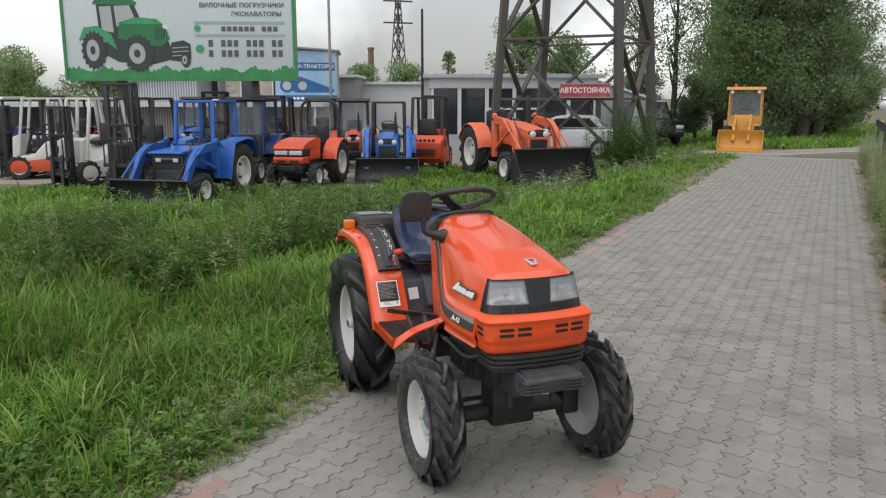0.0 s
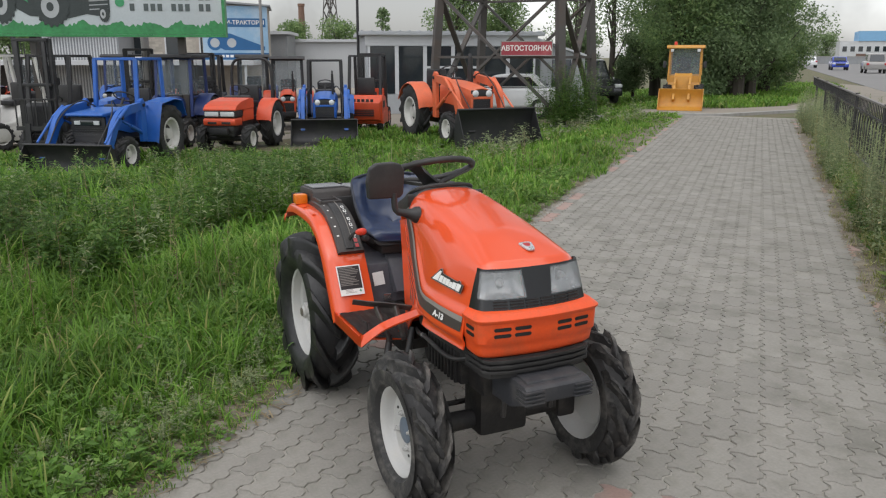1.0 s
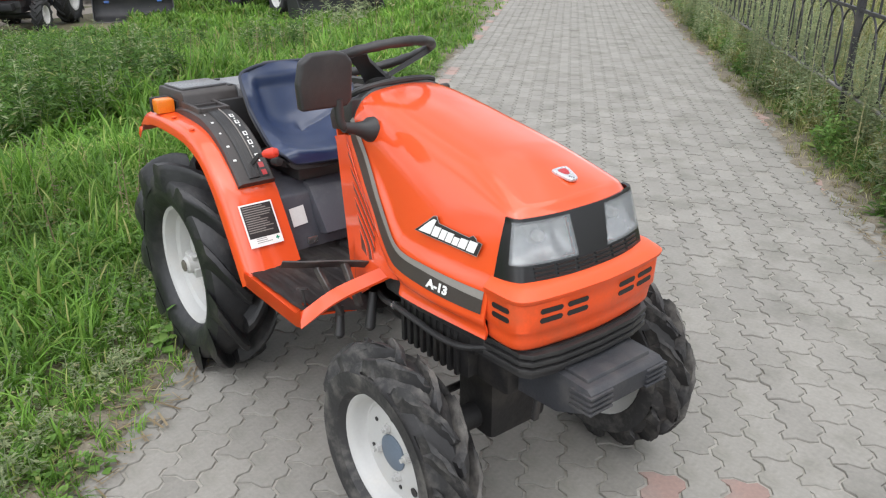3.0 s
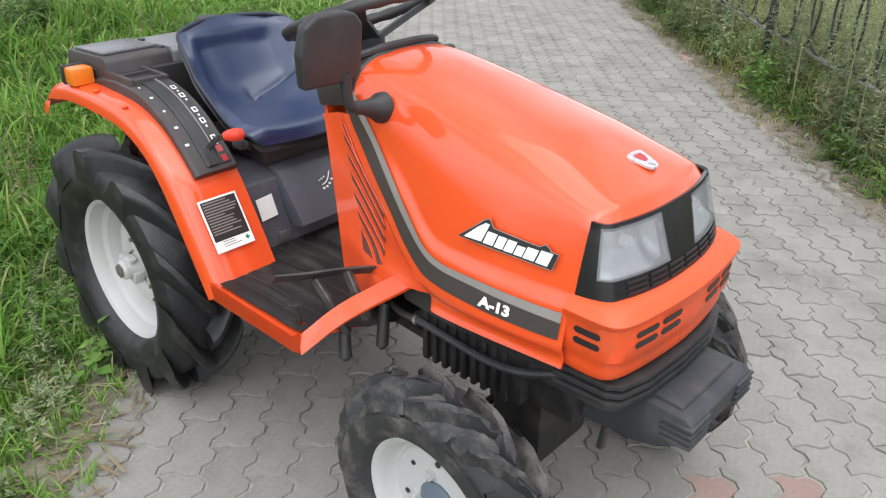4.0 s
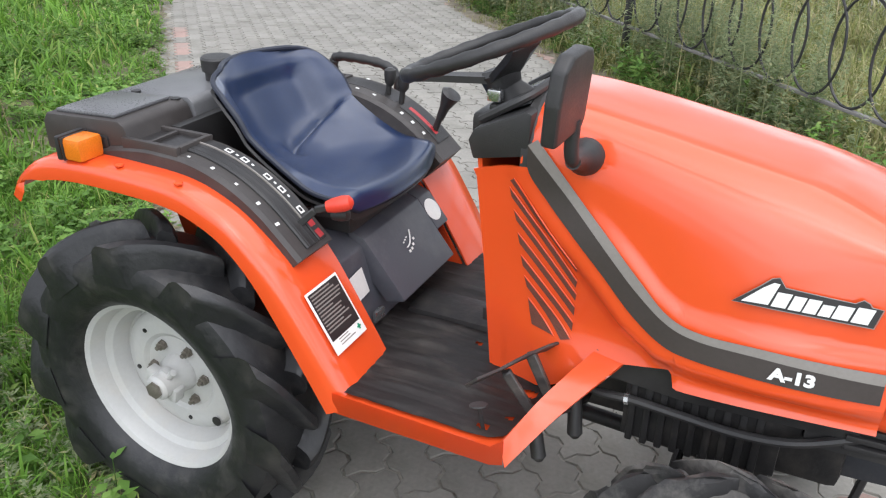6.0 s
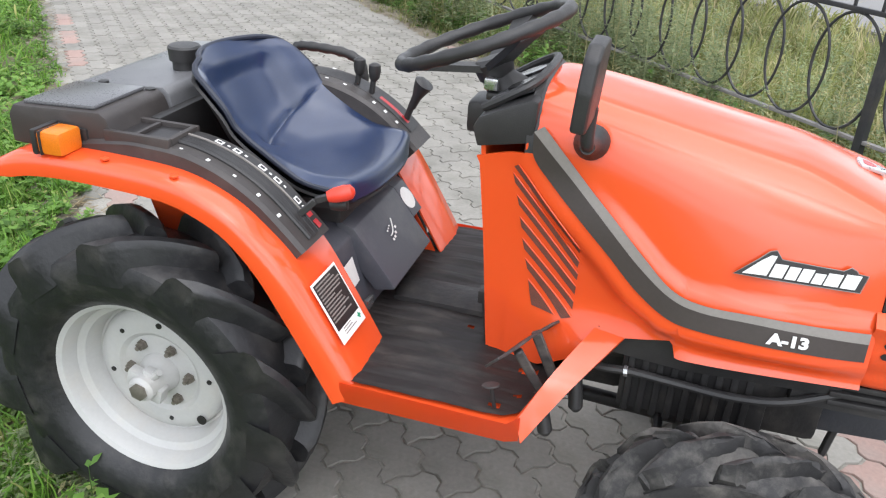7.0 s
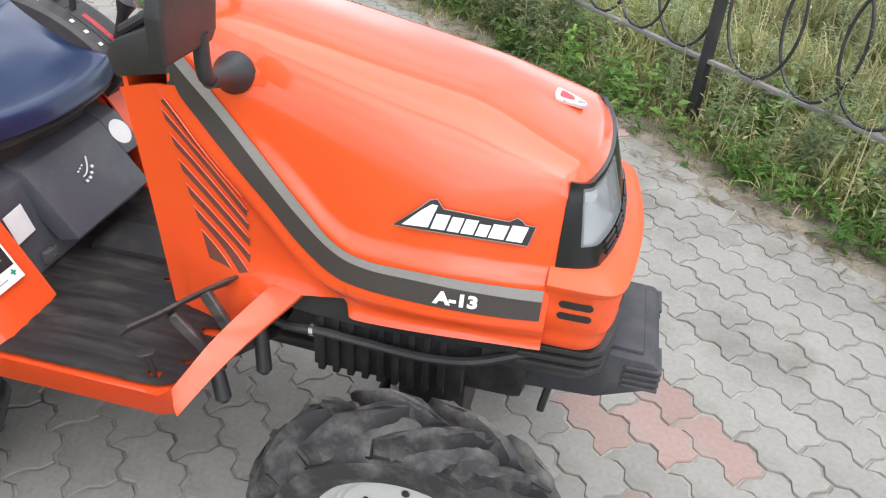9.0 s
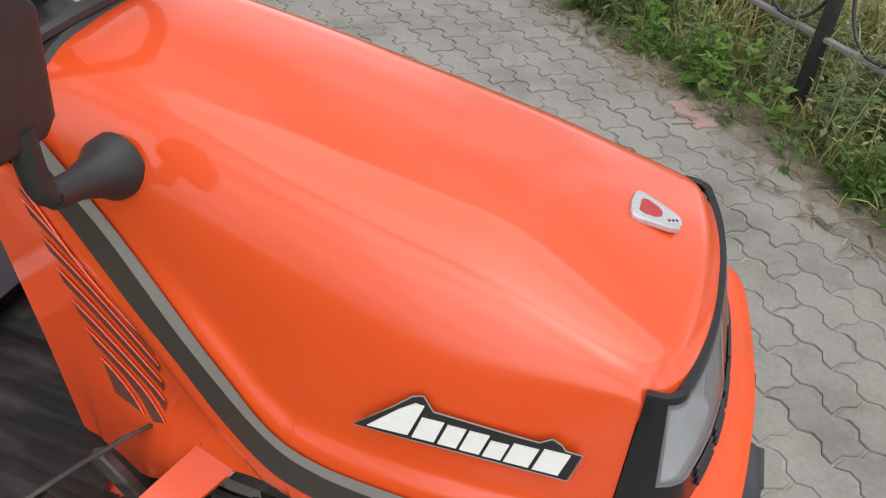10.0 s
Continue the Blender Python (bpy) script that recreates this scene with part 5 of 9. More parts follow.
def ground_z(u, n):
    inside = smoothstep(PATH_L - 0.10, PATH_L + 0.02, n) * smoothstep(PATH_R + 0.12, PATH_R, n) * smoothstep(PATH_END + 0.1, PATH_END - 0.1, u) * smoothstep(PATH_START - 0.3, PATH_START, u)
    side = 0.004 + 0.02 * nse(u * 0.9, n * 0.9) + 0.012 * nse(u * 4, n * 4, 3)
    if n > 5.5 or u > 18.5:
        side = -0.03
    x, y, _ = on_path(u, n)
    side += LOT_Z * lot_drop(x, y, n)
    return side * (1 - inside) - 0.05 * inside


ax_u = sorted(set([-600, -300, -120, -60, -30, -18] + list(np.round(np.arange(-12, 24, 0.2), 3)) + [26, 30, 36, 45, 60, 90, 150, 300, 600]))
ax_n = sorted(set([-600, -300, -150, -80, -50, -30, -22] + list(np.round(np.arange(-16, -1.2, 0.4), 3)) + list(np.round(np.arange(-1.2, 3.6, 0.06), 3)) + list(np.round(np.arange(3.6, 8, 0.3), 3)) + [10, 14, 20, 30, 60, 150, 300, 600]))
verts = [(*on_path(a, b)[:2], ground_z(a, b)) for a in ax_u for b in ax_n]
w = len(ax_n)
me = bpy.data.meshes.new("ground")
me.from_pydata(verts, [], [[i * w + j, i * w + j + 1, (i + 1) * w + j + 1, (i + 1) * w + j] for i in range(len(ax_u) - 1) for j in range(w - 1)])
ground = tagged(link_mesh("ground", me, SOIL, smooth=80), "brown soil with grass cover beside a paved path", "ground", kind="structure")


def flat(name, pts, z0, z1, mat, label, category):
    return tagged(obj(name, prism([p[:2] for p in pts], z0, z1, "z"), mat, smooth=0), label, category, kind="structure")


flat("road", [on_path(-60, 6.9), on_path(-60, 21), on_path(170, 21), on_path(170, 6.9)], -0.2, 0.0, ASPHALT, "wide pale dusty asphalt road", "road")
flat("road_side", [on_path(19.1, -1.2), on_path(19.2, 0.65), on_path(22.0, 2.9), on_path(22, 6.895), on_path(44, 6.895), on_path(48, 6.0), on_path(30, 4.0), on_path(24.5, 2.6), on_path(22.5, 0.9), on_path(21.0, -1.6)], -0.2, -0.004, SAND, "sandy drive beyond the path's end", "driveway")
flat("yard", [lot(19, -50), lot(19, -4), lot(24, 0.5), lot(27, 3), lot(50, 6), lot(75, 0), lot(75, -50)], LOT_Z - 0.3, LOT_Z + 0.012, SAND, "sandy ground of the sales lot", "ground")
flat("kerb", [on_path(18.9, -0.3), on_path(19.05, 0.8), on_path(21.9, 2.95), on_path(22.05, 2.85), on_path(19.2, 0.65), on_path(19.06, -0.3)], -0.2, 0.05, KERB, "weathered concrete kerb at the path's end", "kerb")
pavement = flat("pavement", [on_path(PATH_START, PATH_L - 0.05), on_path(PATH_START, PATH_R + 0.04), on_path(PATH_END, PATH_R + 0.04), on_path(PATH_END, PATH_L - 0.05)], -0.2, -0.0062, BED, "grey wavy paving blocks with sandy joints", "pavement")

# ---------------------------------------------------------------- grass and weeds


def leaf_mat(name, dark, light, dry, rough=0.5, through_=0.35):
    """Leaves: each one its own tint, a little light comes through."""
    m = bpy.data.materials.new(name)
    m.use_nodes = True
    n, l = m.node_tree.nodes, m.node_tree.links
    p, out = n["Principled BSDF"], n["Material Output"]
    geo = n.new("ShaderNodeNewGeometry")
    ramp = n.new("ShaderNodeValToRGB")
    e = ramp.color_ramp.elements
    e[0].color, e[1].color = (*dark, 1), (*dry, 1)
    e[0].position, e[1].position = 0.0, 1.0
    mid = ramp.color_ramp.elements.new(0.6)
    mid.color = (*light, 1)
    end = ramp.color_ramp.elements.new(0.9)
    end.color = (*[a * 0.8 + b * 0.2 for a, b in zip(light, dry)], 1)
    l.new(geo.outputs["Random Per Island"], ramp.inputs[0])
    co, patch = n.new("ShaderNodeTexCoord"), n.new("ShaderNodeTexNoise")
    patch.inputs["Scale"].default_value, patch.inputs["Detail"].default_value = 0.9, 4
    l.new(co.outputs["Object"], patch.inputs["Vector"])
    mr = n.new("ShaderNodeMapRange")
    mr.inputs["From Min"].default_value, mr.inputs["From Max"].default_value = 0.3, 0.7
    mr.inputs["To Min"].default_value, mr.inputs["To Max"].default_value = 0.65, 1.3
    l.new(patch.outputs[0], mr.inputs["Value"])
    sc = n.new("ShaderNodeVectorMath")
    sc.operation = "SCALE"
    l.new(ramp.outputs[0], sc.inputs[0])
    l.new(mr.outputs[0], sc.inputs["Scale"])
    l.new(sc.outputs[0], p.inputs["Base Color"])
    p.inputs["Roughness"].default_value = rough
    p.inputs["Specular IOR Level"].default_value = 0.3
    tr, mix = n.new("ShaderNodeBsdfTranslucent"), n.new("ShaderNodeMixShader")
    l.new(sc.outputs[0], tr.inputs["Color"])
    mix.inputs[0].default_value = through_
    l.new(p.outputs[0], mix.inputs[1])
    l.new(tr.outputs[0], mix.inputs[2])
    l.new(mix.outputs[0], out.inputs["Surface"])
    return m


GRASS = leaf_mat("fresh_grass", (0.078, 0.17, 0.027), (0.18, 0.35, 0.05), (0.42, 0.42, 0.15), through_=0.45)
GRASS_DRY = leaf_mat("dry_verge_grass", (0.14, 0.165, 0.058), (0.29, 0.315, 0.105), (0.5, 0.41, 0.23), through_=0.42)
WEED = leaf_mat("green_weed_leaves", (0.05, 0.115, 0.022), (0.115, 0.225, 0.045), (0.27, 0.28, 0.1), through_=0.42)
WORMWOOD = leaf_mat("grey_green_weed_leaves", (0.17, 0.22, 0.11), (0.33, 0.39, 0.21), (0.53, 0.46, 0.26), through_=0.52)
TREE_LEAF = leaf_mat("tree_leaves", (0.14, 0.21, 0.105), (0.24, 0.33, 0.165), (0.32, 0.39, 0.2), through_=0.55)
TREE_LEAF_2 = leaf_mat("lighter_tree_leaves", (0.12, 0.2, 0.09), (0.24, 0.34, 0.14), (0.33, 0.4, 0.17), through_=0.55)
BROAD = leaf_mat("broad_weed_leaves", (0.085, 0.175, 0.035), (0.175, 0.32, 0.065), (0.32, 0.34, 0.12), through_=0.4)
BARK = node_mat("grey_brown_bark", (0.06, 0.05, 0.04), rough=0.9, vary=0.3, scale=5, fine=30, bump=0.6)
STRAW_PALE = leaf_mat("bleached_grass", (0.3, 0.29, 0.12), (0.46, 0.42, 0.22), (0.6, 0.54, 0.34), through_=0.4)
STRAW = leaf_mat("dry_straw", (0.16, 0.12, 0.07), (0.28, 0.22, 0.13), (0.42, 0.36, 0.24))


def quick_mesh(name, verts, loops, starts, totals, mat, label, category, kind="stuff"):
    me = bpy.data.meshes.new(name)
    me.vertices.add(len(verts))
    me.vertices.foreach_set("co", np.asarray(verts, dtype=np.float32).ravel())
    me.loops.add(len(loops))
    me.loops.foreach_set("vertex_index", np.asarray(loops, dtype=np.int32))
    me.polygons.add(len(starts))
    me.polygons.foreach_set("loop_start", np.asarray(starts, dtype=np.int32))
    me.polygons.foreach_set("loop_total", np.asarray(totals, dtype=np.int32))
    me.update(calc_edges=True)
    me.materials.append(mat)
    ob = new(name, me)
    if label:
        tagged(ob, label, category, kind=kind)
    return ob


def blade_arrays(base, height, width, lean, rng, azimuth=None):
    """Bent blades of grass: nine corners, four faces each."""
    n = len(base)
    a = rng.uniform(0, 2 * np.pi, n) if azimuth is None else azimuth
    b = a + rng.uniform(-0.7, 0.7, n)
    d = np.stack([np.cos(a), np.sin(a), np.zeros(n)], 1)
    s = np.stack([-np.sin(b), np.cos(b), np.zeros(n)], 1)
    v = np.zeros((n, 9, 3))
    h, ln, w = height[:, None], lean[:, None], width[:, None]
    up = np.array([0, 0, 1.0])
    for k, (f, ww) in enumerate(((0.0, 0.6), (0.33, 1.0), (0.62, 0.9), (0.85, 0.55), (1.0, 0.0))):
        c = base + up * h * (f - 0.5 * ln * f ** 2.6) + d * h * ln * 0.85 * f ** 1.9
        if k < 4:
            v[:, 2 * k], v[:, 2 * k + 1] = c - s * w * ww / 2, c + s * w * ww / 2
        else:
            v[:, 8] = c
    o = (np.arange(n) * 9)[:, None]
    loops = o + np.array([[0, 1, 3, 2, 2, 3, 5, 4, 4, 5, 7, 6, 6, 7, 8]])
    starts = (np.arange(n) * 15)[:, None] + np.array([[0, 4, 8, 12]])
    return v.reshape(-1, 3), loops.ravel(), starts.ravel(), np.tile([4, 4, 4, 3], n)


def tufts(rng, u, n, radius, blades):
    """Blades in tufts that lean outwards from each tuft's middle."""
    k = len(u)
    idx = np.repeat(np.arange(k), blades)
    m = len(idx)
    a = rng.uniform(0, 2 * np.pi, m)
    q = radius * np.sqrt(rng.uniform(0, 1, m))
    return idx, u[idx] + q * np.cos(a), n[idx] + q * np.sin(a), rng.uniform(0, 2 * np.pi, m)


def scatter(rng, u0, u1, n0, n1, density):
    k = int((u1 - u0) * (n1 - n0) * density)
    return rng.uniform(u0, u1, k), rng.uniform(n0, n1, k)


def rough_noise(a, b, f, k=0.0):
    """Cheap smooth noise on arrays."""
    return (np.sin(a * f * 1.7 + b * f * 0.9 + k) + np.sin(b * f * 2.3 - a * f * 0.7 + 1.3 + k * 2) + np.sin(a * f * 0.6 + b * f * 1.9 + 4.1 + k)) / 3


def to_xy(u, n):
    return -0.688 * u + 0.726 * n, 0.726 * u + 0.688 * n


def lot_ds(x, y):
    return (x - 4.17) * -0.937 + (y + 1.41) * 0.35, (x - 4.17) * 0.35 + (y + 1.41) * 0.937


def base_z(x, y, n):
    """The ground's height under plants."""
    d, _ = lot_ds(x, y)
    e1, e2 = np.clip((d - 9) / 5, 0, 1), np.clip((-0.6 - n) / 3.0, 0, 1)
    return LOT_Z * e1 * e1 * (3 - 2 * e1) * e2 * e2 * (3 - 2 * e2)


def grow(name, seed, rings, span, fn, mat, label, centre, blades):
    rng = np.random.default_rng(seed)
    V, L, S, T = [], [], [], []
    nv = nl = 0
    for ring0, ring1, density, fat in rings:
        R = ring1 + 1
        u, n = scatter(rng, -min(R, 6), min(R + 2, 19.6), max(-R - 1, span[0]), span[1], density)
        x, y = to_xy(u, n)
        dist = np.hypot(x - centre[0], y - centre[1])
        ok = (dist >= ring0) & (dist < ring1)
        u, n = u[ok], n[ok]
        keep, tall = fn(rng, u, n)
        u, n, tall = u[keep], n[keep], tall[keep] * rng.uniform(0.7, 1.3, keep.sum())
        lazy = rng.uniform(0.35, 1.05, len(u))
        idx, ub, nb, az = tufts(rng, u, n, 0.022 * fat ** 0.7, blades)
        x, y = to_xy(ub, nb)
        k = len(x)
        h = tall[idx] * rng.uniform(0.45, 1.15, k)
        base = np.stack([x, y, base_z(x, y, nb) - 0.006], 1)
        v, l, st, t = blade_arrays(base, h, rng.uniform(0.004, 0.0095, k) * fat * np.clip(h / 0.16, 0.6, 1.35), np.clip(lazy[idx] * rng.uniform(0.4, 1.5, k), 0.1, 1.25), rng, az)
        V.append(v), L.append(l + nv), S.append(st + nl), T.append(t)
        nv += len(v)
        nl += len(l)
    return quick_mesh(name, np.concatenate(V), np.concatenate(L), np.concatenate(S), np.concatenate(T), mat, label, "grass")


def path_left(u):
    """The meadow creeps over the far half of the path's edge."""
    return PATH_L + 0.16 * np.clip((u - 5) / 4, 0, 1)


def meadow_rule(rng, u, n):
    x, y = to_xy(u, n)
    d, s = lot_ds(x, y)
    edge = path_left(u) - n + 0.11 * rough_noise(u, n, 2.3) + 0.05 * rough_noise(u, n, 7.1, 1)
    patch = rough_noise(u, n, 1.3, 5)
    ok = (edge > 0.05) & (u < 19.5)
    ok &= (d < 17.6 + 0.6 * rough_noise(u, n, 1.1)) | ((s > -1.5) & (d < 23)) | ((s > 4.0) & (d < 25))
    ok &= rng.uniform(0, 1, len(u)) < np.clip(0.75 + edge / 0.3, 0, 1) * np.clip(0.85 + 0.35 * patch, 0.65, 1)
    tall = 0.075 + 0.09 * np.clip(edge / 0.5, 0, 1) + 0.09 * np.clip((edge - 0.6) / 0.8, 0, 1) + 0.08 * np.clip((edge - 1.5) / 1.2, 0, 1)
    tall *= np.clip(1 + 0.45 * rough_noise(u, n, 2.0, 2) + 0.25 * rough_noise(u, n, 5.2, 7), 0.7, 1.7)
    tall *= 1 - 0.4 * np.clip((d - 12) / 3, 0, 1)
    return ok, tall


def verge_rule(rng, u, n):
    edge = n - PATH_R + 0.12 * np.clip((u - 0.8) / 1.2, 0, 1) + 0.07 * rough_noise(u, n, 2.9) + 0.04 * rough_noise(u, n, 8.3, 2)
    ok = (edge > 0.0) & (u < 19.6)
    ok &= rng.uniform(0, 1, len(u)) < np.clip(0.25 + edge / 0.3, 0, 1) * np.where(n > 4.2, 0.5, 1)
    tall = 0.05 + 0.12 * np.clip(edge / 0.35, 0, 1) + 0.10 * np.clip((edge - 0.3) / 0.5, 0, 1)
    return ok, tall * (1 + 0.4 * rough_noise(u, n, 3.0, 1) + 0.25 * rough_noise(u, n, 6.1, 3))


def plants(name, where, height, leaf, per, mat, label, rng, spread=0.5, droop=0.3, broad=(0.11, 0.2)):
    """Weeds: a stem and narrow leaves all along it, in one mesh."""
    P = np.asarray(where, float)
    n = len(P)
    H = height * rng.uniform(0.6, 1.25, n)
    a = rng.uniform(0, 2 * np.pi, n)
    lean = np.stack([np.cos(a), np.sin(a)], 1) * rng.uniform(0, 0.25, n)[:, None]
    idx = np.repeat(np.arange(n), per)
    m = len(idx)
    f = rng.uniform(0.08, 1.0, m)
    c = P[idx].copy()
    c[:, :2] += lean[idx] * (H[idx] * f)[:, None]
    c[:, 2] += H[idx] * f
    la = rng.uniform(0, 2 * np.pi, m)
    up = rng.uniform(-droop, 0.75, m)
    d = np.stack([np.cos(la) * np.cos(up), np.sin(la) * np.cos(up), np.sin(up)], 1)
    side = np.stack([-np.sin(la), np.cos(la), rng.uniform(-0.3, 0.3, m)], 1)
    ln = (leaf * rng.uniform(0.5, 1.3, m) * (1.25 - 0.75 * f))[:, None]
    off = spread * leaf * rng.uniform(0, 1.0, m)[:, None] * (1.1 - f)[:, None]
    c = c + d * off
    w = ln * rng.uniform(*broad, m)[:, None]
    v = np.zeros((m, 4, 3))
    v[:, 0], v[:, 1], v[:, 2], v[:, 3] = c, c + d * ln * 0.45 + side * w, c + d * ln, c + d * ln * 0.45 - side * w
    v[:, 2, 2] -= 0.15 * ln[:, 0]
    verts = v.reshape(-1, 3)
    loops = np.arange(m * 4)
    # stems
    s = np.zeros((n, 4, 3))
    sw = 0.0025 + 0.0025 * H[:, None]
    r = np.stack([np.cos(a + 1.57), np.sin(a + 1.57), np.zeros(n)], 1)
    top = P.copy()
    top[:, :2] += lean * H[:, None]
    top[:, 2] += H
    s[:, 0], s[:, 1], s[:, 2], s[:, 3] = P - r * sw, P + r * sw, top + r * sw * 0.3, top - r * sw * 0.3
    verts = np.concatenate([verts, s.reshape(-1, 3)])
    loops = np.concatenate([loops, np.arange(n * 4) + m * 4])
    k = m + n
    return quick_mesh(name, verts, loops, np.arange(k) * 4, np.full(k, 4), mat, label, "weeds")


grow("meadow_grass", 7, ((0, 3.6, 560, 1.0), (3.6, 7.5, 170, 1.7), (7.5, 12, 85, 2.6), (12, 28, 75, 4.0)), (-14, PATH_L + 0.2), meadow_rule, GRASS, "lush uncut green grass beside the paved path", (0.6, -1.2), 7)
def edge_rule(rng, u, n):
    edge = path_left(u) - n + 0.06 * rough_noise(u, n, 4.3, 4)
    return (edge > 0.11) & (edge < 0.75), 0.085 + 0.05 * rough_noise(u, n, 3.1, 8)


grow("edge_grass", 19, ((0, 4.2, 230, 1.1), (4.2, 9, 70, 1.9)), (-1.2, PATH_L), edge_rule, GRASS, "short grass along the meadow's edge", (0.6, -1.2), 7)
grow("dry_grass", 13, ((0, 5, 90, 1.0), (5, 10, 40, 1.7), (10, 26, 10, 3.0)), (PATH_R - 0.2, 6.9), verge_rule, STRAW_PALE, "bleached dry grass blades along the fence", (0.6, 1.5), 5)
grow("verge_grass", 11, ((0, 5, 330, 1.0), (5, 10, 110, 1.7), (10, 26, 32, 3.0)), (PATH_R - 0.2, 6.9), verge_rule, GRASS_DRY, "half-dry grass along the iron fence", (0.6, 1.5), 6)


def bank():
    """Grass under the grove beyond the path's end."""
    rng = np.random.default_rng(17)
    u, n = scatter(rng, 21.0, 46, -9, 5.5, 95)
    x, y = to_xy(u, n)
    d, s = lot_ds(x, y)
    ok = (n < np.where(u < 22.6, -1.2, 1.0 + np.clip(u - 22.6, 0, 2) * 0.8 + np.clip(u - 24.6, 0, 30) * 0.2) + 0.25 * rough_noise(u, n, 1.3)) & (s > 7.5)
    x, y, n = x[ok], y[ok], n[ok]
    k = len(x)
    base = np.stack([x, y, base_z(x, y, n) - 0.03], 1)
    v, l, st, t = blade_arrays(base, rng.uniform(0.12, 0.32, k), rng.uniform(0.03, 0.06, k), rng.uniform(0.3, 1.1, k), rng)
    quick_mesh("bank_grass", v, l, st, t, GRASS, "rough grass under the trees at the path's end", "grass")


bank()
rng = np.random.default_rng(5)


def spots(rng, count, u0, u1, n0, n1, clump=0.0, f=1.0):
    u, n = rng.uniform(u0, u1, count), rng.uniform(n0, n1, count)
    if clump:
        ok = rough_noise(u, n, f, 3) > clump
        u, n = u[ok], n[ok]
    x, y = to_xy(u, n)
    return np.stack([x, y, base_z(x, y, n) - 0.01], 1)


# tall weeds in the meadow, a ragged belt some metres from the path
belt = np.concatenate([spots(rng, 900, 0.3, 4.8, -5.4, -2.3, -0.15, 1.4), spots(rng, 260, -2.5, 0.6, -5.5, -3.0, 0.0, 1.5), spots(rng, 420, 4.0, 9.0, -5.5, -2.4, 0.1, 1.1)])
half = rng.uniform(0, 1, len(belt)) < 0.86
plants("weeds", belt[half], 0.5, 0.10, 54, WEED, "tall green weeds in the meadow", rng, 0.9)
plants("weeds", belt[~half], 0.56, 0.075, 80, WORMWOOD, "feathery grey-green weeds in the meadow", rng, 1.1)
plants("seed_stalks", spots(rng, 260, -2, 9, -4.5, -1.0), 0.5, 0.035, 26, STRAW, "pale seed stalks standing in the meadow", rng, 0.5)
plants("low_weeds", spots(rng, 2600, -3.5, 7, -3.4, -0.40, -0.25, 2.2), 0.14, 0.06, 20, BROAD, "low broad-leaved weeds among the grass", rng, 0.9, 0.2, (0.22, 0.38))
plants("low_weeds", spots(rng, 1500, -4, 9, -0.8, -0.27, -0.25, 3.1), 0.07, 0.034, 18, BROAD, "small trodden weeds at the path's edge", rng, 1.2, 0.2, (0.25, 0.4))
# weeds at the foot of the pylon
px, py, _ = lot(22.5, 5.15)
bush = np.stack([rng.normal(px, 0.42, 90), rng.normal(py, 0.42, 90), np.full(90, -0.3)], 1)
plants("bush", bush, 1.4, 0.11, 120, WEED, "wild bush at the foot of the pylon", rng, 1.0)
far_x = np.concatenate([spots(rng, 260, 9.5, 18.5, -5, -0.7, 0.1, 0.8)])
plants("weeds", far_x, 0.5, 0.15, 26, WORMWOOD, "pale weeds beside the path", rng, 0.9)
# wormwood along the fence
plants("low_weeds", spots(rng, 130, -1.6, 0.6, -0.85, -0.4), 0.13, 0.032, 60, WORMWOOD, "small feathery weeds at the meadow's edge", rng, 1.3)
fx = np.concatenate([spots(rng, 210, -3.5, 3.4, 2.80, 3.9, -0.2, 2.1), spots(rng, 160, -3.5, 12, 3.4, 5.5)])
tall_ = np.concatenate([spots(rng, 120, 1.3, 3.4, 2.70, 3.5, -0.3, 2.4), spots(rng, 620, 3.0, 19.2, 2.62, 3.6, -0.4, 1.9)])
plants("weeds", tall_, 0.76, 0.05, 150, WORMWOOD, "tall feathery grey-green weeds hiding the fence", rng, 1.4)
fern = np.concatenate([spots(rng, 60, -1.6, 2.2, 2.78, 3.5, 0.1, 2.6), spots(rng, 90, 2.2, 12, 2.85, 3.6, 0.1, 2.0)])
plants("weeds", fern, 0.62, 0.05, 190, WORMWOOD, "feathery grey-green weeds beside the fence", rng, 1.3)
plants("weeds", spots(rng, 420, -3.5, 12, 2.72, 3.4, -0.2, 3.3), 0.26, 0.075, 30, BROAD, "leafy weeds in front of the fence", rng, 0.9, 0.3, (0.16, 0.3))
plants("seed_stalks", spots(rng, 420, -3.5, 14, 2.72, 3.9), 0.5, 0.035, 30, STRAW_PALE, "dry pale stalks among the weeds at the fence", rng, 0.6)
plants("weeds", fx, 0.42, 0.055, 100, WORMWOOD, "grey-green weeds growing through the fence", rng, 0.9)
plants("low_weeds", spots(rng, 700, -3.5, 9, 2.64, 2.95, -0.2, 2.6), 0.15, 0.06, 20, WEED, "low weeds at the path's edge", rng, 0.8)


def straw(count, u0, u1, n0, n1, seed):
    rng = np.random.default_rng(seed)
    u, n = rng.uniform(u0, u1, count), rng.uniform(n0, n1, count)
    x, y = to_xy(u, n)
    a = rng.uniform(0, 6.28, count)
    ln = rng.uniform(0.02, 0.10, count)
    w = rng.uniform(0.0012, 0.004, count)
    d, s = np.stack([np.cos(a), np.sin(a)], 1), np.stack([-np.sin(a), np.cos(a)], 1)
    z = rng.uniform(0.004, 0.02, (count, 4))
    c = np.stack([x, y], 1)
    v = np.zeros((count, 4, 3))
    for k, (f, g) in enumerate(((-0.5, -1), (0.5, -1), (0.5, 1), (-0.5, 1))):
        v[:, k, :2] = c + d * (ln * f)[:, None] + s * (w * g)[:, None]
        v[:, k, 2] = z[:, 0 if f < 0 else 1]
    return v.reshape(-1, 3)


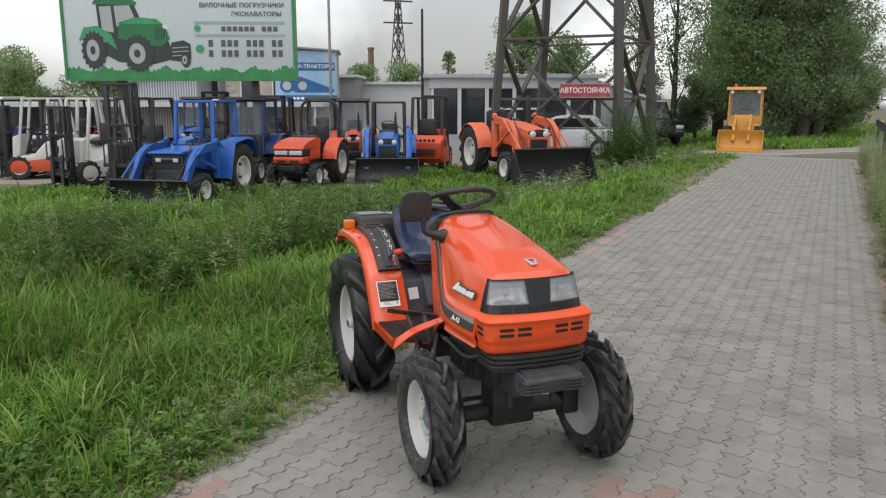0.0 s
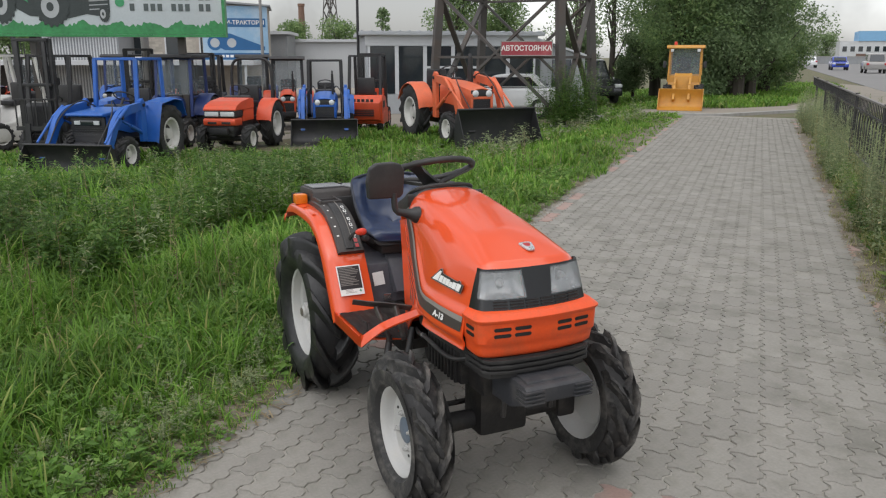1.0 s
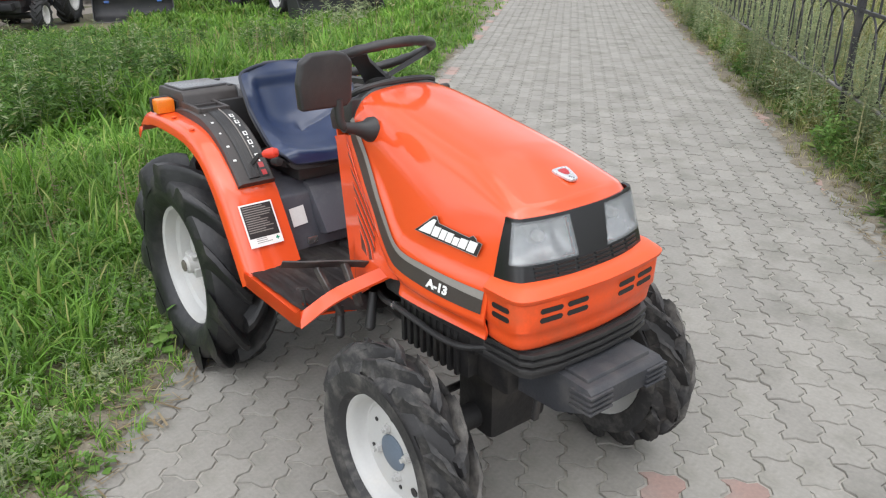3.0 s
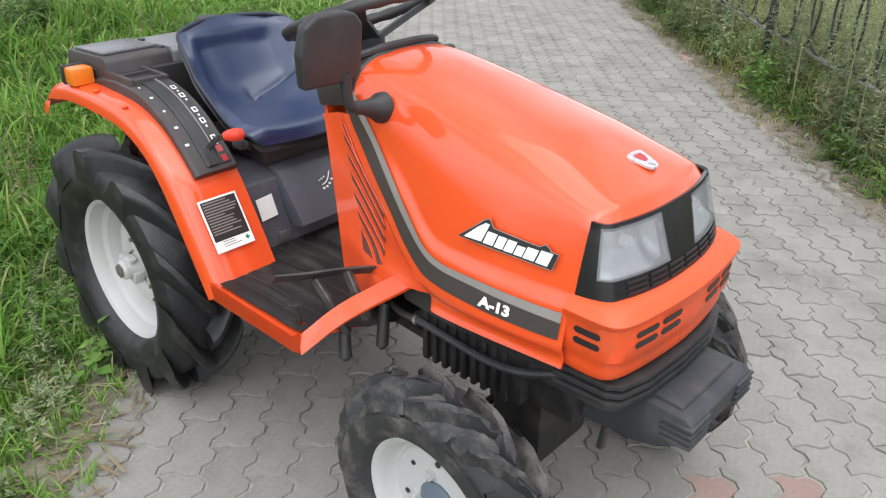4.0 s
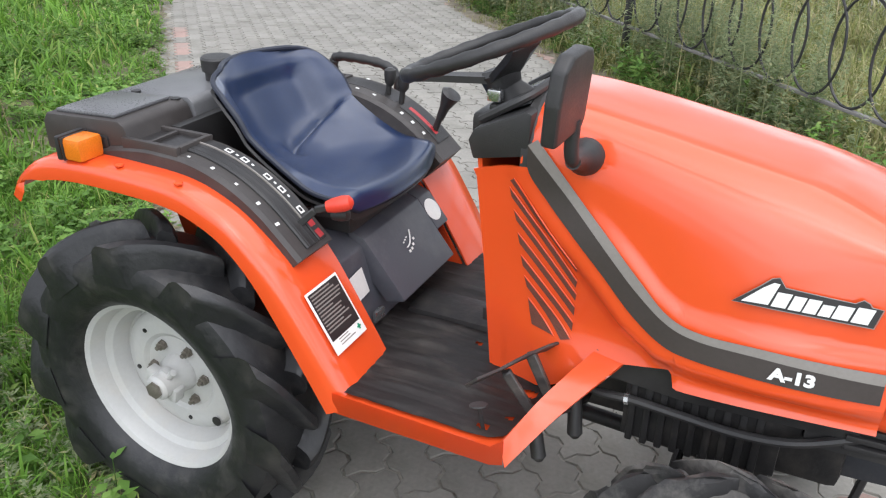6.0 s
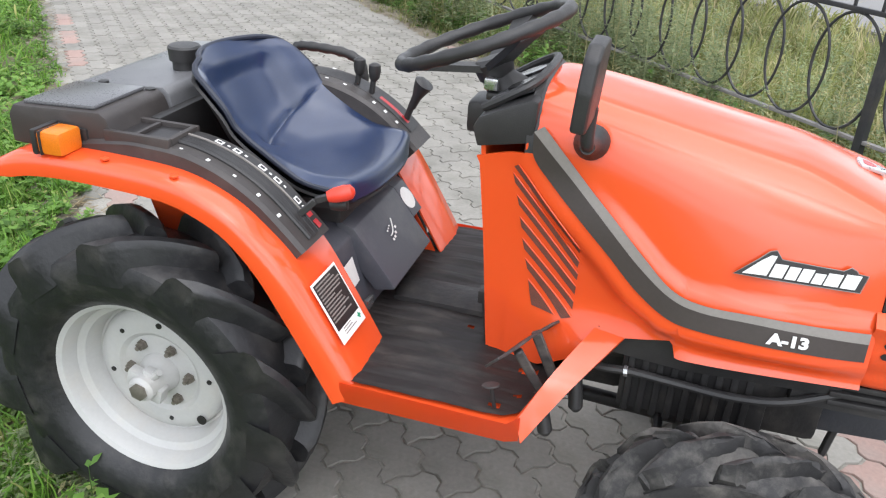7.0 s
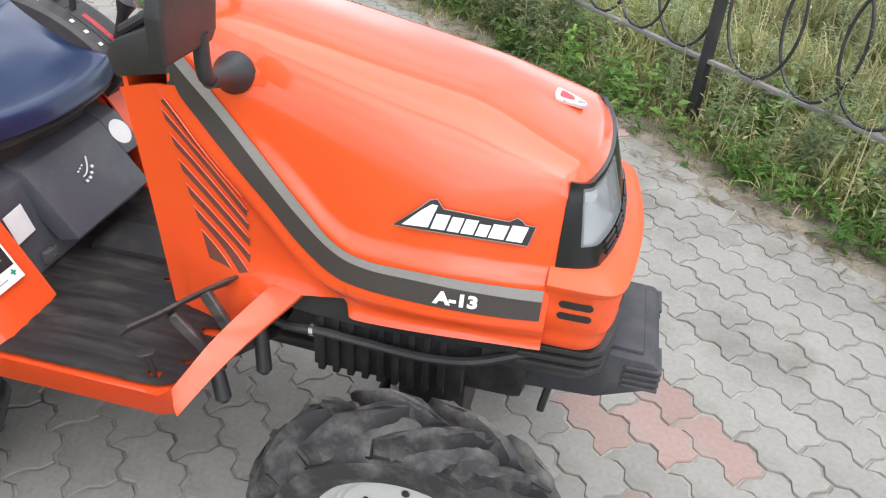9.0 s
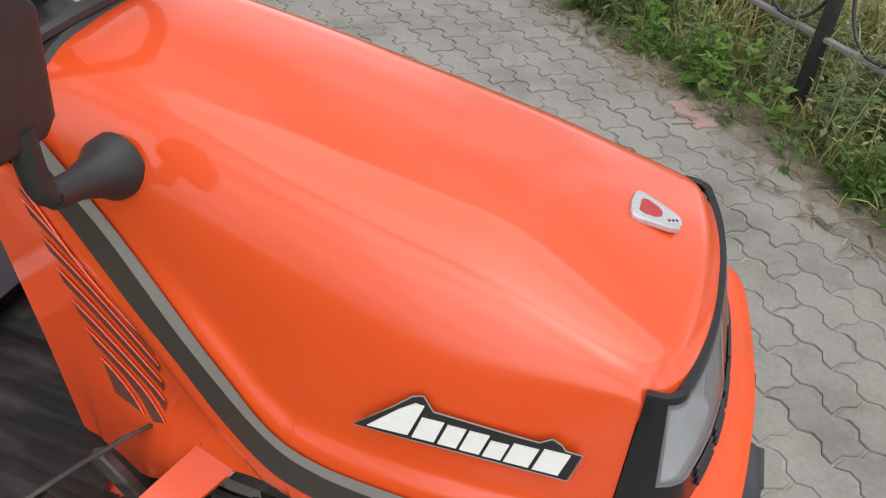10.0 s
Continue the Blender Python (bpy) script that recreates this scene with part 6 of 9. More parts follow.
sv = np.concatenate([straw(3200, -5, 9, -0.55, -0.2, 1), straw(2600, -5, 12, 2.46, 2.85, 2)])
quick_mesh("dry_stalks", sv, np.arange(len(sv)), np.arange(len(sv) // 4) * 4, np.full(len(sv) // 4, 4), STRAW, "dry stalks and litter along the path's edges", "litter")

# loose soil and litter creeping over the edges of the paving


def dirt_strip(name, side, label, seed):
    r = np.random.default_rng(seed)
    us = np.arange(-7.0, 16.0, 0.045)
    m = 9
    wob = rough_noise(us, us * 0.3, 2.1, seed) * 0.06 + rough_noise(us, us * 0.7, 8.3, seed) * 0.035 + r.normal(0, 0.012, len(us))
    inner = (PATH_R - 0.05 - 0.1 * np.clip((us - 0.8) / 1.2, 0, 1) - wob * 1.1) if side > 0 else (path_left(us) - 0.04 + wob * 0.8)
    outer = np.full(len(us), PATH_R + 0.16 if side > 0 else PATH_L - 0.22)
    verts = []
    for i, a in enumerate(us):
        for j in range(m + 1):
            t = j / m
            nn = inner[i] + (outer[i] - inner[i]) * t
            x, y, _ = on_path(a, nn)
            verts.append((x, y, -0.007 + 0.016 * smoothstep(0, 0.5, t) + 0.008 * nse(a * 14, nn * 14, seed) * min(1, t * 4) + (0.004 if 0 < j < m else 0) * nse(a * 5, nn * 5, 9)))
    me = bpy.data.meshes.new(name)
    me.from_pydata(verts, [], [[i * (m + 1) + j, i * (m + 1) + j + 1, (i + 1) * (m + 1) + j + 1, (i + 1) * (m + 1) + j] for i in range(len(us) - 1) for j in range(m)])
    return tagged(link_mesh(name, me, DIRT, smooth=60), label, "soil", kind="stuff")


DIRT = node_mat("dry_soil_with_litter", (0.19, 0.165, 0.125), rough=0.95, vary=0.35, scale=6, fine=70, bump=0.7, stain=(0.085, 0.075, 0.045), stain_amount=0.8, stain_scale=9, bump_distance=0.01)
dirt_strip("loose_soil", 1, "dry soil and litter over the paving's edge by the fence", 3)
dirt_strip("loose_soil", -1, "dark soil over the paving's edge by the meadow", 6)

# ---------------------------------------------------------------- iron fence
IRON = node_mat("black_painted_iron", (0.022, 0.022, 0.024), rough=0.5, vary=0.2, scale=9, fine=120, bump=0.15, stain=(0.10, 0.085, 0.07), stain_amount=0.4, stain_scale=6)
IRON_GREY = node_mat("weathered_grey_rail", (0.19, 0.18, 0.17), rough=0.6, vary=0.2, scale=9, fine=120, bump=0.15, stain=(0.12, 0.1, 0.08), stain_amount=0.5, stain_scale=6)
FENCE_N, BAY = 2.98, 2.9
fence = thing("fence", "black iron fence with interlaced rings, overgrown with weeds", "fence", pose(*on_path(0, FENCE_N, 0), 0, 0, math.degrees(math.atan2(0.726, -0.688))))
FU0, FU1 = 0.45 - 2 * BAY, 0.45 + 6.55 * BAY
ring_me = pin_me = None
part("top_rail", box(FU0, FU1, -0.02, 0.02, 1.02, 1.045, 0.004), IRON_GREY, fence, "pale weathered top rail")
part("middle_rail", box(FU0, FU1, -0.012, 0.012, 0.845, 0.867, 0.003), IRON, fence)
part("low_rail", box(FU0, FU1, -0.015, 0.015, 0.287, 0.304, 0.003), IRON_GREY, fence, "grey low rail")
u = FU0
while u < FU1 + 0.1:
    part("post", join(box(u - 0.021, u + 0.021, -0.021, 0.021, -0.1, 1.05, 0.004), box(u - 0.027, u + 0.027, -0.027, 0.027, 1.05, 1.06, 0.003)), IRON, fence)
    u += BAY
el = [(0.182 * math.cos(a), 0, 0.575 + 0.27 * math.sin(a)) for a in np.linspace(0, 2 * math.pi, 33)[:-1]]
ring = part("ring", tube(el, 0.0075, 6, True), IRON, fence)
pin = part("baluster", box(-0.006, 0.006, -0.006, 0.006, 0.867, 1.02), IRON, fence)
pin.location = (FU0 + 0.0725, 0.0, 0)
ring.location = (FU0 + 0.185, 0, 0)
for b in range(7):
    for i in range(10):
        ru = FU0 + b * BAY + 0.185 + i * 0.275
        if (b or i) and ru < FU1 - 0.1:
            c = new("ring", ring.data)
            c.parent, c.location = fence, (ru, 0.004 * (i % 2), 0)
k = 1
while FU0 + 0.0725 + k * 0.145 < FU1:
    c = new("baluster", pin.data)
    c.parent, c.location = fence, (FU0 + 0.0725 + k * 0.145, 0, 0)
    k += 1

# ---------------------------------------------------------------- the sales lot behind the meadow
BLUE = node_mat("blue_machine_paint", (0.015, 0.105, 0.42), rough=0.4, vary=0.12, scale=5, fine=80, bump=0.05, stain=(0.05, 0.10, 0.2), stain_amount=0.35)
NAVY = node_mat("dark_blue_machine_paint", (0.012, 0.03, 0.13), rough=0.45, vary=0.12, scale=5, fine=80)
RED_M = node_mat("red_orange_machine_paint", (0.62, 0.075, 0.025), rough=0.42, vary=0.12, scale=5, fine=80, stain=(0.4, 0.1, 0.05), stain_amount=0.4)
FADED = node_mat("faded_orange_machine_paint", (0.68, 0.14, 0.055), rough=0.5, vary=0.15, scale=5, fine=80, stain=(0.45, 0.14, 0.08), stain_amount=0.5)
YELLOW = node_mat("yellow_machine_paint", (0.55, 0.26, 0.035), rough=0.45, vary=0.15, scale=4, fine=80, stain=(0.4, 0.2, 0.05), stain_amount=0.5)
WHITE_M = node_mat("white_machine_paint", (0.62, 0.61, 0.58), rough=0.45, vary=0.1, scale=4, fine=80, stain=(0.4, 0.38, 0.35), stain_amount=0.4)
BLACK_M = node_mat("black_machine_paint", (0.02, 0.02, 0.022), rough=0.5, vary=0.2, scale=4, fine=60, bump=0.15, stain=(0.06, 0.055, 0.05), stain_amount=0.4)
TYRE_FAR = node_mat("dull_tyre_rubber", (0.03, 0.03, 0.03), rough=0.85, vary=0.25, scale=8, fine=60, bump=0.3)
STEEL = node_mat("rusty_grey_steel", (0.078, 0.072, 0.067), rough=0.7, vary=0.2, scale=2, fine=40, bump=0.2, stain=(0.11, 0.07, 0.05), stain_amount=0.5, stain_scale=1.5)
LAMP_GLASS = node_mat("machine_lamp_glass", (0.6, 0.62, 0.62), rough=0.15, vary=0.1, scale=20, fine=80)
PANE = glass_mat("cab_glass", (0.3, 0.36, 0.38), 0.05, 0.24)
DARK_PANE = node_mat("dark_window_glass", (0.025, 0.032, 0.038), rough=0.08, vary=0.2, scale=1.5, fine=20, bump=0.0, spec=0.7)


LUG_MESHES = {}


def plain_wheel(parent, pos, r, half, paint, lugs=12):
    out = -1 if pos[1] < 0 else 1
    w = part("wheel", tyre_body(r, half, r * 0.52, r * 0.09), TYRE_FAR, parent, "black lugged tyre", smooth=30)
    w.location = pos
    for q in (1, -1):
        for k in range(lugs):
            key = (r, half, q)
            if key not in LUG_MESHES:
                g = part("lug", lug_mesh(r, half, r * 0.09, 0.45, r * 0.085, q), TYRE_FAR, w, smooth=0)
                LUG_MESHES[key] = g.data
            else:
                g = new("lug", LUG_MESHES[key])
                g.parent = w
            g.matrix_local = pose(0, 0, 0, 0, -360 * (k + (0.5 if q < 0 else 0)) / lugs, 0)
    f = half * 0.8
    part("rim", lathe([(r * 0.56, out * f), (r * 0.55, out * (f + 0.01)), (r * 0.49, out * f), (r * 0.44, out * (f - half * 0.7)), (r * 0.2, out * (f - half * 0.9)), (r * 0.18, out * (f - half * 0.3)), (0, out * (f - half * 0.25))], 28, caps=False), paint, w)
    part("rim_back", lathe([(r * 0.56, -out * f), (r * 0.5, -out * f), (r * 0.45, 0), (0, 0)], 24, caps=False), BLACK_M, w)
    return w


def arm_mesh(spine, y0, y1, w=0.085):
    """A box-section arm of even depth along a bent line in the x-z plane."""
    up, dn = [], []
    for i, p in enumerate(spine):
        a, b = Vector(spine[max(i - 1, 0)]), Vector(spine[min(i + 1, len(spine) - 1)])
        d = (b - a).normalized()
        nrm = Vector((-d[1], d[0]))
        k = w * (1.0 - 0.25 * abs(i / (len(spine) - 1) - 0.5) * 2)
        up.append(tuple(Vector(p) + nrm * k))
        dn.append(tuple(Vector(p) - nrm * k))
    n = len(spine)
    verts = [(p[0], y, p[1]) for y in (y0, y1) for p in dn + up]
    faces = []
    for i in range(n - 1):
        j = 2 * n
        faces += [[i, i + 1, n + i + 1, n + i], [j + i, j + n + i, j + n + i + 1, j + i + 1], [n + i, n + i + 1, j + n + i + 1, j + n + i], [i, j + i, j + i + 1, i + 1]]
    faces += [[0, n, 3 * n, 2 * n], [n - 1, 3 * n - 1, 4 * n - 1, 2 * n - 1]]
    bm = raw(verts, faces)
    bmesh.ops.recalc_face_normals(bm, faces=bm.faces[:])
    return bm


def fender_plate(r, sd, flat_top):
    """Mudguard: an arched or sloping plate with a skirt on its inner side."""
    if flat_top:
        line = [(r * 1.02, r * 0.75), (r * 0.86, r * 1.32), (r * 0.62, r * 1.92), (-r * 0.2, r * 2.02), (-r * 0.72, r * 1.95), (-r * 0.98, r * 1.45)]
    else:
        line = [(math.cos(a) * r, r - 0.06 + math.sin(a) * r) for a in np.linspace(0.2, 2.7, 18)]
    n = len(line) - 1
    tx, tz = [(i, p[0]) for i, p in enumerate(line)], [(i, p[1]) for i, p in enumerate(line)]
    top = sheet(lambda u, v: (interp(u * n, tx), sd * (0.38 + 0.34 * v), interp(u * n, tz) - 0.03 * smoothstep(0.8, 1.0, v)), n * 2, 6, 0.012)
    inner = prism(line + [(0, r * 0.6)], min(sd * 0.375, sd * 0.39), max(sd * 0.375, sd * 0.39), "y")
    return join(top, inner)


def tractor_nose(t, style, paint, x0, x1, hw, z):
    """Hood, grille and lamps in one of the shapes seen on the lot."""
    if style == "flat":
        part("hood", prism([(x0, z - 0.02), (x0 + 0.2, z), (x1 + 0.04, z - 0.06), (x1 + 0.05, z - 0.10), (x1 - 0.02, z - 0.12), (x0, z - 0.12)], -hw, hw, "y", 0.018, 3), paint, t, "flat-topped hood")
        for s in (-1, 1):
            part("side_panel", prism([(x0, z - 0.11), (x1 - 0.1, z - 0.12), (x1 - 0.1, z - 0.3), (x0 + 0.3, z - 0.46), (x0, z - 0.46)], min(s * hw * 0.94, s * (hw * 0.94 - 0.02)), max(s * hw * 0.94, s * (hw * 0.94 - 0.02)), "y"), paint, t)
        part("grille", join(box(x1 - 0.14, x1 - 0.06, -hw * 0.92, hw * 0.92, z - 0.5, z - 0.11, 0.02), *[box(x1 - 0.07, x1 - 0.05, -hw * 0.86, hw * 0.86, z - 0.47 + i * 0.035, z - 0.458 + i * 0.035) for i in range(6)]), BLACK_M, t, "black recessed grille")
        part("lamp_bar", box(x1 - 0.08, x1 - 0.03, -hw * 0.72, hw * 0.72, z - 0.27, z - 0.17, 0.015), DARK_PANE, t)
        for s in (-1, 1):
            part("headlight", box(x1 - 0.05, x1 - 0.018, min(s * hw * 0.36, s * hw * 0.68), max(s * hw * 0.36, s * hw * 0.68), z - 0.255, z - 0.185, 0.012), LAMP_GLASS, t)
        return
    if style == "band":
        body = [(x0, z - 0.02), (x0 + 0.2, z), (x1 - 0.4, z - 0.05), (x1 - 0.1, z - 0.13), (x1 - 0.02, z - 0.2), (x1 - 0.02, z - 0.23), (x0, z - 0.23)]
        part("hood", prism(body, -hw, hw, "y", 0.05, 4), paint, t, "sloping rounded hood")
        for s in (-1, 1):
            part("side_panel", prism([(x0, z - 0.22), (x1 - 0.5, z - 0.22), (x1 - 0.45, z - 0.48), (x0, z - 0.48)], min(s * hw * 0.97, s * hw * 0.88), max(s * hw * 0.97, s * hw * 0.88), "y", 0.01), paint, t)
        part("lamp_surround", join(prism([(x1 - 0.48, z - 0.24), (x1 - 0.03, z - 0.22), (x1 - 0.015, z - 0.38), (x1 - 0.45, z - 0.38)], -hw * 0.97, hw * 0.97, "y", 0.03, 3), *[prism([(x1 - 0.46 + i * 0.07, z - 0.26), (x1 - 0.43 + i * 0.07, z - 0.26), (x1 - 0.41 + i * 0.07, z - 0.36), (x1 - 0.44 + i * 0.07, z - 0.36)], -hw * 0.985, hw * 0.985, "y") for i in range(3)]), BLACK_M, t, "black lamp surround with side slots")
        for s in (-1, 1):
            part("headlight", box(x1 - 0.08, x1 + 0.004, min(s * hw * 0.06, s * hw * 0.9), max(s * hw * 0.06, s * hw * 0.9), z - 0.35, z - 0.255, 0.02), LAMP_GLASS, t, "wide pale headlight")
        part("bumper", prism([(x1 - 0.4, z - 0.39), (x1 + 0.0, z - 0.39), (x1 + 0.03, z - 0.44), (x1 + 0.02, z - 0.54), (x1 - 0.4, z - 0.56)], -hw * 0.98, hw * 0.98, "y", 0.03, 3), paint, t)
        for s in (-1, 1):
            part("bumper_slot", box(x1 + 0.015, x1 + 0.034, min(s * hw * 0.15, s * hw * 0.7), max(s * hw * 0.15, s * hw * 0.7), z - 0.51, z - 0.46, 0.008), BLACK_M, t)
        part("grille", box(x1 - 0.3, x1 - 0.02, -hw * 0.85, hw * 0.85, z - 0.68, z - 0.55, 0.02), BLACK_M, t)
        return
    dome = style == "dome"
    section = [(-hw, z - 0.46), (-hw, z - 0.16), (-hw * 0.86, z - 0.06), (-hw * 0.5, z - 0.01), (0, z), (hw * 0.5, z - 0.01), (hw * 0.86, z - 0.06), (hw, z - 0.16), (hw, z - 0.46)]
    n = len(section) - 1
    sy, sz = [(i, p[0]) for i, p in enumerate(section)], [(i, p[1]) for i, p in enumerate(section)]
    part("hood", sheet(lambda u, v: (x0 + (x1 - x0) * u, interp(v * n, sy) * (1 - 0.1 * u), interp(v * n, sz) - (0.14 if dome else 0.1) * u * u), 14, 32, 0.015), paint, t, "domed hood")
    part("nose_frame", join(box(x1 - 0.05, x1 + 0.012, -hw * 0.92, -hw * 0.72, z - 0.6, z - 0.24, 0.012), box(x1 - 0.05, x1 + 0.012, hw * 0.72, hw * 0.92, z - 0.6, z - 0.24, 0.012), box(x1 - 0.05, x1 + 0.012, -hw * 0.92, hw * 0.92, z - 0.34, z - 0.29, 0.01)), paint, t)
    part("lamp_panel", box(x1 - 0.05, x1 + 0.008, -hw * 0.84, hw * 0.84, z - 0.30, z - 0.17, 0.02), BLACK_M, t, "black lamp panel")
    for s in (-1, 1):
        lamp = part("headlight", lathe([(0.062, 0), (0.066, 0.012), (0.055, 0.022), (0.03, 0.032), (0, 0.036)], 20, "x"), LAMP_GLASS, t, "round headlight")
        lamp.location = (x1 + 0.006, s * hw * 0.55, z - 0.235)
    part("grille", join(box(x1 - 0.06, x1 - 0.01, -hw * 0.74, hw * 0.74, z - 0.6, z - 0.33, 0.01), *[box(x1 - 0.015, x1 - 0.002, -hw * 0.72, hw * 0.72, z - 0.58 + i * 0.04, z - 0.568 + i * 0.04) for i in range(6)]), BLACK_M, t, "black front grille")


def farm_tractor(label, m, paint, rr=0.56, fr=0.33, base=1.45, hood_w=0.46, hood_z=1.12, frame=None, glass=False, loader=None, bucket_w=1.5, rim=None, roof=None, exhaust=0.03, style="plain", hoop=False, bucket_h=1.0):
    """A tractor, origin on the ground under its rear axle, nose to +x."""
    rim = rim or WHITE_M
    t = thing("tractor", label, "tractor", m, "machines on the lot")
    x0, x1 = 0.62, base + 0.38
    hw = hood_w / 2
    tractor_nose(t, style, paint, x0, x1, hw, hood_z)
    part("engine", join(box(0.5, x1 - 0.05, -hw * 0.8, hw * 0.8, rr * 0.7, hood_z - 0.4, 0.03), box(-0.2, 0.7, -0.2, 0.2, rr * 0.6, rr * 1.35, 0.04), tube([(0, -0.5, rr), (0, 0.5, rr)], 0.09, 12), tube([(base, -0.42, fr), (base, 0.42, fr)], 0.06, 10), box(x1 - 0.3, x1 + 0.12, -0.2, 0.2, fr + 0.12, fr + 0.25, 0.02)), BLACK_M, t, "dark engine and axles")
    for s in (-1, 1):
        plain_wheel(t, (0, s * 0.56, rr), rr, 0.14, rim, 13)
        plain_wheel(t, (base, s * 0.5, fr), fr, 0.10, rim, 12)
        part("fender", fender_plate(rr + 0.06, s, style == "flat"), paint, t, "broad mudguard")
    part("platform", box(-0.1, 0.75, -0.45, 0.45, rr * 0.95, rr * 0.95 + 0.03), BLACK_M, t)
    part("seat", join(box(-0.12, 0.26, -0.22, 0.22, rr + 0.42, rr + 0.52, 0.04), box(-0.18, -0.08, -0.22, 0.22, rr + 0.5, rr + 0.86, 0.04), box(-0.05, 0.2, -0.15, 0.15, rr + 0.1, rr + 0.44)), BLACK_M, t, "black seat")
    part("dash", join(prism([(0.55, hood_z - 0.3), (0.7, hood_z - 0.3), (0.72, hood_z + 0.02), (0.58, hood_z + 0.04)], -hw * 0.8, hw * 0.8, "y", 0.02), tube([(0.6, 0, hood_z), (0.48, 0, hood_z + 0.14)], 0.025, 8)), BLACK_M, t)
    ringp = [Vector((0.45, 0, hood_z + 0.17)) + Matrix.Rotation(radians(-30), 3, "Y") @ Vector((0.19 * math.cos(a), 0.19 * math.sin(a), 0)) for a in np.linspace(0, 2 * math.pi, 25)[:-1]]
    part("steering_wheel", tube(ringp, 0.014, 6, True), BLACK_M, t)
    part("gear_lever", join(tube([(0.42, -0.2, rr + 0.1), (0.36, -0.22, rr + 0.5)], 0.012, 6), lathe([(0, -0.02), (0.022, 0), (0, 0.025)], 8, "z")), BLACK_M, t)
    if exhaust:
        part("exhaust", join(tube([(1.15, hw * 0.62, hood_z - 0.1), (1.15, hw * 0.62, hood_z + 0.1), (1.15, hw * 0.62, hood_z + 0.42)], [exhaust * 0.8, exhaust * 1.15, exhaust], 12), tube([(1.15, hw * 0.62, hood_z + 0.42), (1.12, hw * 0.62, hood_z + 0.5)], exhaust * 0.7, 10)), BLACK_M, t, "black upright exhaust")
    if hoop:
        part("roll_bar", tube(curve_points([(-0.3, -0.46, rr), (-0.3, -0.48, rr + 1.1), (-0.3, -0.36, rr + 1.42), (-0.3, 0, rr + 1.45), (-0.3, 0.36, rr + 1.42), (-0.3, 0.48, rr + 1.1), (-0.3, 0.46, rr)], 30), 0.034, 10), BLACK_M, t, "bent black roll bar")
    if frame:
        top = rr + 1.42
        for px_, lean in ((-0.28, 0.02), (0.78, -0.12)):
            for s in (-1, 1):
                part("cab_post", bar((px_, s * 0.42, rr + 0.1), (px_ + lean, s * 0.40, top), 0.075, 0.065, 0.008), frame, t)
        for px_ in (-0.26, 0.66):
            part("cab_rail", bar((px_, -0.42, top), (px_, 0.42, top), 0.05, 0.05, 0.008), frame, t)
        for s in (-1, 1):
            part("cab_rail", bar((-0.28, s * 0.41, top), (0.68, s * 0.41, top), 0.05, 0.05, 0.008), frame, t)
            part("cab_rail", bar((-0.28, s * 0.42, rr + 0.55), (0.74, s * 0.42, rr + 0.55), 0.035, 0.035), frame, t)
        if roof:
            part("roof", join(prism([(-0.42, top + 0.02), (-0.36, top + 0.10), (0.74, top + 0.10), (0.84, top + 0.03), (0.8, top)], -0.50, 0.50, "y", 0.02)), roof, t)
        if glass:
            part("windscreen", raw([(0.79, -0.39, rr + 0.6), (0.79, 0.39, rr + 0.6), (0.675, 0.385, top - 0.03), (0.675, -0.385, top - 0.03)], [[0, 1, 2, 3]]), PANE, t, "clear windscreen")
            for s in (-1, 1):
                part("side_window", raw([(-0.25, s * 0.405, rr + 0.6), (0.76, s * 0.405, rr + 0.6), (0.66, s * 0.39, top - 0.03), (-0.25, s * 0.39, top - 0.03)], [[0, 1, 2, 3]]), PANE, t)
    if loader:
        bx = x1 + 0.55
        for s in (-1, 1):
            y = s * (hw + 0.2)
            part("loader_post", join(prism([(0.78, 0.5), (0.95, 0.5), (0.93, hood_z + 0.12), (0.84, hood_z + 0.16), (0.76, hood_z + 0.06)], y - 0.035, y + 0.035, "y", 0.006)), loader, t)
            spine = curve_points([(0.80, hood_z + 0.04), (1.15, hood_z + 0.0), (1.5, hood_z - 0.05), (1.78, hood_z - 0.22), (1.98, 0.62), (bx - 0.08, 0.3)], 22)
            part("loader_arm", arm_mesh(spine, y - 0.045, y + 0.045), loader, t, "bent loader arm")
            for px_, pz_ in ((0.86, hood_z + 0.04), (1.62, hood_z - 0.14), (bx - 0.07, 0.34)):
                part("pivot_pin", tube([(px_, y - 0.07, pz_), (px_, y + 0.07, pz_)], 0.032, 10), BLACK_M, t)
            part("lift_ram", join(tube([(0.9, y, 0.66), (1.3, y, 0.66 + (hood_z - 0.86) * 0.62)], 0.036, 10), tube([(1.28, y, 0.66 + (hood_z - 0.86) * 0.6), (1.55, y, hood_z - 0.2)], 0.02, 8)), loader, t)
            part("tilt_ram", join(tube([(1.45, y + s * 0.07, hood_z + 0.04), (1.78, y + s * 0.07, hood_z * 0.5 + 0.42)], 0.034, 10), tube([(1.76, y + s * 0.07, hood_z * 0.5 + 0.44), (bx - 0.05, y + s * 0.07, 0.6)], 0.02, 8)), loader, t)
        part("loader_crossbar", bar((1.9, -hw - 0.2, 0.5), (1.9, hw + 0.2, 0.5), 0.07, 0.07, 0.01), loader, t)
        hoses = [tube(curve_points([(1.1, s * 0.2, hood_z + 0.02), (1.4, s * 0.3, hood_z + 0.14), (1.75, s * (hw + 0.12), hood_z - 0.1), (bx - 0.1, s * (hw + 0.1), 0.55)], 14), 0.012, 6) for s in (-1, 1)]
        for h_ in hoses:
            part("hose", h_, BLACK_M, t)
        bw = bucket_w / 2
        prof2 = [(bx + 0.06, 0.58 * bucket_h), (bx - 0.04, 0.40 * bucket_h), (bx - 0.04, 0.16), (bx + 0.10, 0.03), (bx + 0.5, 0.0)]
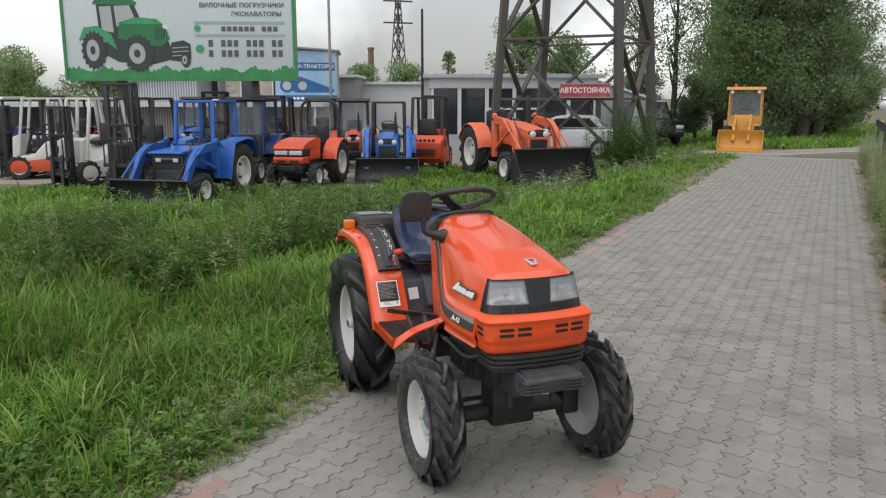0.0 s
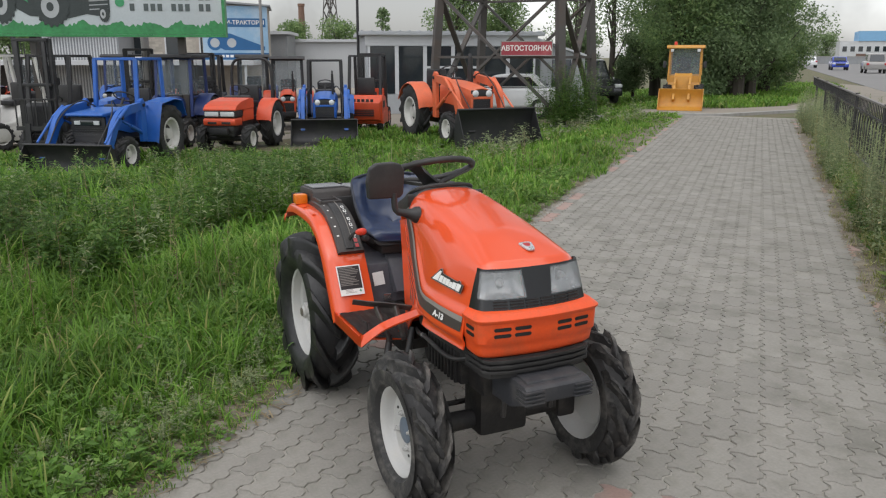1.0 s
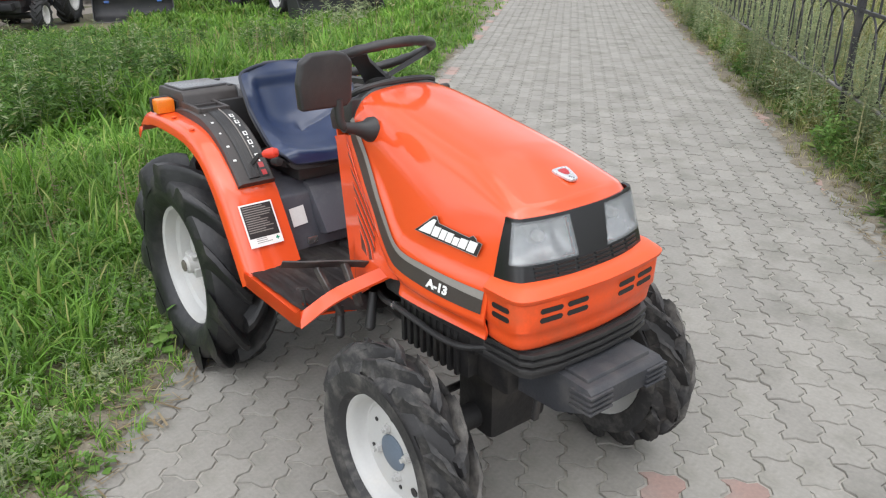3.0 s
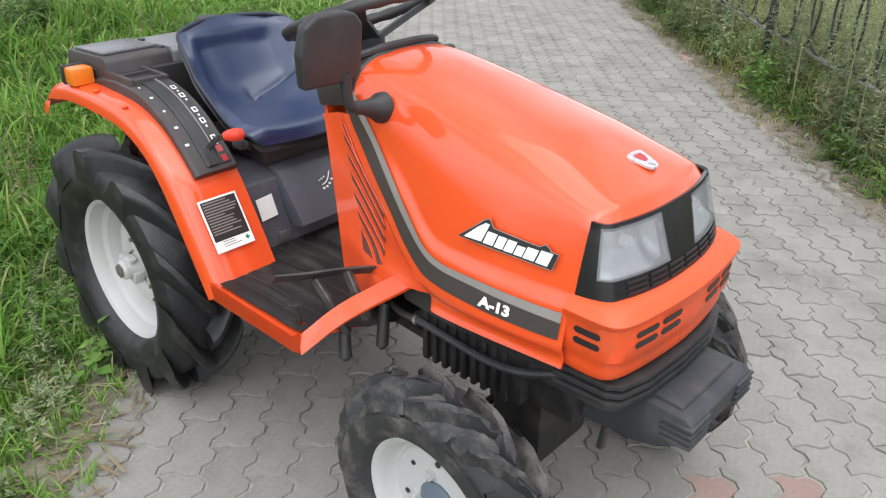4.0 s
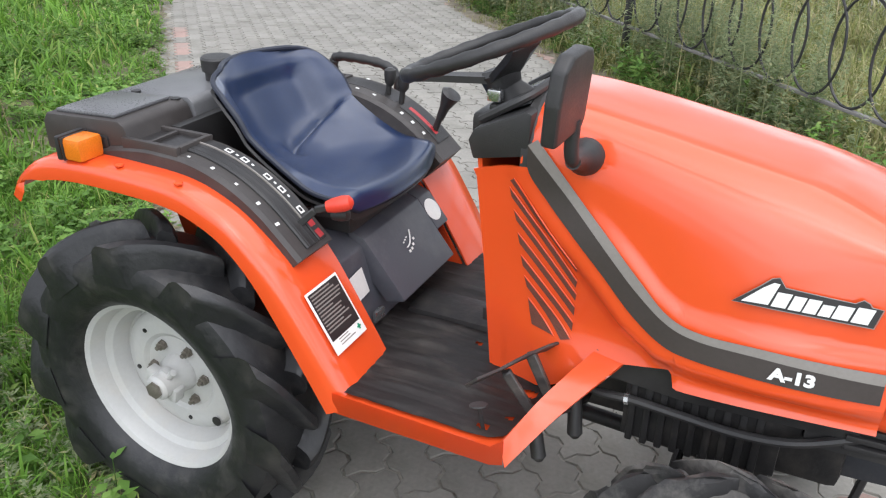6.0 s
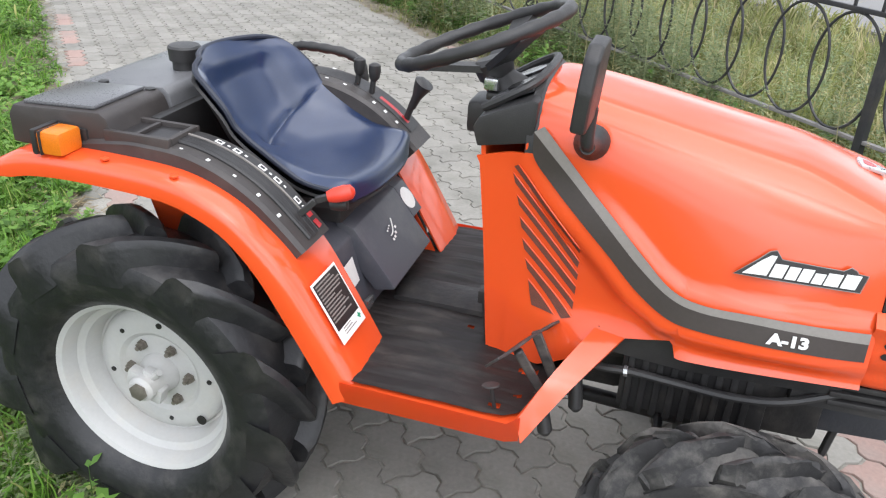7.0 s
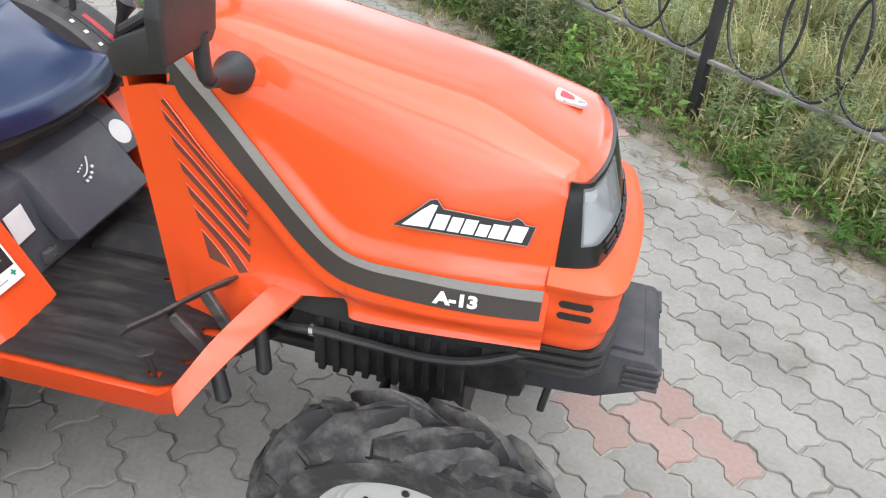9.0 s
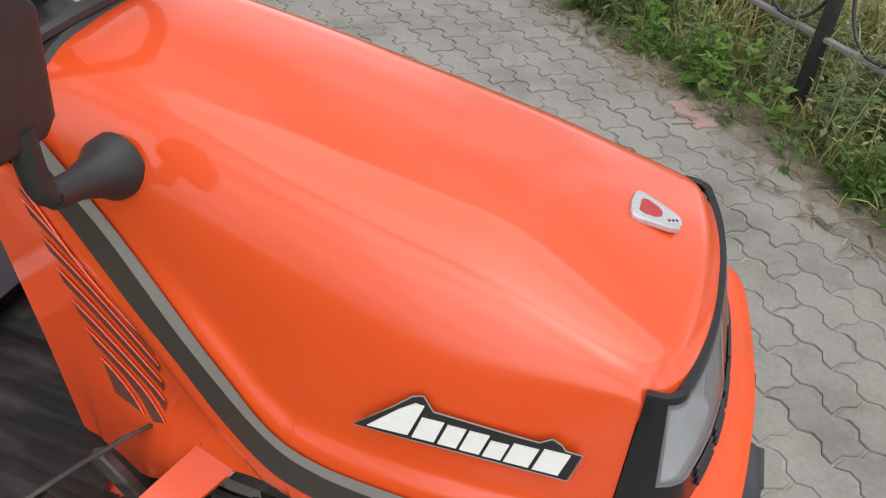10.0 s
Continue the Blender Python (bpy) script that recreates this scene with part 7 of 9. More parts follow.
        bp = curve_points(prof2, 12)
        part("bucket", sheet(lambda u, v: (interp(u * 12, [(i, p[0]) for i, p in enumerate(bp)]), -bw + 2 * bw * v, interp(u * 12, [(i, p[1]) for i, p in enumerate(bp)])), 12, 2, 0.012), BLACK_M, t, "black loader bucket")
        for s in (-1, 1):
            part("bucket_side", prism([p for p in bp] + [(bx + 0.36, 0.2)], s * bw, s * (bw - 0.012), "y"), BLACK_M, t)
        part("bucket_rim", tube([(bp[0][0], -bw, bp[0][1]), (bp[0][0], bw, bp[0][1])], 0.022, 8), BLACK_M, t)
        part("cutting_edge", box(bx + 0.42, bx + 0.56, -bw - 0.01, bw + 0.01, -0.012, 0.012), STEEL, t, "worn steel cutting edge")
    return t


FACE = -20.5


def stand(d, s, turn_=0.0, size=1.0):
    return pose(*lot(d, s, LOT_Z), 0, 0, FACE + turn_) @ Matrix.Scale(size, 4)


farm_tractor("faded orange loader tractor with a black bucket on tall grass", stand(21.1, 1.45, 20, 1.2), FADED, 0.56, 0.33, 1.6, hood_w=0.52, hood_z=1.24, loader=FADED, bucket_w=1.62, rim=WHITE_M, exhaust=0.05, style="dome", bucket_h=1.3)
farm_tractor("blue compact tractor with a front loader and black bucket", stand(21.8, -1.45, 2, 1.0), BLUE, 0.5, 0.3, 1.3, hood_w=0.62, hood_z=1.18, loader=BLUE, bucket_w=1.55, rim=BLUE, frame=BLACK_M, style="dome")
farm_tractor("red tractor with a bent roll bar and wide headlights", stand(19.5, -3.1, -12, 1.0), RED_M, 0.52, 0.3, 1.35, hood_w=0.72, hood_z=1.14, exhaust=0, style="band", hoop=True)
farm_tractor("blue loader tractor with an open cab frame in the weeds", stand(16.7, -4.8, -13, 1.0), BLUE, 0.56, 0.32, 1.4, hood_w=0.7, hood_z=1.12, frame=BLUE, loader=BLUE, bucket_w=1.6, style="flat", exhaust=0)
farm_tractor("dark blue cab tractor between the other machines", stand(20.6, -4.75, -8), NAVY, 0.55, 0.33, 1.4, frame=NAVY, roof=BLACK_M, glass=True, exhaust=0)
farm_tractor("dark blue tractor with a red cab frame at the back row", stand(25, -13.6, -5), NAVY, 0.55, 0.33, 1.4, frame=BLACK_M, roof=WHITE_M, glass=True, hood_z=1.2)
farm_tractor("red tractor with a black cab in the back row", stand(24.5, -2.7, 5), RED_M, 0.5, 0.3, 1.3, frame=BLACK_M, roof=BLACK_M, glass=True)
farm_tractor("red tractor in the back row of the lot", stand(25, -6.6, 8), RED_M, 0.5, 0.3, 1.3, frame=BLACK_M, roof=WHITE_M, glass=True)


def forklift(label, m, paint, guard, mast_h=2.05, rear=False, low=None):
    """A forklift, mast to +x, origin on the ground in its middle."""
    f = thing("forklift", label, "forklift", m, "forklifts on the lot")
    part("body", join(prism([(-1.0, 0.25), (-1.02, 0.85), (-0.85, 1.0), (-0.2, 0.95), (0.1, 0.62), (0.55, 0.6), (0.6, 0.3), (0.2, 0.25)], -0.5, 0.5, "y", 0.05, 3)), paint, f)
    part("chassis", prism([(-0.95, 0.22), (-0.95, 0.5), (-0.4, 0.56), (0.2, 0.5), (0.66, 0.52), (0.68, 0.2)], -0.52, 0.52, "y", 0.03), low or paint, f)
    part("hood_louvres", join(*[box(-0.8 + i * 0.09, -0.75 + i * 0.09, -0.512, 0.512, 0.66, 0.84) for i in range(4)]), BLACK_M, f)
    part("cowl", prism([(0.42, 0.55), (0.6, 0.55), (0.56, 1.08), (0.42, 1.14)], -0.42, 0.42, "y", 0.04, 3), paint, f)
    part("steering_wheel", tube([(0.18 + 0.12 * math.cos(a), 0.15 * math.sin(a), 1.2 + 0.07 * math.cos(a)) for a in np.linspace(0, 2 * math.pi, 19)[:-1]], 0.014, 6, True), BLACK_M, f)
    part("counterweight", prism([(-1.12, 0.35), (-1.15, 0.8), (-0.98, 0.93), (-0.98, 0.3)], -0.46, 0.46, "y", 0.04), paint if rear else BLACK_M, f)
    if rear:
        part("rear_grille", join(*[box(-1.165, -1.14, -0.3, 0.3, 0.45 + i * 0.05, 0.475 + i * 0.05) for i in range(4)]), BLACK_M, f)
        part("mark_bars", join(*[box(-1.135, -1.118, -0.28 + i * 0.12, -0.2 + i * 0.12, 0.83, 0.9) for i in range(5)]), BLACK_M, f, "dark letter-like bars")
    for s in (-1, 1):
        part("mast_rail", join(box(0.72, 0.80, min(s * 0.30, s * 0.37), max(s * 0.30, s * 0.37), 0.08, mast_h, 0.006), box(0.80, 0.87, min(s * 0.24, s * 0.3), max(s * 0.24, s * 0.3), 0.08, mast_h - 0.05, 0.006)), BLACK_M, f, "black mast rail")
        part("fork", prism([(0.9, 0.75), (0.94, 0.75), (0.96, 0.1), (1.85, 0.06), (1.85, 0.045), (0.92, 0.05)], s * 0.18 - 0.05, s * 0.18 + 0.05, "y"), BLACK_M, f)
        part("guard_post", bar((0.45, s * 0.43, 0.6), (0.25, s * 0.42, 2.02), 0.085, 0.06, 0.01), guard, f)
        part("guard_post", bar((-0.8, s * 0.43, 0.9), (-0.62, s * 0.42, 2.02), 0.085, 0.06, 0.01), guard, f)
        w = plain_wheel(f, (0.45, s * 0.42, 0.31), 0.31, 0.11, WHITE_M, 14)
        w = plain_wheel(f, (-0.72, s * 0.42, 0.25), 0.25, 0.09, WHITE_M, 14)
        part("lift_chain", bar((0.84, s * 0.12, 0.5), (0.84, s * 0.12, mast_h - 0.1), 0.02, 0.01), BLACK_M, f)
    for z in (0.35, mast_h * 0.62, mast_h - 0.05):
        part("mast_crossbar", box(0.74, 0.86, -0.34, 0.34, z, z + 0.06, 0.005), BLACK_M, f)
    for z in (0.28, 0.62, 1.2):
        part("carriage_bar", box(0.87, 0.92, -0.42, 0.42, z, z + (0.08 if z < 1 else 0.03)), BLACK_M, f)
    for y in (-0.4, -0.2, 0, 0.2, 0.4):
        part("backrest_bar", box(0.885, 0.905, y - 0.012, y + 0.012, 0.7, 1.2), BLACK_M, f)
    part("overhead_guard", join(bar((0.25, -0.44, 2.03), (0.25, 0.44, 2.03), 0.05, 0.05), bar((-0.62, -0.44, 2.03), (-0.62, 0.44, 2.03), 0.05, 0.05), bar((0.27, -0.42, 2.03), (-0.64, -0.42, 2.03), 0.05, 0.05), bar((0.27, 0.42, 2.03), (-0.64, 0.42, 2.03), 0.05, 0.05), *[bar((0.25, y, 2.03), (-0.62, y, 2.03), 0.03, 0.02) for y in (-0.25, -0.08, 0.08, 0.25)]), guard, f, "overhead guard")
    part("seat", join(box(-0.45, -0.05, -0.24, 0.24, 0.95, 1.06, 0.04), box(-0.55, -0.42, -0.24, 0.24, 1.0, 1.45, 0.05)), BLACK_M, f)
    part("steering_column", tube([(0.35, 0, 0.62), (0.2, 0, 1.15)], 0.035, 8), BLACK_M, f)
    return f


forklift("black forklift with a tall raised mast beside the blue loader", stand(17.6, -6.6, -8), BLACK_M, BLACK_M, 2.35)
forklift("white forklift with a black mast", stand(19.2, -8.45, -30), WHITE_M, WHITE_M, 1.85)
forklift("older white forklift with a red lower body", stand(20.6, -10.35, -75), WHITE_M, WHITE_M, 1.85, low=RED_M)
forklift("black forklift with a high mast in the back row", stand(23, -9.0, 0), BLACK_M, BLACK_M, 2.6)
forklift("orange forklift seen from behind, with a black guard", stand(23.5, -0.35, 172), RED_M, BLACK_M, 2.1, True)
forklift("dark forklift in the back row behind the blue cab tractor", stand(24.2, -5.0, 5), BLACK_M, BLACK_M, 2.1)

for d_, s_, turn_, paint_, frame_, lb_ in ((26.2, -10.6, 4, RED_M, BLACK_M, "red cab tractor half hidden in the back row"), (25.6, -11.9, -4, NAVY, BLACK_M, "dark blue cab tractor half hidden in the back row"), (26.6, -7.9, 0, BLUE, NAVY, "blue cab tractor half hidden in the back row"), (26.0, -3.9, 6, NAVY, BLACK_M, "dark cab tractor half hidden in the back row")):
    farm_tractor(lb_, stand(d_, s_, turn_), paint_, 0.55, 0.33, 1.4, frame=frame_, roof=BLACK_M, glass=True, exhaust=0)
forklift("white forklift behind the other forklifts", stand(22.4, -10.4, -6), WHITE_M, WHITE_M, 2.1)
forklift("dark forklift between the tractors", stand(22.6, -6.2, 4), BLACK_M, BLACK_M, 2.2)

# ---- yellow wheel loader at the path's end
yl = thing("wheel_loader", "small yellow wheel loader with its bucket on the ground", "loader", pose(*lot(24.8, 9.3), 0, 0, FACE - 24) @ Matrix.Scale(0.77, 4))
part("body", join(prism([(-1.4, 0.55), (-1.4, 1.2), (-0.4, 1.3), (0.3, 1.1), (0.5, 0.7), (0.4, 0.5)], -0.6, 0.6, "y", 0.05)), YELLOW, yl)
part("front_frame", join(prism([(0.3, 0.5), (0.4, 1.0), (0.8, 1.35), (1.05, 1.25), (1.15, 0.5)], -0.3, 0.3, "y", 0.03)), YELLOW, yl)
for s in (-1, 1):
    for x in (-0.75, 0.75):
        plain_wheel(yl, (x, s * 0.58, 0.46), 0.46, 0.15, YELLOW, 14)
    part("boom", join(bar((0.75, s * 0.28, 1.3), (1.35, s * 0.28, 0.9), 0.09, 0.16, 0.01), bar((1.35, s * 0.28, 0.9), (1.75, s * 0.28, 0.35), 0.09, 0.16, 0.01)), YELLOW, yl)
    part("cab_post", bar((-0.55, s * 0.6, 1.25), (-0.5, s * 0.58, 2.3), 0.07, 0.07), YELLOW, yl)
    part("cab_post", bar((0.32, s * 0.6, 1.0), (0.22, s * 0.58, 2.3), 0.07, 0.07), YELLOW, yl)
    part("mirror", join(box(0.4, 0.43, s * 0.76 - 0.06, s * 0.76 + 0.06, 1.55, 1.8, 0.01), bar((0.3, s * 0.6, 1.7), (0.4, s * 0.76, 1.7), 0.02, 0.02)), BLACK_M, yl)
part("windscreen", raw([(0.32, -0.56, 1.2), (0.32, 0.56, 1.2), (0.23, 0.55, 2.27), (0.23, -0.55, 2.27)], [[0, 1, 2, 3]]), PANE, yl)
part("rear_window", raw([(-0.54, -0.56, 1.3), (-0.54, 0.56, 1.3), (-0.5, 0.55, 2.27), (-0.5, -0.55, 2.27)], [[0, 1, 2, 3]]), PANE, yl)
part("lower_cab_panel", prism([(0.33, 1.0), (0.36, 1.0), (0.34, 1.25), (0.31, 1.25)], -0.56, 0.56, "y"), YELLOW, yl)
for s in (-1, 1):
    part("work_lamp", box(0.36, 0.42, s * 0.5 - 0.06, s * 0.5 + 0.06, 2.16, 2.27, 0.015), LAMP_GLASS, yl, "round work lamp")
part("steering_wheel", tube([(0.12 + 0.14 * math.cos(a), 0.16 * math.sin(a), 1.62 + 0.09 * math.cos(a)) for a in np.linspace(0, 2 * math.pi, 21)[:-1]], 0.018, 6, True), BLACK_M, yl)
part("roof", prism([(-0.68, 2.3), (-0.6, 2.42), (0.3, 2.42), (0.42, 2.33), (0.42, 2.29)], -0.72, 0.72, "y", 0.02), YELLOW, yl)
part("beacon", lathe([(0.06, 2.42), (0.06, 2.5), (0.04, 2.55), (0, 2.56)], 12, "z"), RED_KNOB, yl).location = (0.1, -0.4, 0)
part("seat", join(box(-0.4, 0.0, -0.2, 0.2, 1.3, 1.45, 0.04), box(-0.48, -0.36, -0.2, 0.2, 1.4, 1.95, 0.05)), BLACK_M, yl)
bp2 = curve_points([(1.75, 0.78), (1.62, 0.5), (1.68, 0.18), (1.85, 0.06), (2.2, 0.02)], 12)
part("bucket", sheet(lambda u, v: (interp(u * 12, [(i, p[0]) for i, p in enumerate(bp2)]), -0.82 + 1.64 * v, interp(u * 12, [(i, p[1]) for i, p in enumerate(bp2)])), 12, 2, 0.02), YELLOW, yl, "worn yellow bucket")
for s in (-1, 1):
    part("bucket_side", prism(list(bp2) + [(2.1, 0.2)], s * 0.82, s * 0.80, "y"), YELLOW, yl)

# ---- parked cars
CAR_WHITE = node_mat("white_car_paint", (0.7, 0.71, 0.72), rough=0.25, vary=0.04, scale=3, fine=50, bump=0.0, coat=0.5)
CAR_BLACK = node_mat("black_car_paint", (0.015, 0.016, 0.018), rough=0.25, vary=0.1, scale=3, fine=50, bump=0.0, coat=0.5)
CAR_BLUE = node_mat("blue_car_paint", (0.02, 0.05, 0.35), rough=0.25, vary=0.08, scale=3, fine=50, bump=0.0, coat=0.5)
CAR_GREY = node_mat("grey_car_paint", (0.28, 0.27, 0.26), rough=0.3, vary=0.08, scale=3, fine=50, bump=0.0, coat=0.4)


def car(label, m, paint, tall=False, category="car"):
    c = thing("car", label, category, m)
    h = 1.75 if tall else 1.45
    low = [(-2.1, 0.35), (-2.12, 0.85), (-1.9, 0.98 if not tall else 1.1), (0.75, 0.98 if not tall else 1.08), (1.85, 0.82 if not tall else 0.98), (2.1, 0.62), (2.1, 0.32)]
    part("body", prism(low, -0.84, 0.84, "y", 0.10, 3), paint, c)
    cab = [(-1.95 if tall else -1.5, 1.0), (-1.75 if tall else -1.05, h - 0.03), (-0.2, h), (0.25, h - 0.05), (0.95, 1.0)]
    part("cabin", prism(cab, -0.72, 0.72, "y", 0.06, 3), paint, c)
    part("windscreen", raw([(0.98, -0.62, 1.04), (0.98, 0.62, 1.04), (0.34, 0.56, h - 0.08), (0.34, -0.56, h - 0.08)], [[0, 1, 2, 3]]), DARK_PANE, c)
    part("rear_window", raw([(cab[0][0] - 0.03, -0.6, 1.06), (cab[0][0] - 0.03, 0.6, 1.06), (cab[1][0] - 0.03, 0.55, h - 0.1), (cab[1][0] - 0.03, -0.55, h - 0.1)], [[0, 1, 2, 3]]), DARK_PANE, c)
    for s in (-1, 1):
        part("side_window", prism([(cab[0][0] + 0.25, 1.04), (cab[1][0] + 0.12, h - 0.1), (0.2, h - 0.12), (0.75, 1.04)], s * 0.715, s * 0.727, "y"), DARK_PANE, c)
        part("headlight", box(1.93, 2.09, min(s * 0.5, s * 0.8), max(s * 0.5, s * 0.8), 0.66, 0.80, 0.03), LAMP_GLASS, c)
        part("tail_lamp", box(-2.135, -2.05, min(s * 0.6, s * 0.82), max(s * 0.6, s * 0.82), 0.72, 0.92, 0.02), DECAL_RED, c)
        for x in (-1.3, 1.3):
            w = part("wheel", lathe([(0.2, -0.1), (0.31, -0.1), (0.325, -0.06), (0.325, 0.06), (0.31, 0.1), (0.2, 0.1)], 28, closed=True), TYRE_FAR, c)
            w.location = (x, s * 0.76, 0.325)
            part("rim", lathe([(0.2, s * 0.09), (0.17, s * 0.06), (0.05, s * 0.05), (0, s * 0.06)], 20, caps=False), CHROME, w)
    part("grille", box(2.06, 2.115, -0.45, 0.45, 0.5, 0.72, 0.02), BLACK_M, c)
    return c


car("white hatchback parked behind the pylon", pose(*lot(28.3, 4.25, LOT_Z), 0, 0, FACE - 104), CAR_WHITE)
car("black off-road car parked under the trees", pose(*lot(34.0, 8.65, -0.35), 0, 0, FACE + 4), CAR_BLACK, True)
car("blue car driving lane on the wide road", pose(*on_path(96, 9.6), 0, 0, -46), CAR_BLUE)
car("grey van-like car on the wide road", pose(*on_path(80, 11.2), 0, 0, 134), CAR_GREY, True)
car("white car at the far end of the road", pose(*on_path(112, 7.4), 0, 0, 134), CAR_WHITE)

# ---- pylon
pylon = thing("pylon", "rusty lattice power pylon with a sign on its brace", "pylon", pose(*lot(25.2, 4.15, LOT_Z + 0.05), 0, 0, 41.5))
# a square tower, its legs leaning inwards
PB, PT, PH = 1.98, 1.05, 17.0


def leg_at(sx, sy, z):
    k = PB + (PT - PB) * z / PH
    return Vector((sx * k, sy * k, z))


for sx in (-1, 1):
    for sy in (-1, 1):
        part("leg", join(bar(leg_at(sx, sy, -0.1), leg_at(sx, sy, PH), 0.21, 0.21)), STEEL, pylon, "riveted steel leg")
        part("footing", box(sx * PB - 0.3, sx * PB + 0.3, sy * PB - 0.3, sy * PB + 0.3, -0.3, 0.12, 0.02), KERB, pylon)
levels = [0.3, 3.7, 7.0, 10.0, 12.8, 15.4]
for (z0, z1) in zip(levels, levels[1:]):
    for a, b in (((-1, -1), (1, -1)), ((1, -1), (1, 1)), ((1, 1), (-1, 1)), ((-1, 1), (-1, -1))):
        part("brace", bar(leg_at(*a, z0), leg_at(*b, z1), 0.15, 0.07), STEEL, pylon)
        part("brace", bar(leg_at(*b, z0), leg_at(*a, z1), 0.15, 0.07), STEEL, pylon)
for a, b in (((-1, -1), (1, -1)), ((1, -1), (1, 1)), ((1, 1), (-1, 1)), ((-1, 1), (-1, -1))):
    for z in (1.95, 3.7, 7.0):
        part("brace", bar(leg_at(*a, z), leg_at(*b, z), 0.10, 0.07), STEEL, pylon)
SIGN_RED = node_mat("faded_red_sign", (0.30, 0.035, 0.05), rough=0.5, vary=0.15, scale=3, fine=40, stain=(0.4, 0.12, 0.12), stain_amount=0.5)
SIGN_WHITE = node_mat("sign_white", (0.75, 0.73, 0.7), rough=0.5, vary=0.06, scale=6, fine=50, bump=0.0)
sm = Matrix.Translation(lot(22.85, 4.0, 1.74)) @ pose(0, 0, 0, 0, 0, 41.5) @ pose(0, 0, 0, 90, 0, 0) @ Matrix.Scale(1.15, 4)
sign = thing("sign", "faded red sign with white capital letters on the pylon", "sign", sm)
part("board", box(-0.64, 0.64, -0.165, 0.165, -0.02, 0.0), SIGN_RED, sign)
part("sign_edge", join(box(-0.65, 0.65, 0.155, 0.175, -0.015, 0.006), box(-0.65, 0.65, -0.175, -0.155, -0.015, 0.006), box(-0.65, -0.63, -0.175, 0.175, -0.015, 0.006), box(0.63, 0.65, -0.175, 0.175, -0.015, 0.006)), KERB, sign)
lettering("АВТОСТОЯНКА", 0.17, SIGN_WHITE, "letters", sign, pose(0, 0, 0.004), depth=0.004, stretch=0.98, fat=0.004)
part("hanger", join(bar((-0.5, 0.1, -0.03), (-0.5, 0.1, -0.9), 0.03, 0.03), bar((0.5, 0.1, -0.03), (0.5, 0.1, -0.9), 0.03, 0.03)), STEEL, sign)

# ---- grey kiosk with big dark windows
KIOSK = node_mat("pale_grey_siding", (0.42, 0.44, 0.46), rough=0.6, vary=0.06, scale=1.5, fine=40, bump=0.1, stain=(0.33, 0.34, 0.35), stain_amount=0.4)
FRAME_W = node_mat("white_window_frame", (0.62, 0.64, 0.66), rough=0.4, vary=0.05, scale=5, fine=60, bump=0.02)
kiosk = thing("kiosk", "pale grey flat-roofed kiosk with large dark windows", "building", pose(*lot(29.6, 2.6, LOT_Z), 0, 0, math.degrees(math.atan2(0.937, 0.35)) + 4) @ Matrix.Scale(1.12, 4))
part("wall", box(-2.75, 2.75, 0.08, 4.0, 0, 2.42), KIOSK, kiosk)
part("plinth", box(-2.78, 2.78, -0.02, 0.078, 0, 0.62), KIOSK, kiosk)
part("lintel", box(-2.78, 2.78, -0.02, 0.078, 2.12, 2.44), FRAME_W, kiosk)
kiosk_roof = part("roof", box(-2.95, 2.95, -0.25, 4.2, 2.44, 2.56, 0.01), KIOSK, kiosk)
for i in range(20):
    part("roof_rib", box(-2.9 + i * 0.3, -2.86 + i * 0.3, -0.26, 4.2, 2.56, 2.585), KIOSK, kiosk_roof)
for i in range(6):
    x = -2.68 + i * 0.9
    wdw = part("window", box(x + 0.05, x + 0.83, 0.02, 0.05, 0.64, 2.10), DARK_PANE, kiosk, "large dark window")
    part("window_frame", join(box(x - 0.02, x + 0.05, -0.01, 0.07, 0.62, 2.12), box(x + 0.83, x + 0.88, -0.01, 0.07, 0.62, 2.12), *([box(x + 0.05, x + 0.83, -0.008, 0.066, 1.42, 1.49)] if i in (2, 3) else [])), FRAME_W, wdw)

annex = thing("lean_to", "pale grey lean-to with a sloping roof beside the kiosk", "shed", pose(*lot(31.2, 7.0, LOT_Z), 0, 0, math.degrees(math.atan2(0.937, 0.35)) + 4))
part("wall", prism([(-0.9, 0), (0.85, 0), (0.85, 2.0), (-0.9, 2.55)], 0, 2.5, "y"), KIOSK, annex)
part("roof", prism([(-1.0, 2.59), (0.98, 1.97), (0.98, 2.05), (-1.0, 2.67)], -0.15, 2.6, "y"), FRAME_W, annex)
part("door", box(-0.45, 0.3, -0.03, 0.02, 0.1, 1.9, 0.006), DARK_PANE, annex, "dark door")

# ---- brick building with a blue banner, shed, far roofs
BRICK = node_mat("pale_brick_wall", (0.42, 0.38, 0.33), rough=0.85, vary=0.15, scale=2, fine=12, bump=0.4, stain=(0.3, 0.26, 0.22), stain_amount=0.5)
ROOF_W = node_mat("whitish_sheet_roof", (0.55, 0.56, 0.57), rough=0.5, vary=0.08, scale=0.8, fine=20, bump=0.1)
GREYWALL = node_mat("grey_shed_sheet", (0.26, 0.27, 0.28), rough=0.6, vary=0.12, scale=1, fine=20, bump=0.1, stain=(0.35, 0.34, 0.33), stain_amount=0.4)
hb = thing("brick_house", "pale brick house with a flat roof behind the machines", "building", pose(*lot(33, -8.4), 0, 0, 69.5))
part("wall", box(-2.0, 2.6, 0, 5, 0, 2.55), BRICK, hb)
part("roof", box(-2.2, 2.8, -0.2, 5.2, 2.55, 2.7), GREYWALL, hb)
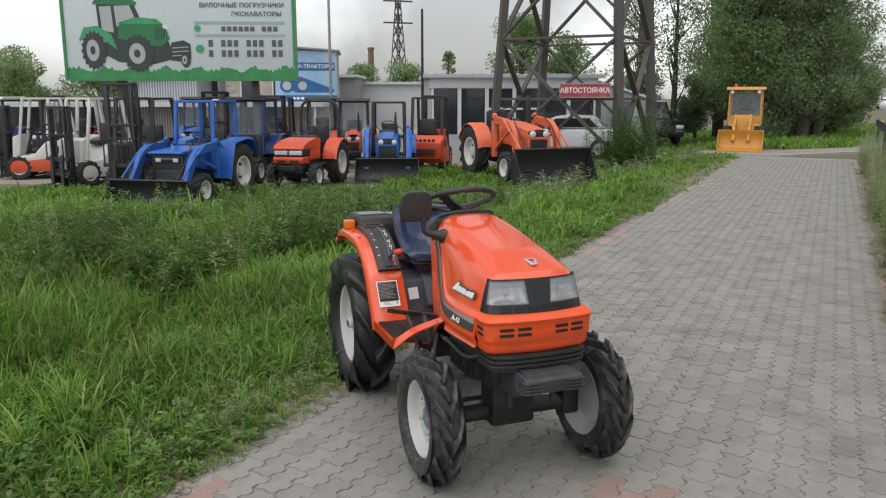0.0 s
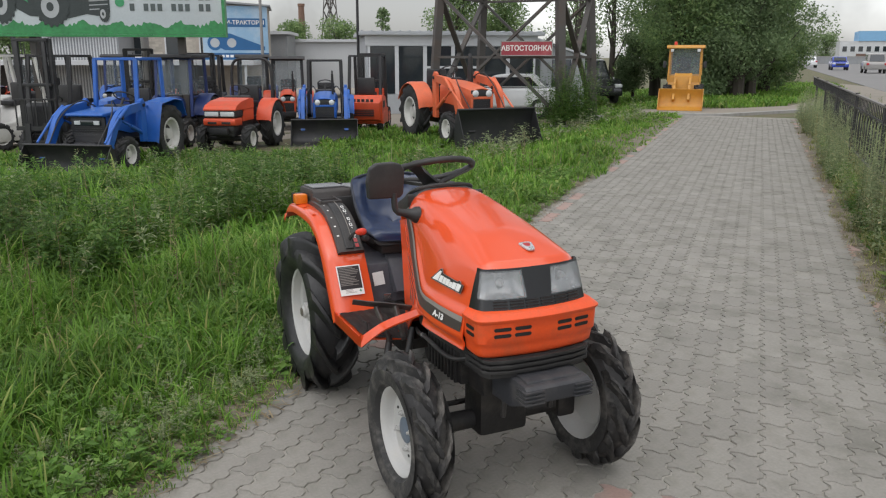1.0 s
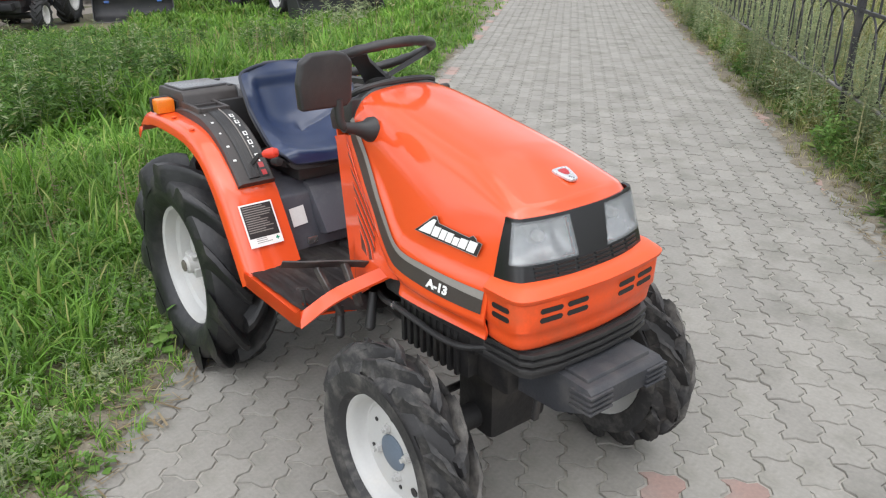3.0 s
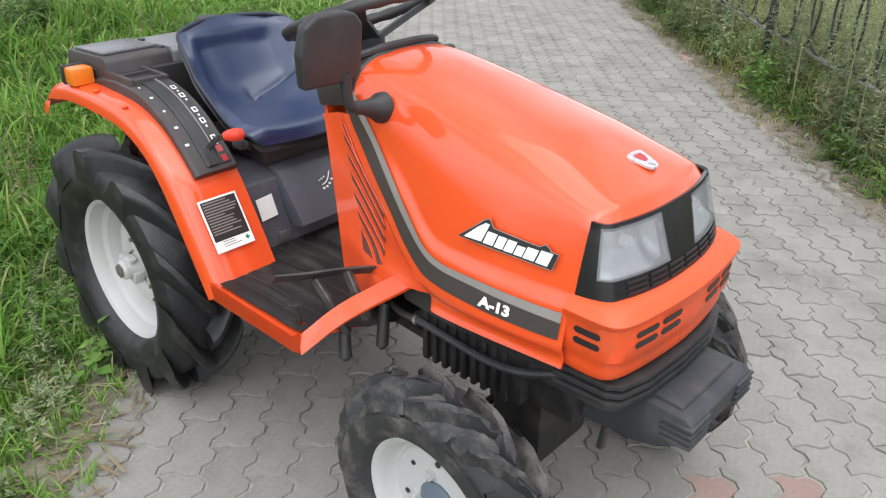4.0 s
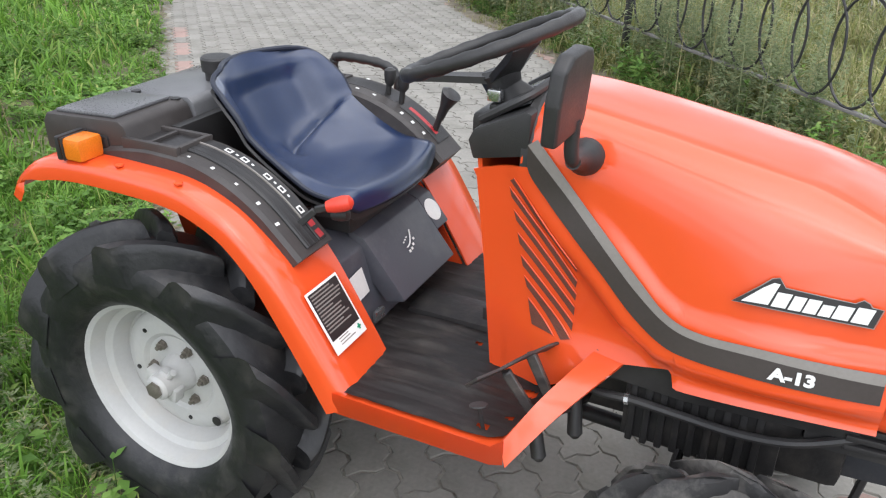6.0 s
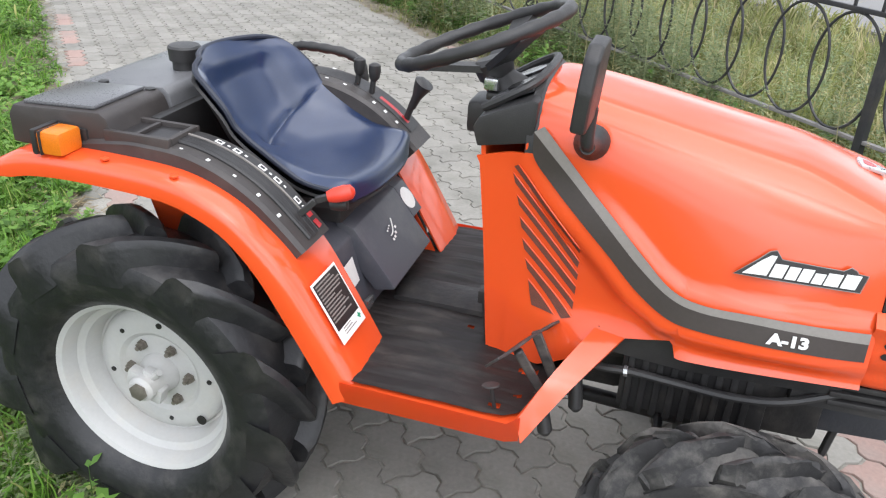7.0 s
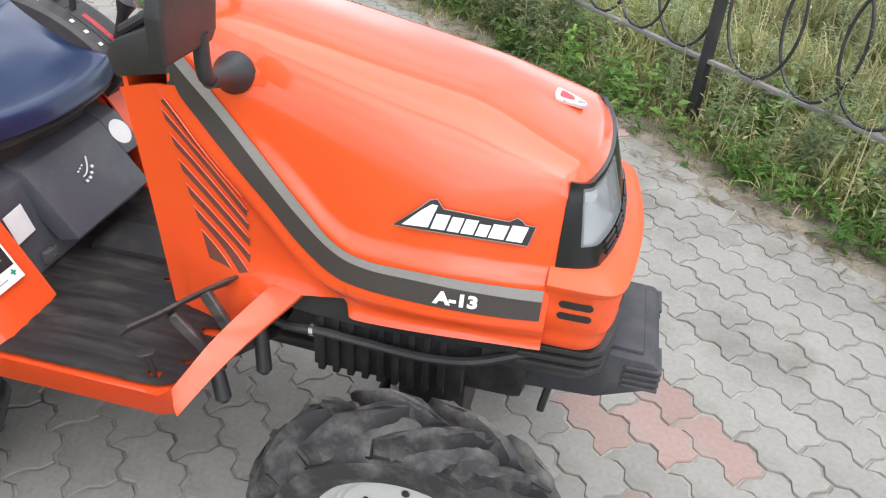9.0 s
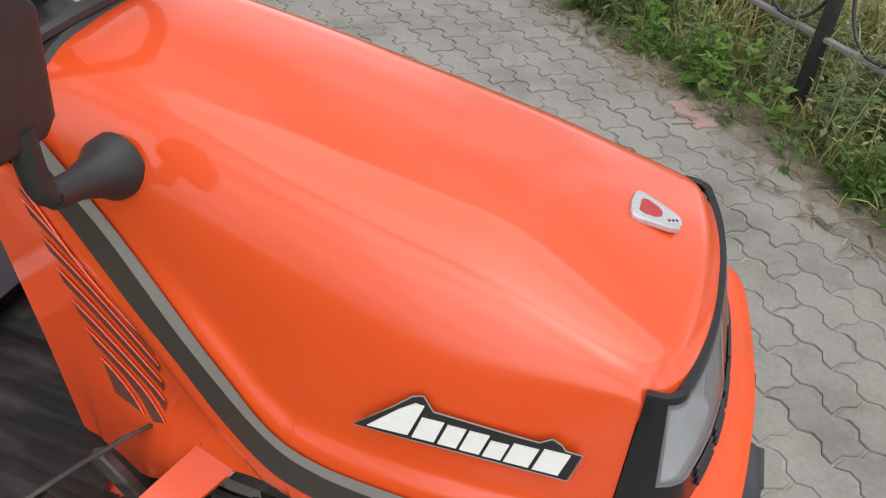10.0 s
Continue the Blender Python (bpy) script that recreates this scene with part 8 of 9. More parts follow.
for x in (-1.3, 0.2, 1.5):
    wd = part("window", box(x, x + 0.55, -0.03, 0.02, 1.5, 2.2), DARK_PANE, hb)
    part("window_frame", join(box(x - 0.05, x, -0.04, 0.0, 1.45, 2.25), box(x + 0.55, x + 0.6, -0.04, 0.0, 1.45, 2.25)), FRAME_W, wd)
nb = 0
bv, bf = [], []
for r in range(26):
    for c in range(18):
        x = -2.0 + c * 0.256 + (0.128 if r % 2 else 0)
        z = 0.05 + r * 0.095
        if x + 0.245 > 2.6 or any(x + 0.25 > a - 0.06 and x < a + 0.61 and z + 0.09 > 1.44 and z < 2.26 for a in (-1.3, 0.2, 1.5)):
            continue
        o = len(bv)
        bv += [(x, 0, z), (x + 0.245, 0, z), (x + 0.245, 0, z + 0.085), (x, 0, z + 0.085), (x, -0.012, z), (x + 0.245, -0.012, z), (x + 0.245, -0.012, z + 0.085), (x, -0.012, z + 0.085)]
        bf += [[o + 4, o + 5, o + 6, o + 7], [o, o + 1, o + 5, o + 4], [o + 1, o + 2, o + 6, o + 5], [o + 2, o + 3, o + 7, o + 6], [o + 3, o, o + 4, o + 7]]
bme = bpy.data.meshes.new("bricks")
bme.from_pydata(bv, [], bf)
link_mesh("bricks", bme, node_mat("pale_bricks", (0.46, 0.42, 0.36), rough=0.85, vary=0.15, scale=3, fine=40, bump=0.3, per_island=0.2), hb, "pale bricks", smooth=0)["kind"] = "stuff"

shed = thing("shed", "grey corrugated sheet shed", "shed", pose(*lot(31, -10.6), 0, 0, 69.5))
part("wall", box(-1.4, 1.2, 0.05, 3, 0, 2.2), GREYWALL, shed)
part("corrugation", join(*[box(-1.4 + i * 0.1, -1.36 + i * 0.1, 0.02, 0.06, 0.0, 2.15) for i in range(26)]), ROOF_W, shed)
part("roof", prism([(-1.6, 2.1), (1.4, 2.5), (1.4, 2.56), (-1.6, 2.16)], -0.2, 3.2, "y"), ROOF_W, shed)

BAN_BLUE = node_mat("pale_blue_banner", (0.26, 0.42, 0.58), rough=0.5, vary=0.12, scale=0.9, fine=30, bump=0.03, stain=(0.55, 0.6, 0.63), stain_amount=0.6, stain_scale=0.8)
BAN_DEEP = node_mat("deep_blue_print", (0.02, 0.11, 0.27), rough=0.5, vary=0.1, scale=2, fine=30, bump=0.0)
BAN_GREY = node_mat("print_grey", (0.4, 0.42, 0.43), rough=0.5, vary=0.1, scale=2, fine=30, bump=0.0)
bb = thing("banner_house", "flat house wall covered by a pale blue printed banner", "building", pose(*lot(31.5, -5.3), 0, 0, 69.5 + 6))
part("wall", box(-1.2, 1.2, 0.02, 3.0, 0, 3.35), BRICK, bb)
part("roof", prism([(-1.3, 3.45), (1.3, 3.28), (1.3, 3.34), (-1.3, 3.52)], -0.15, 3.1, "y"), GREYWALL, bb)
bn = part("banner", box(-1.18, 1.18, -0.02, 0.01, 1.35, 3.3), BAN_BLUE, bb, "pale blue banner with a tractor picture")
up = pose(0, 0, 0, 90, 0, 0)
part("print_field", box(-0.85, 1.1, -0.026, -0.022, 2.55, 2.86), BAN_DEEP, bn)
lettering("МИНИ-ТРАКТОРЫ", 0.2, SIGN_WHITE, "letters", bn, pose(0.12, -0.03, 2.705) @ up, depth=0.004, stretch=1.05, fat=0.004)
part("print_field", box(-1.18, 1.18, -0.026, -0.022, 1.38, 1.62), BAN_DEEP, bn)
for i in range(13):
    part("text_bar", box(-1.05 + i * 0.165, -0.93 + i * 0.165, -0.031, -0.027, 1.46, 1.55), SIGN_WHITE, bn)
for cx, r in ((-0.75, 0.27), (-0.15, 0.27)):
    part("print_wheel", join((lathe([(r, 0), (r, 0.004), (0, 0.004)], 24, "z"), pose(cx, -0.024, 1.98) @ up)), BAN_DEEP, bn)
    part("print_rim", join((lathe([(r * 0.62, 0), (r * 0.62, 0.003), (0, 0.003)], 24, "z"), pose(cx, -0.03, 1.98) @ up)), BAN_GREY, bn)
part("print_shape", prism([(-1.0, 2.0), (-0.9, 2.3), (-0.2, 2.32), (0.25, 2.15), (1.05, 1.85), (1.05, 1.72), (-0.4, 1.72)], -0.0245, -0.0215, "y"), BAN_DEEP, bn)

for nm, d, s0, s1, z0, z1, mt, lb in (("warehouse", 40, -4.2, -0.6, 0, 2.15, ROOF_W, "long white low warehouse"), ("awning", 29.5, -21, -4.4, 1.2, 1.36, ROOF_W, "long whitish awning roof over the lot"), ("container", 36, -5.2, -3.9, 0, 2.4, GREYWALL, "grey container behind the lot")):
    o = thing(nm, lb, "building", pose(*lot(d, (s0 + s1) / 2), 0, 0, 69.5))
    h = (s1 - s0) / 2
    part("wall" if nm != "awning" else "roof", box(-h, h, 0, 3.5, z0, z1), mt, o)
    if nm == "awning":
        # added dark sheet gives the shade below the roof
        part("awning_shade_sheet", box(-h, h, 3.3, 3.45, LOT_Z, z0), STEEL, o, "added dark sheet for the shade under the awning")
        for i in range(5):
            part("post", box(-h + 0.3 + i * (2 * h - 0.6) / 4 - 0.04, -h + 0.3 + i * (2 * h - 0.6) / 4 + 0.04, 0.1, 0.18, 0, z0), FRAME_W, o)
    else:
        part("roof", join(box(-h - 0.15, h + 0.15, -0.2, 3.7, z1, z1 + 0.12), *[box(-h + i * 0.4, -h + 0.05 + i * 0.4, -0.21, 3.7, z1 + 0.12, z1 + 0.15) for i in range(int(h * 5))]), ROOF_W, o)

# ---- billboard
BOARD_SKY = node_mat("printed_pale_sky", (0.55, 0.60, 0.62), rough=0.45, vary=0.08, scale=0.7, fine=20, bump=0.02)
BOARD_GREEN = node_mat("printed_meadow_green", (0.04, 0.24, 0.08), rough=0.5, vary=0.35, scale=3, fine=14, bump=0.0)
PRINT_GREEN = node_mat("printed_machine_green", (0.02, 0.17, 0.06), rough=0.45, vary=0.2, scale=3, fine=20, bump=0.0)
PRINT_DARK = node_mat("printed_dark", (0.035, 0.045, 0.045), rough=0.5, vary=0.3, scale=4, fine=25, bump=0.0)
PRINT_GREY = node_mat("printed_grey_letters", (0.08, 0.10, 0.10), rough=0.5, vary=0.1, scale=4, fine=25, bump=0.0)
board = thing("billboard", "large billboard with a green tractor picture on steel posts", "billboard", pose(*lot(19.6, -6.3, 0.19), 0, 0, 69.5 + 1.5) @ Matrix.Scale(0.915, 4))
part("panel", box(-2.95, 2.95, 0, 0.25, 1.98, 4.98, 0.01), BOARD_SKY, board, "printed panel with pale sky and green grass")
part("frame", join(box(-3.02, 3.02, -0.03, 0.28, 1.92, 1.98), box(-3.02, 3.02, -0.03, 0.28, 4.98, 5.04), box(-3.02, -2.95, -0.03, 0.28, 1.98, 4.98), box(2.95, 3.02, -0.03, 0.28, 1.98, 4.98)), BOARD_GREEN, board)
for x in (-1.72, 1.85):
    part("post", box(x - 0.09, x + 0.09, 0.3, 0.48, -0.85, 4.8, 0.01), STEEL, board, "brown steel post")
gr = random.Random(8)
tops = [(-2.95 + i * 0.05, 2.22 + 0.05 * math.sin(i * 0.4) + gr.uniform(-0.04, 0.06)) for i in range(119)]
part("printed_grass", prism([(-2.95, 1.985)] + tops + [(2.95, 1.985)], -0.006, -0.002, "y"), BOARD_GREEN, board, "printed green grass")


def flat_print(name, poly, mat, y, label=""):
    return part(name, prism(poly, -y, -y + 0.003, "y"), mat, board, label, smooth=0)


def disc(name, cx, cz, r, mat, y):
    return flat_print(name, [(cx + r * math.cos(a), cz + r * math.sin(a)) for a in np.linspace(0, 2 * math.pi, 29)[:-1]], mat, y)


PRINT_GREEN_2 = node_mat("printed_light_green", (0.05, 0.30, 0.13), rough=0.45, vary=0.2, scale=4, fine=20, bump=0.0)
PRINT_TEAL = node_mat("printed_teal_line", (0.30, 0.42, 0.42), rough=0.5, vary=0.1, scale=4, fine=25, bump=0.0)


def oval(name, cx, cz, rx, rz, mat, y, teeth=0):
    k = 2 * teeth if teeth else 30
    pts = []
    for i in range(k * (2 if teeth else 1)):
        a = 2 * math.pi * i / (k * (2 if teeth else 1))
        g = 1.0 if not teeth or i % 4 < 2 else 0.9
        pts.append((cx + g * rx * math.cos(a), cz + g * rz * math.sin(a)))
    return flat_print(name, pts, mat, y)


flat_print("printed_frame", [(-1.95, 2.6), (-1.9, 3.0), (-0.3, 2.95), (-0.1, 2.5), (-0.7, 2.35), (-1.6, 2.4)], PRINT_DARK, 0.008)
flat_print("printed_cab", [(-2.05, 3.0), (-2.1, 3.9), (-1.15, 3.92), (-0.95, 3.4), (-1.2, 2.9)], PRINT_DARK, 0.009)
flat_print("printed_cab_glass", [(-1.98, 3.2), (-2.02, 3.8), (-1.72, 3.82), (-1.68, 3.15)], BAN_GREY, 0.013)
flat_print("printed_cab_glass", [(-1.6, 3.3), (-1.64, 3.82), (-1.24, 3.84), (-1.1, 3.45), (-1.3, 3.4)], BAN_GREY, 0.013)
flat_print("printed_roof", [(-2.2, 3.86), (-2.12, 3.98), (-1.2, 4.0), (-1.04, 3.9), (-1.1, 3.84)], PRINT_GREEN, 0.016)
flat_print("printed_fender", [(-2.6, 2.95), (-2.45, 3.28), (-2.1, 3.32), (-1.75, 3.1), (-1.6, 2.7), (-2.0, 3.0)], PRINT_GREEN_2, 0.018)
flat_print("printed_hood", [(-1.58, 3.0), (-1.54, 3.4), (-1.1, 3.54), (-0.57, 3.5), (-0.34, 3.3), (-0.25, 3.0), (-0.45, 2.8), (-0.8, 2.82), (-1.3, 2.95)], PRINT_GREEN, 0.016)
flat_print("printed_hood_top", [(-1.5, 3.38), (-1.1, 3.53), (-0.57, 3.5), (-0.42, 3.38), (-0.9, 3.36)], PRINT_GREEN_2, 0.019)
for i in range(4):
    flat_print("printed_grille_bar", [(-0.62 + i * 0.07, 2.98), (-0.6 + i * 0.07, 3.28), (-0.57 + i * 0.07, 3.27), (-0.59 + i * 0.07, 2.97)], PRINT_DARK, 0.020)
flat_print("printed_lamp", [(-0.42, 3.28), (-0.40, 3.36), (-0.28, 3.3), (-0.27, 3.22)], SIGN_WHITE, 0.021)
flat_print("printed_weight", [(-0.25, 2.45), (-0.22, 2.9), (0.1, 2.96), (0.28, 2.86), (0.28, 2.5), (0.1, 2.4)], PRINT_DARK, 0.012)
for i in range(3):
    flat_print("printed_weight_line", [(-0.2, 2.55 + i * 0.1), (0.24, 2.58 + i * 0.1), (0.24, 2.6 + i * 0.1), (-0.2, 2.575 + i * 0.1)], BAN_GREY, 0.016)
for cx, cz, rx, rz in ((-2.22, 2.7, 0.33, 0.5), (-1.08, 2.62, 0.42, 0.48), (0.14, 2.46, 0.13, 0.2)):
    oval("printed_tyre", cx, cz, rx, rz, PRINT_DARK, 0.022, 18)
    oval("printed_rim", cx - 0.03, cz, rx * 0.5, rz * 0.55, BAN_GREY, 0.026)
    oval("printed_hub", cx - 0.03, cz, rx * 0.2, rz * 0.22, PRINT_DARK, 0.030)
for z in (3.37, 3.05):
    flat_print("printed_line", [(0.4, z), (0.4, z + 0.07), (2.75, z + 0.07), (2.75, z)], PRINT_TEAL, 0.009)
disc("printed_dot", 0.48, 3.26, 0.085, PRINT_GREEN_2, 0.013)
disc("printed_dot", 0.52, 2.74, 0.11, PRINT_GREEN_2, 0.013)
lettering("ВИЛОЧНЫЕ ПОГРУЗЧИКИ", 0.155, PRINT_GREY, "letters", board, pose(1.65, -0.012, 3.84) @ up, depth=0.004, stretch=1.1, fat=0.003)
lettering("ЭКСКАВАТОРЫ", 0.155, PRINT_GREY, "letters", board, pose(2.02, -0.012, 3.62) @ up, depth=0.004, stretch=1.1, fat=0.003)
for i in range(10):
    if i != 6:
        part("text_bar", box(1.1 + i * 0.15, 1.21 + i * 0.15, -0.014, -0.010, 3.19, 3.31), PRINT_GREY, board)
for z in (2.80, 2.54):
    for i in range(12):
        if i not in (1, 5, 9):
            part("text_bar", box(0.75 + i * 0.165, 0.86 + i * 0.165, -0.014, -0.010, z, z + 0.17), PRINT_GREY, board)

# ---- poles, chimney and mast in the distance
CONCRETE = node_mat("grey_concrete_pole", (0.3, 0.29, 0.28), rough=0.85, vary=0.1, scale=2, fine=30, bump=0.2)
for d, x, h, r, lb in ((26, -3.6, 7, 0.05, "slim grey pole over the roofs"), (30, -0.76, 4.7, 0.06, "thin dark pole beside the kiosk"), (22, -6.0, 2.55, 0.13, "pale round concrete post")):
    o = thing("pole", lb, "pole", pose(*lot(d, x)))
    part("shaft", lathe([(r, -0.1), (r * 0.7, h), (0, h)], 14, "z"), CONCRETE if r != 0.06 else BLACK_M, o)
chim = thing("chimney", "brick chimney far behind the roofs", "chimney", pose(*lot(120, -10.6)))
part("shaft", lathe([(0.55, 0), (0.42, 8.2), (0.5, 8.25), (0.5, 8.6), (0.3, 8.6)], 20, "z"), node_mat("old_red_brick", (0.2, 0.12, 0.09), rough=0.9, vary=0.2, scale=1, fine=12), chim)
mast = thing("mast", "far lattice power mast with cross arms", "mast", pose(*lot(110, -6.0), 0, 0, 20))
MH = 15.5
for sx in (-1, 1):
    for sy in (-1, 1):
        part("leg", bar((sx * 1.0, sy * 1.0, 0), (sx * 0.15, sy * 0.15, MH), 0.12, 0.12), STEEL, mast)
zz = [0, 2.6, 5, 7.2, 9.2, 11, 12.6, 14.0]
for i, (z0, z1) in enumerate(zip(zz, zz[1:])):
    k0, k1 = 1 - 0.85 * z0 / MH, 1 - 0.85 * z1 / MH
    for a, b in (((-1, -1), (1, -1)), ((1, -1), (1, 1)), ((1, 1), (-1, 1)), ((-1, 1), (-1, -1))):
        part("brace", bar((a[0] * k0, a[1] * k0, z0), (b[0] * k1, b[1] * k1, z1), 0.08, 0.08), STEEL, mast)
        part("brace", bar((b[0] * k0, b[1] * k0, z0), (a[0] * k1, a[1] * k1, z1), 0.08, 0.08), STEEL, mast)
for z in (11.2, 14.0):
    part("cross_arm", bar(Vector((-0.7, -1.9, z)), Vector((0.7, 1.9, z)), 0.2, 0.2), STEEL, mast)

# ---- right side: blue post, far building
bpst = thing("blue_post", "bright blue painted post beside the road", "post", pose(*on_path(21.5, 6.3)))
part("shaft", box(-0.16, 0.16, -0.16, 0.16, -0.1, 4.5, 0.01), node_mat("bright_blue_post_paint", (0.03, 0.16, 0.55), rough=0.5, vary=0.08, scale=2, fine=30), bpst)
fb = thing("white_building", "far white building with a blue roof band across the road", "building", pose(*on_path(176, 21.2), 0, 0, 43.5))
part("wall", box(-5.4, 5.4, 0, 9, 0, 4.3), ROOF_W, fb)
part("roof", box(-2.2, 5.5, -0.2, 9.2, 4.3, 6.2), node_mat("blue_roof_band", (0.2, 0.4, 0.62), rough=0.6, vary=0.08, scale=0.2, fine=4), fb)
for i in range(7):
    wd = part("window", box(-4.9 + i * 1.42, -4.1 + i * 1.42, -0.06, 0.02, 2.3, 3.3), DARK_PANE, fb)
    part("window_frame", box(-4.98 + i * 1.42, -4.02 + i * 1.42, -0.03, 0.02, 2.2, 3.4), FRAME_W, wd)
for x in (-2.4, 2.6):
    part("gate", box(x, x + 1.7, -0.08, 0.02, 0, 1.9), node_mat("dull_brown_gate", (0.16, 0.1, 0.08), rough=0.7, vary=0.15, scale=2, fine=20), fb, "dull brown gate")
fb2 = thing("grey_wall", "low grey wall across the road", "wall", pose(*on_path(168, 16.0), 0, 0, 43.5))
part("panel", box(-8, 9.5, -0.15, 0.15, 0, 1.3), GREYWALL, fb2)
part("coping", box(-8.05, 9.55, -0.2, 0.2, 1.3, 1.42), KERB, fb2)
for i, (u, n) in enumerate(((70, 22.5), (105, 22.5), (140, 22.5))):
    o = thing("street_lamp", "slim grey street lamp post", "lamp", pose(*on_path(u, n)), "street lamps along the road")
    part("post", lathe([(0.1, 0), (0.06, 8), (0, 8)], 10, "z"), CONCRETE, o)
    part("arm", tube([(0, 0, 7.9), (-0.6, -0.6, 8.3), (-1.2, -1.2, 8.35)], 0.04, 6), CONCRETE, o)

# ---------------------------------------------------------------- trees


def tree(label, place, height, crown_r, crown_z, trunk_r, leaves, leaf, mat, seed, blobs=9, lean=0.0, category="tree"):
    """Tapered trunk, limbs, and a crown of many small leaf clumps with gaps."""
    r = np.random.default_rng(seed)
    t = thing("tree", label, category, pose(*place, 0, 0, seed * 37 % 360))
    top = height * 0.75
    pieces = [tube([(0, 0, -0.2), (lean * 0.2, 0.05, top * 0.35), (lean * 0.6, -0.05, top * 0.7), (lean, 0, top)], [trunk_r * 1.25, trunk_r, trunk_r * 0.65, trunk_r * 0.2], 9)]
    centres = []
    for i in range(blobs):
        a = r.uniform(0, 2 * np.pi)
        q = crown_r * r.uniform(0.15, 0.75)
        z = crown_z + (height - crown_z) * r.uniform(0.0, 0.88)
        k = 1 - 0.5 * max(0, (z - crown_z) / (height - crown_z))
        c = np.array([np.cos(a) * q * k + lean * z / height, np.sin(a) * q * k, z])
        centres.append((c, crown_r * r.uniform(0.28, 0.5)))
        s = np.array([lean * 0.5, 0, max(0.6, z - crown_r * 0.8)])
        pieces.append(tube([tuple(s), tuple(s * 0.4 + c * 0.6 + np.array([0, 0, -0.15])), tuple(c)], [trunk_r * 0.42, trunk_r * 0.22, trunk_r * 0.06], 6))
    part("trunk", join(*pieces), BARK, t, "grey-brown trunk with limbs")
    V = []
    for c, rad in centres:
        n = leaves // blobs
        d = r.normal(0, 1, (n, 3))
        d /= np.linalg.norm(d, axis=1)[:, None]
        rr = rad * r.uniform(0.35, 1.12, n) ** 0.6
        p = c + d * rr[:, None] * np.array([1.15, 1.15, 0.8])
        # cluster into sprays
        p += r.normal(0, 0.05 * rad, (n, 3))
        a = r.normal(0, 1, (n, 3))
        a /= np.linalg.norm(a, axis=1)[:, None]
        b = np.cross(a, r.normal(0, 1, (n, 3)))
        b /= np.linalg.norm(b, axis=1)[:, None]
        s = leaf * r.uniform(0.5, 1.3, n)[:, None]
        V.append(np.stack([p - a * s * 0.5, p + b * s * 0.28, p + a * s * 0.5, p - b * s * 0.28], 1).reshape(-1, 3))
    V = np.concatenate(V)
    k = len(V) // 4
    cr = quick_mesh("crown", V, np.arange(len(V)), np.arange(k) * 4, np.full(k, 4), mat, "", "")
    cr.parent = t
    cr["label"] = "uneven leafy crown"
    return t


# the dark grove behind the yellow loader
grove = [(31, 11.5, 7.5, 2.3, 1.4), (33, 13.0, 9.0, 3.0, 0.8), (31, 14.4, 7.0, 2.6, 0.8), (36, 12.3, 10.0, 3.2, 1.2), (37, 16.0, 7.6, 2.6, 0.9), (40, 14.8, 10.5, 3.6, 1.0), (34, 16.4, 5.6, 1.9, 0.6), (30.5, 13.6, 4.6, 1.9, 0.4), (46, 19.6, 8.5, 2.8, 1.6)]
for i, (d, s, h, r_, cz) in enumerate(grove):
    tree("dense dark green leafy tree in the grove", lot(d, s), h, r_, cz, 0.16 + 0.01 * i, 30000, 0.115, TREE_LEAF if i % 3 else TREE_LEAF_2, 20 + i, 22)
for i, (d, s, h, r_) in enumerate(((35, 11.0, 2.6, 1.3), (37.5, 9.2, 2.9, 1.3), (34.5, 12.0, 3.6, 1.3))):
    tree("dark shrub behind the parked off-road car", lot(d, s), h, r_, 0.3, 0.06, 9000, 0.11, TREE_LEAF, 40 + i, 14, 0.0, "shrub")
for i, (d, s, h) in enumerate(((34, 9.7, 8.5), (37, 8.9, 7.8))):
    tree("sparse tree with bare upper branches beside the pylon", lot(d, s), h, 1.7, 2.4, 0.11, 2400, 0.13, TREE_LEAF, 46 + i, 18)
tree("thin-leaved tree with bare branches beside the pylon", lot(32, 7.8), 8.0, 1.7, 2.0, 0.12, 2600, 0.12, TREE_LEAF, 61, 18)
tree("leafy tree behind the grey kiosk", lot(48, 4.6), 6.6, 2.2, 3.0, 0.2, 9000, 0.17, TREE_LEAF_2, 62, 14)
tree("leafy tree behind the grey kiosk", lot(50, 7.6), 5.2, 2.0, 2.6, 0.2, 6000, 0.17, TREE_LEAF_2, 63, 14)
tree("small conifer-like tree on the skyline", lot(60, 0.4), 5.2, 0.7, 0.8, 0.1, 1400, 0.22, TREE_LEAF, 64, 16)
tree("round tree on the skyline", lot(70, -3.2), 4.2, 2.6, 1.5, 0.2, 8000, 0.19, TREE_LEAF_2, 65, 14)
for i, (d, s, h, r_) in enumerate(((60, -32, 5.2, 3.0), (64, -27, 4.8, 3.4), (58, -23, 4.4, 2.6), (60, -19.5, 4.0, 2.4), (55, -29, 4.5, 2.5), (72, -7.0, 4.2, 1.8))):
    tree("hazy leafy tree behind the lot", lot(d, s), h, r_, 0.8, 0.18, 9000, 0.19, TREE_LEAF_2, 70 + i, 18)
for i, (u, n, h) in enumerate(((150, 27, 6), (144, 31, 6.5), (138, 34, 6), (126, 36, 6), (140, 4, 7), (160, 6, 8), (200, 15, 7))):
    tree("far leafy tree along the road", on_path(u, n), h, 3.4, 0.6, 0.2, 7000, 0.28, TREE_LEAF_2, 90 + i, 18)

# ---------------------------------------------------------------- paving blocks
def paver_mat(name, color, stain, per):
    return node_mat(name, color, rough=0.85, vary=0.2, scale=4.0, fine=70, bump=0.45, stain=stain, stain_amount=0.8, stain_scale=3.4, bump_distance=0.003, **per)


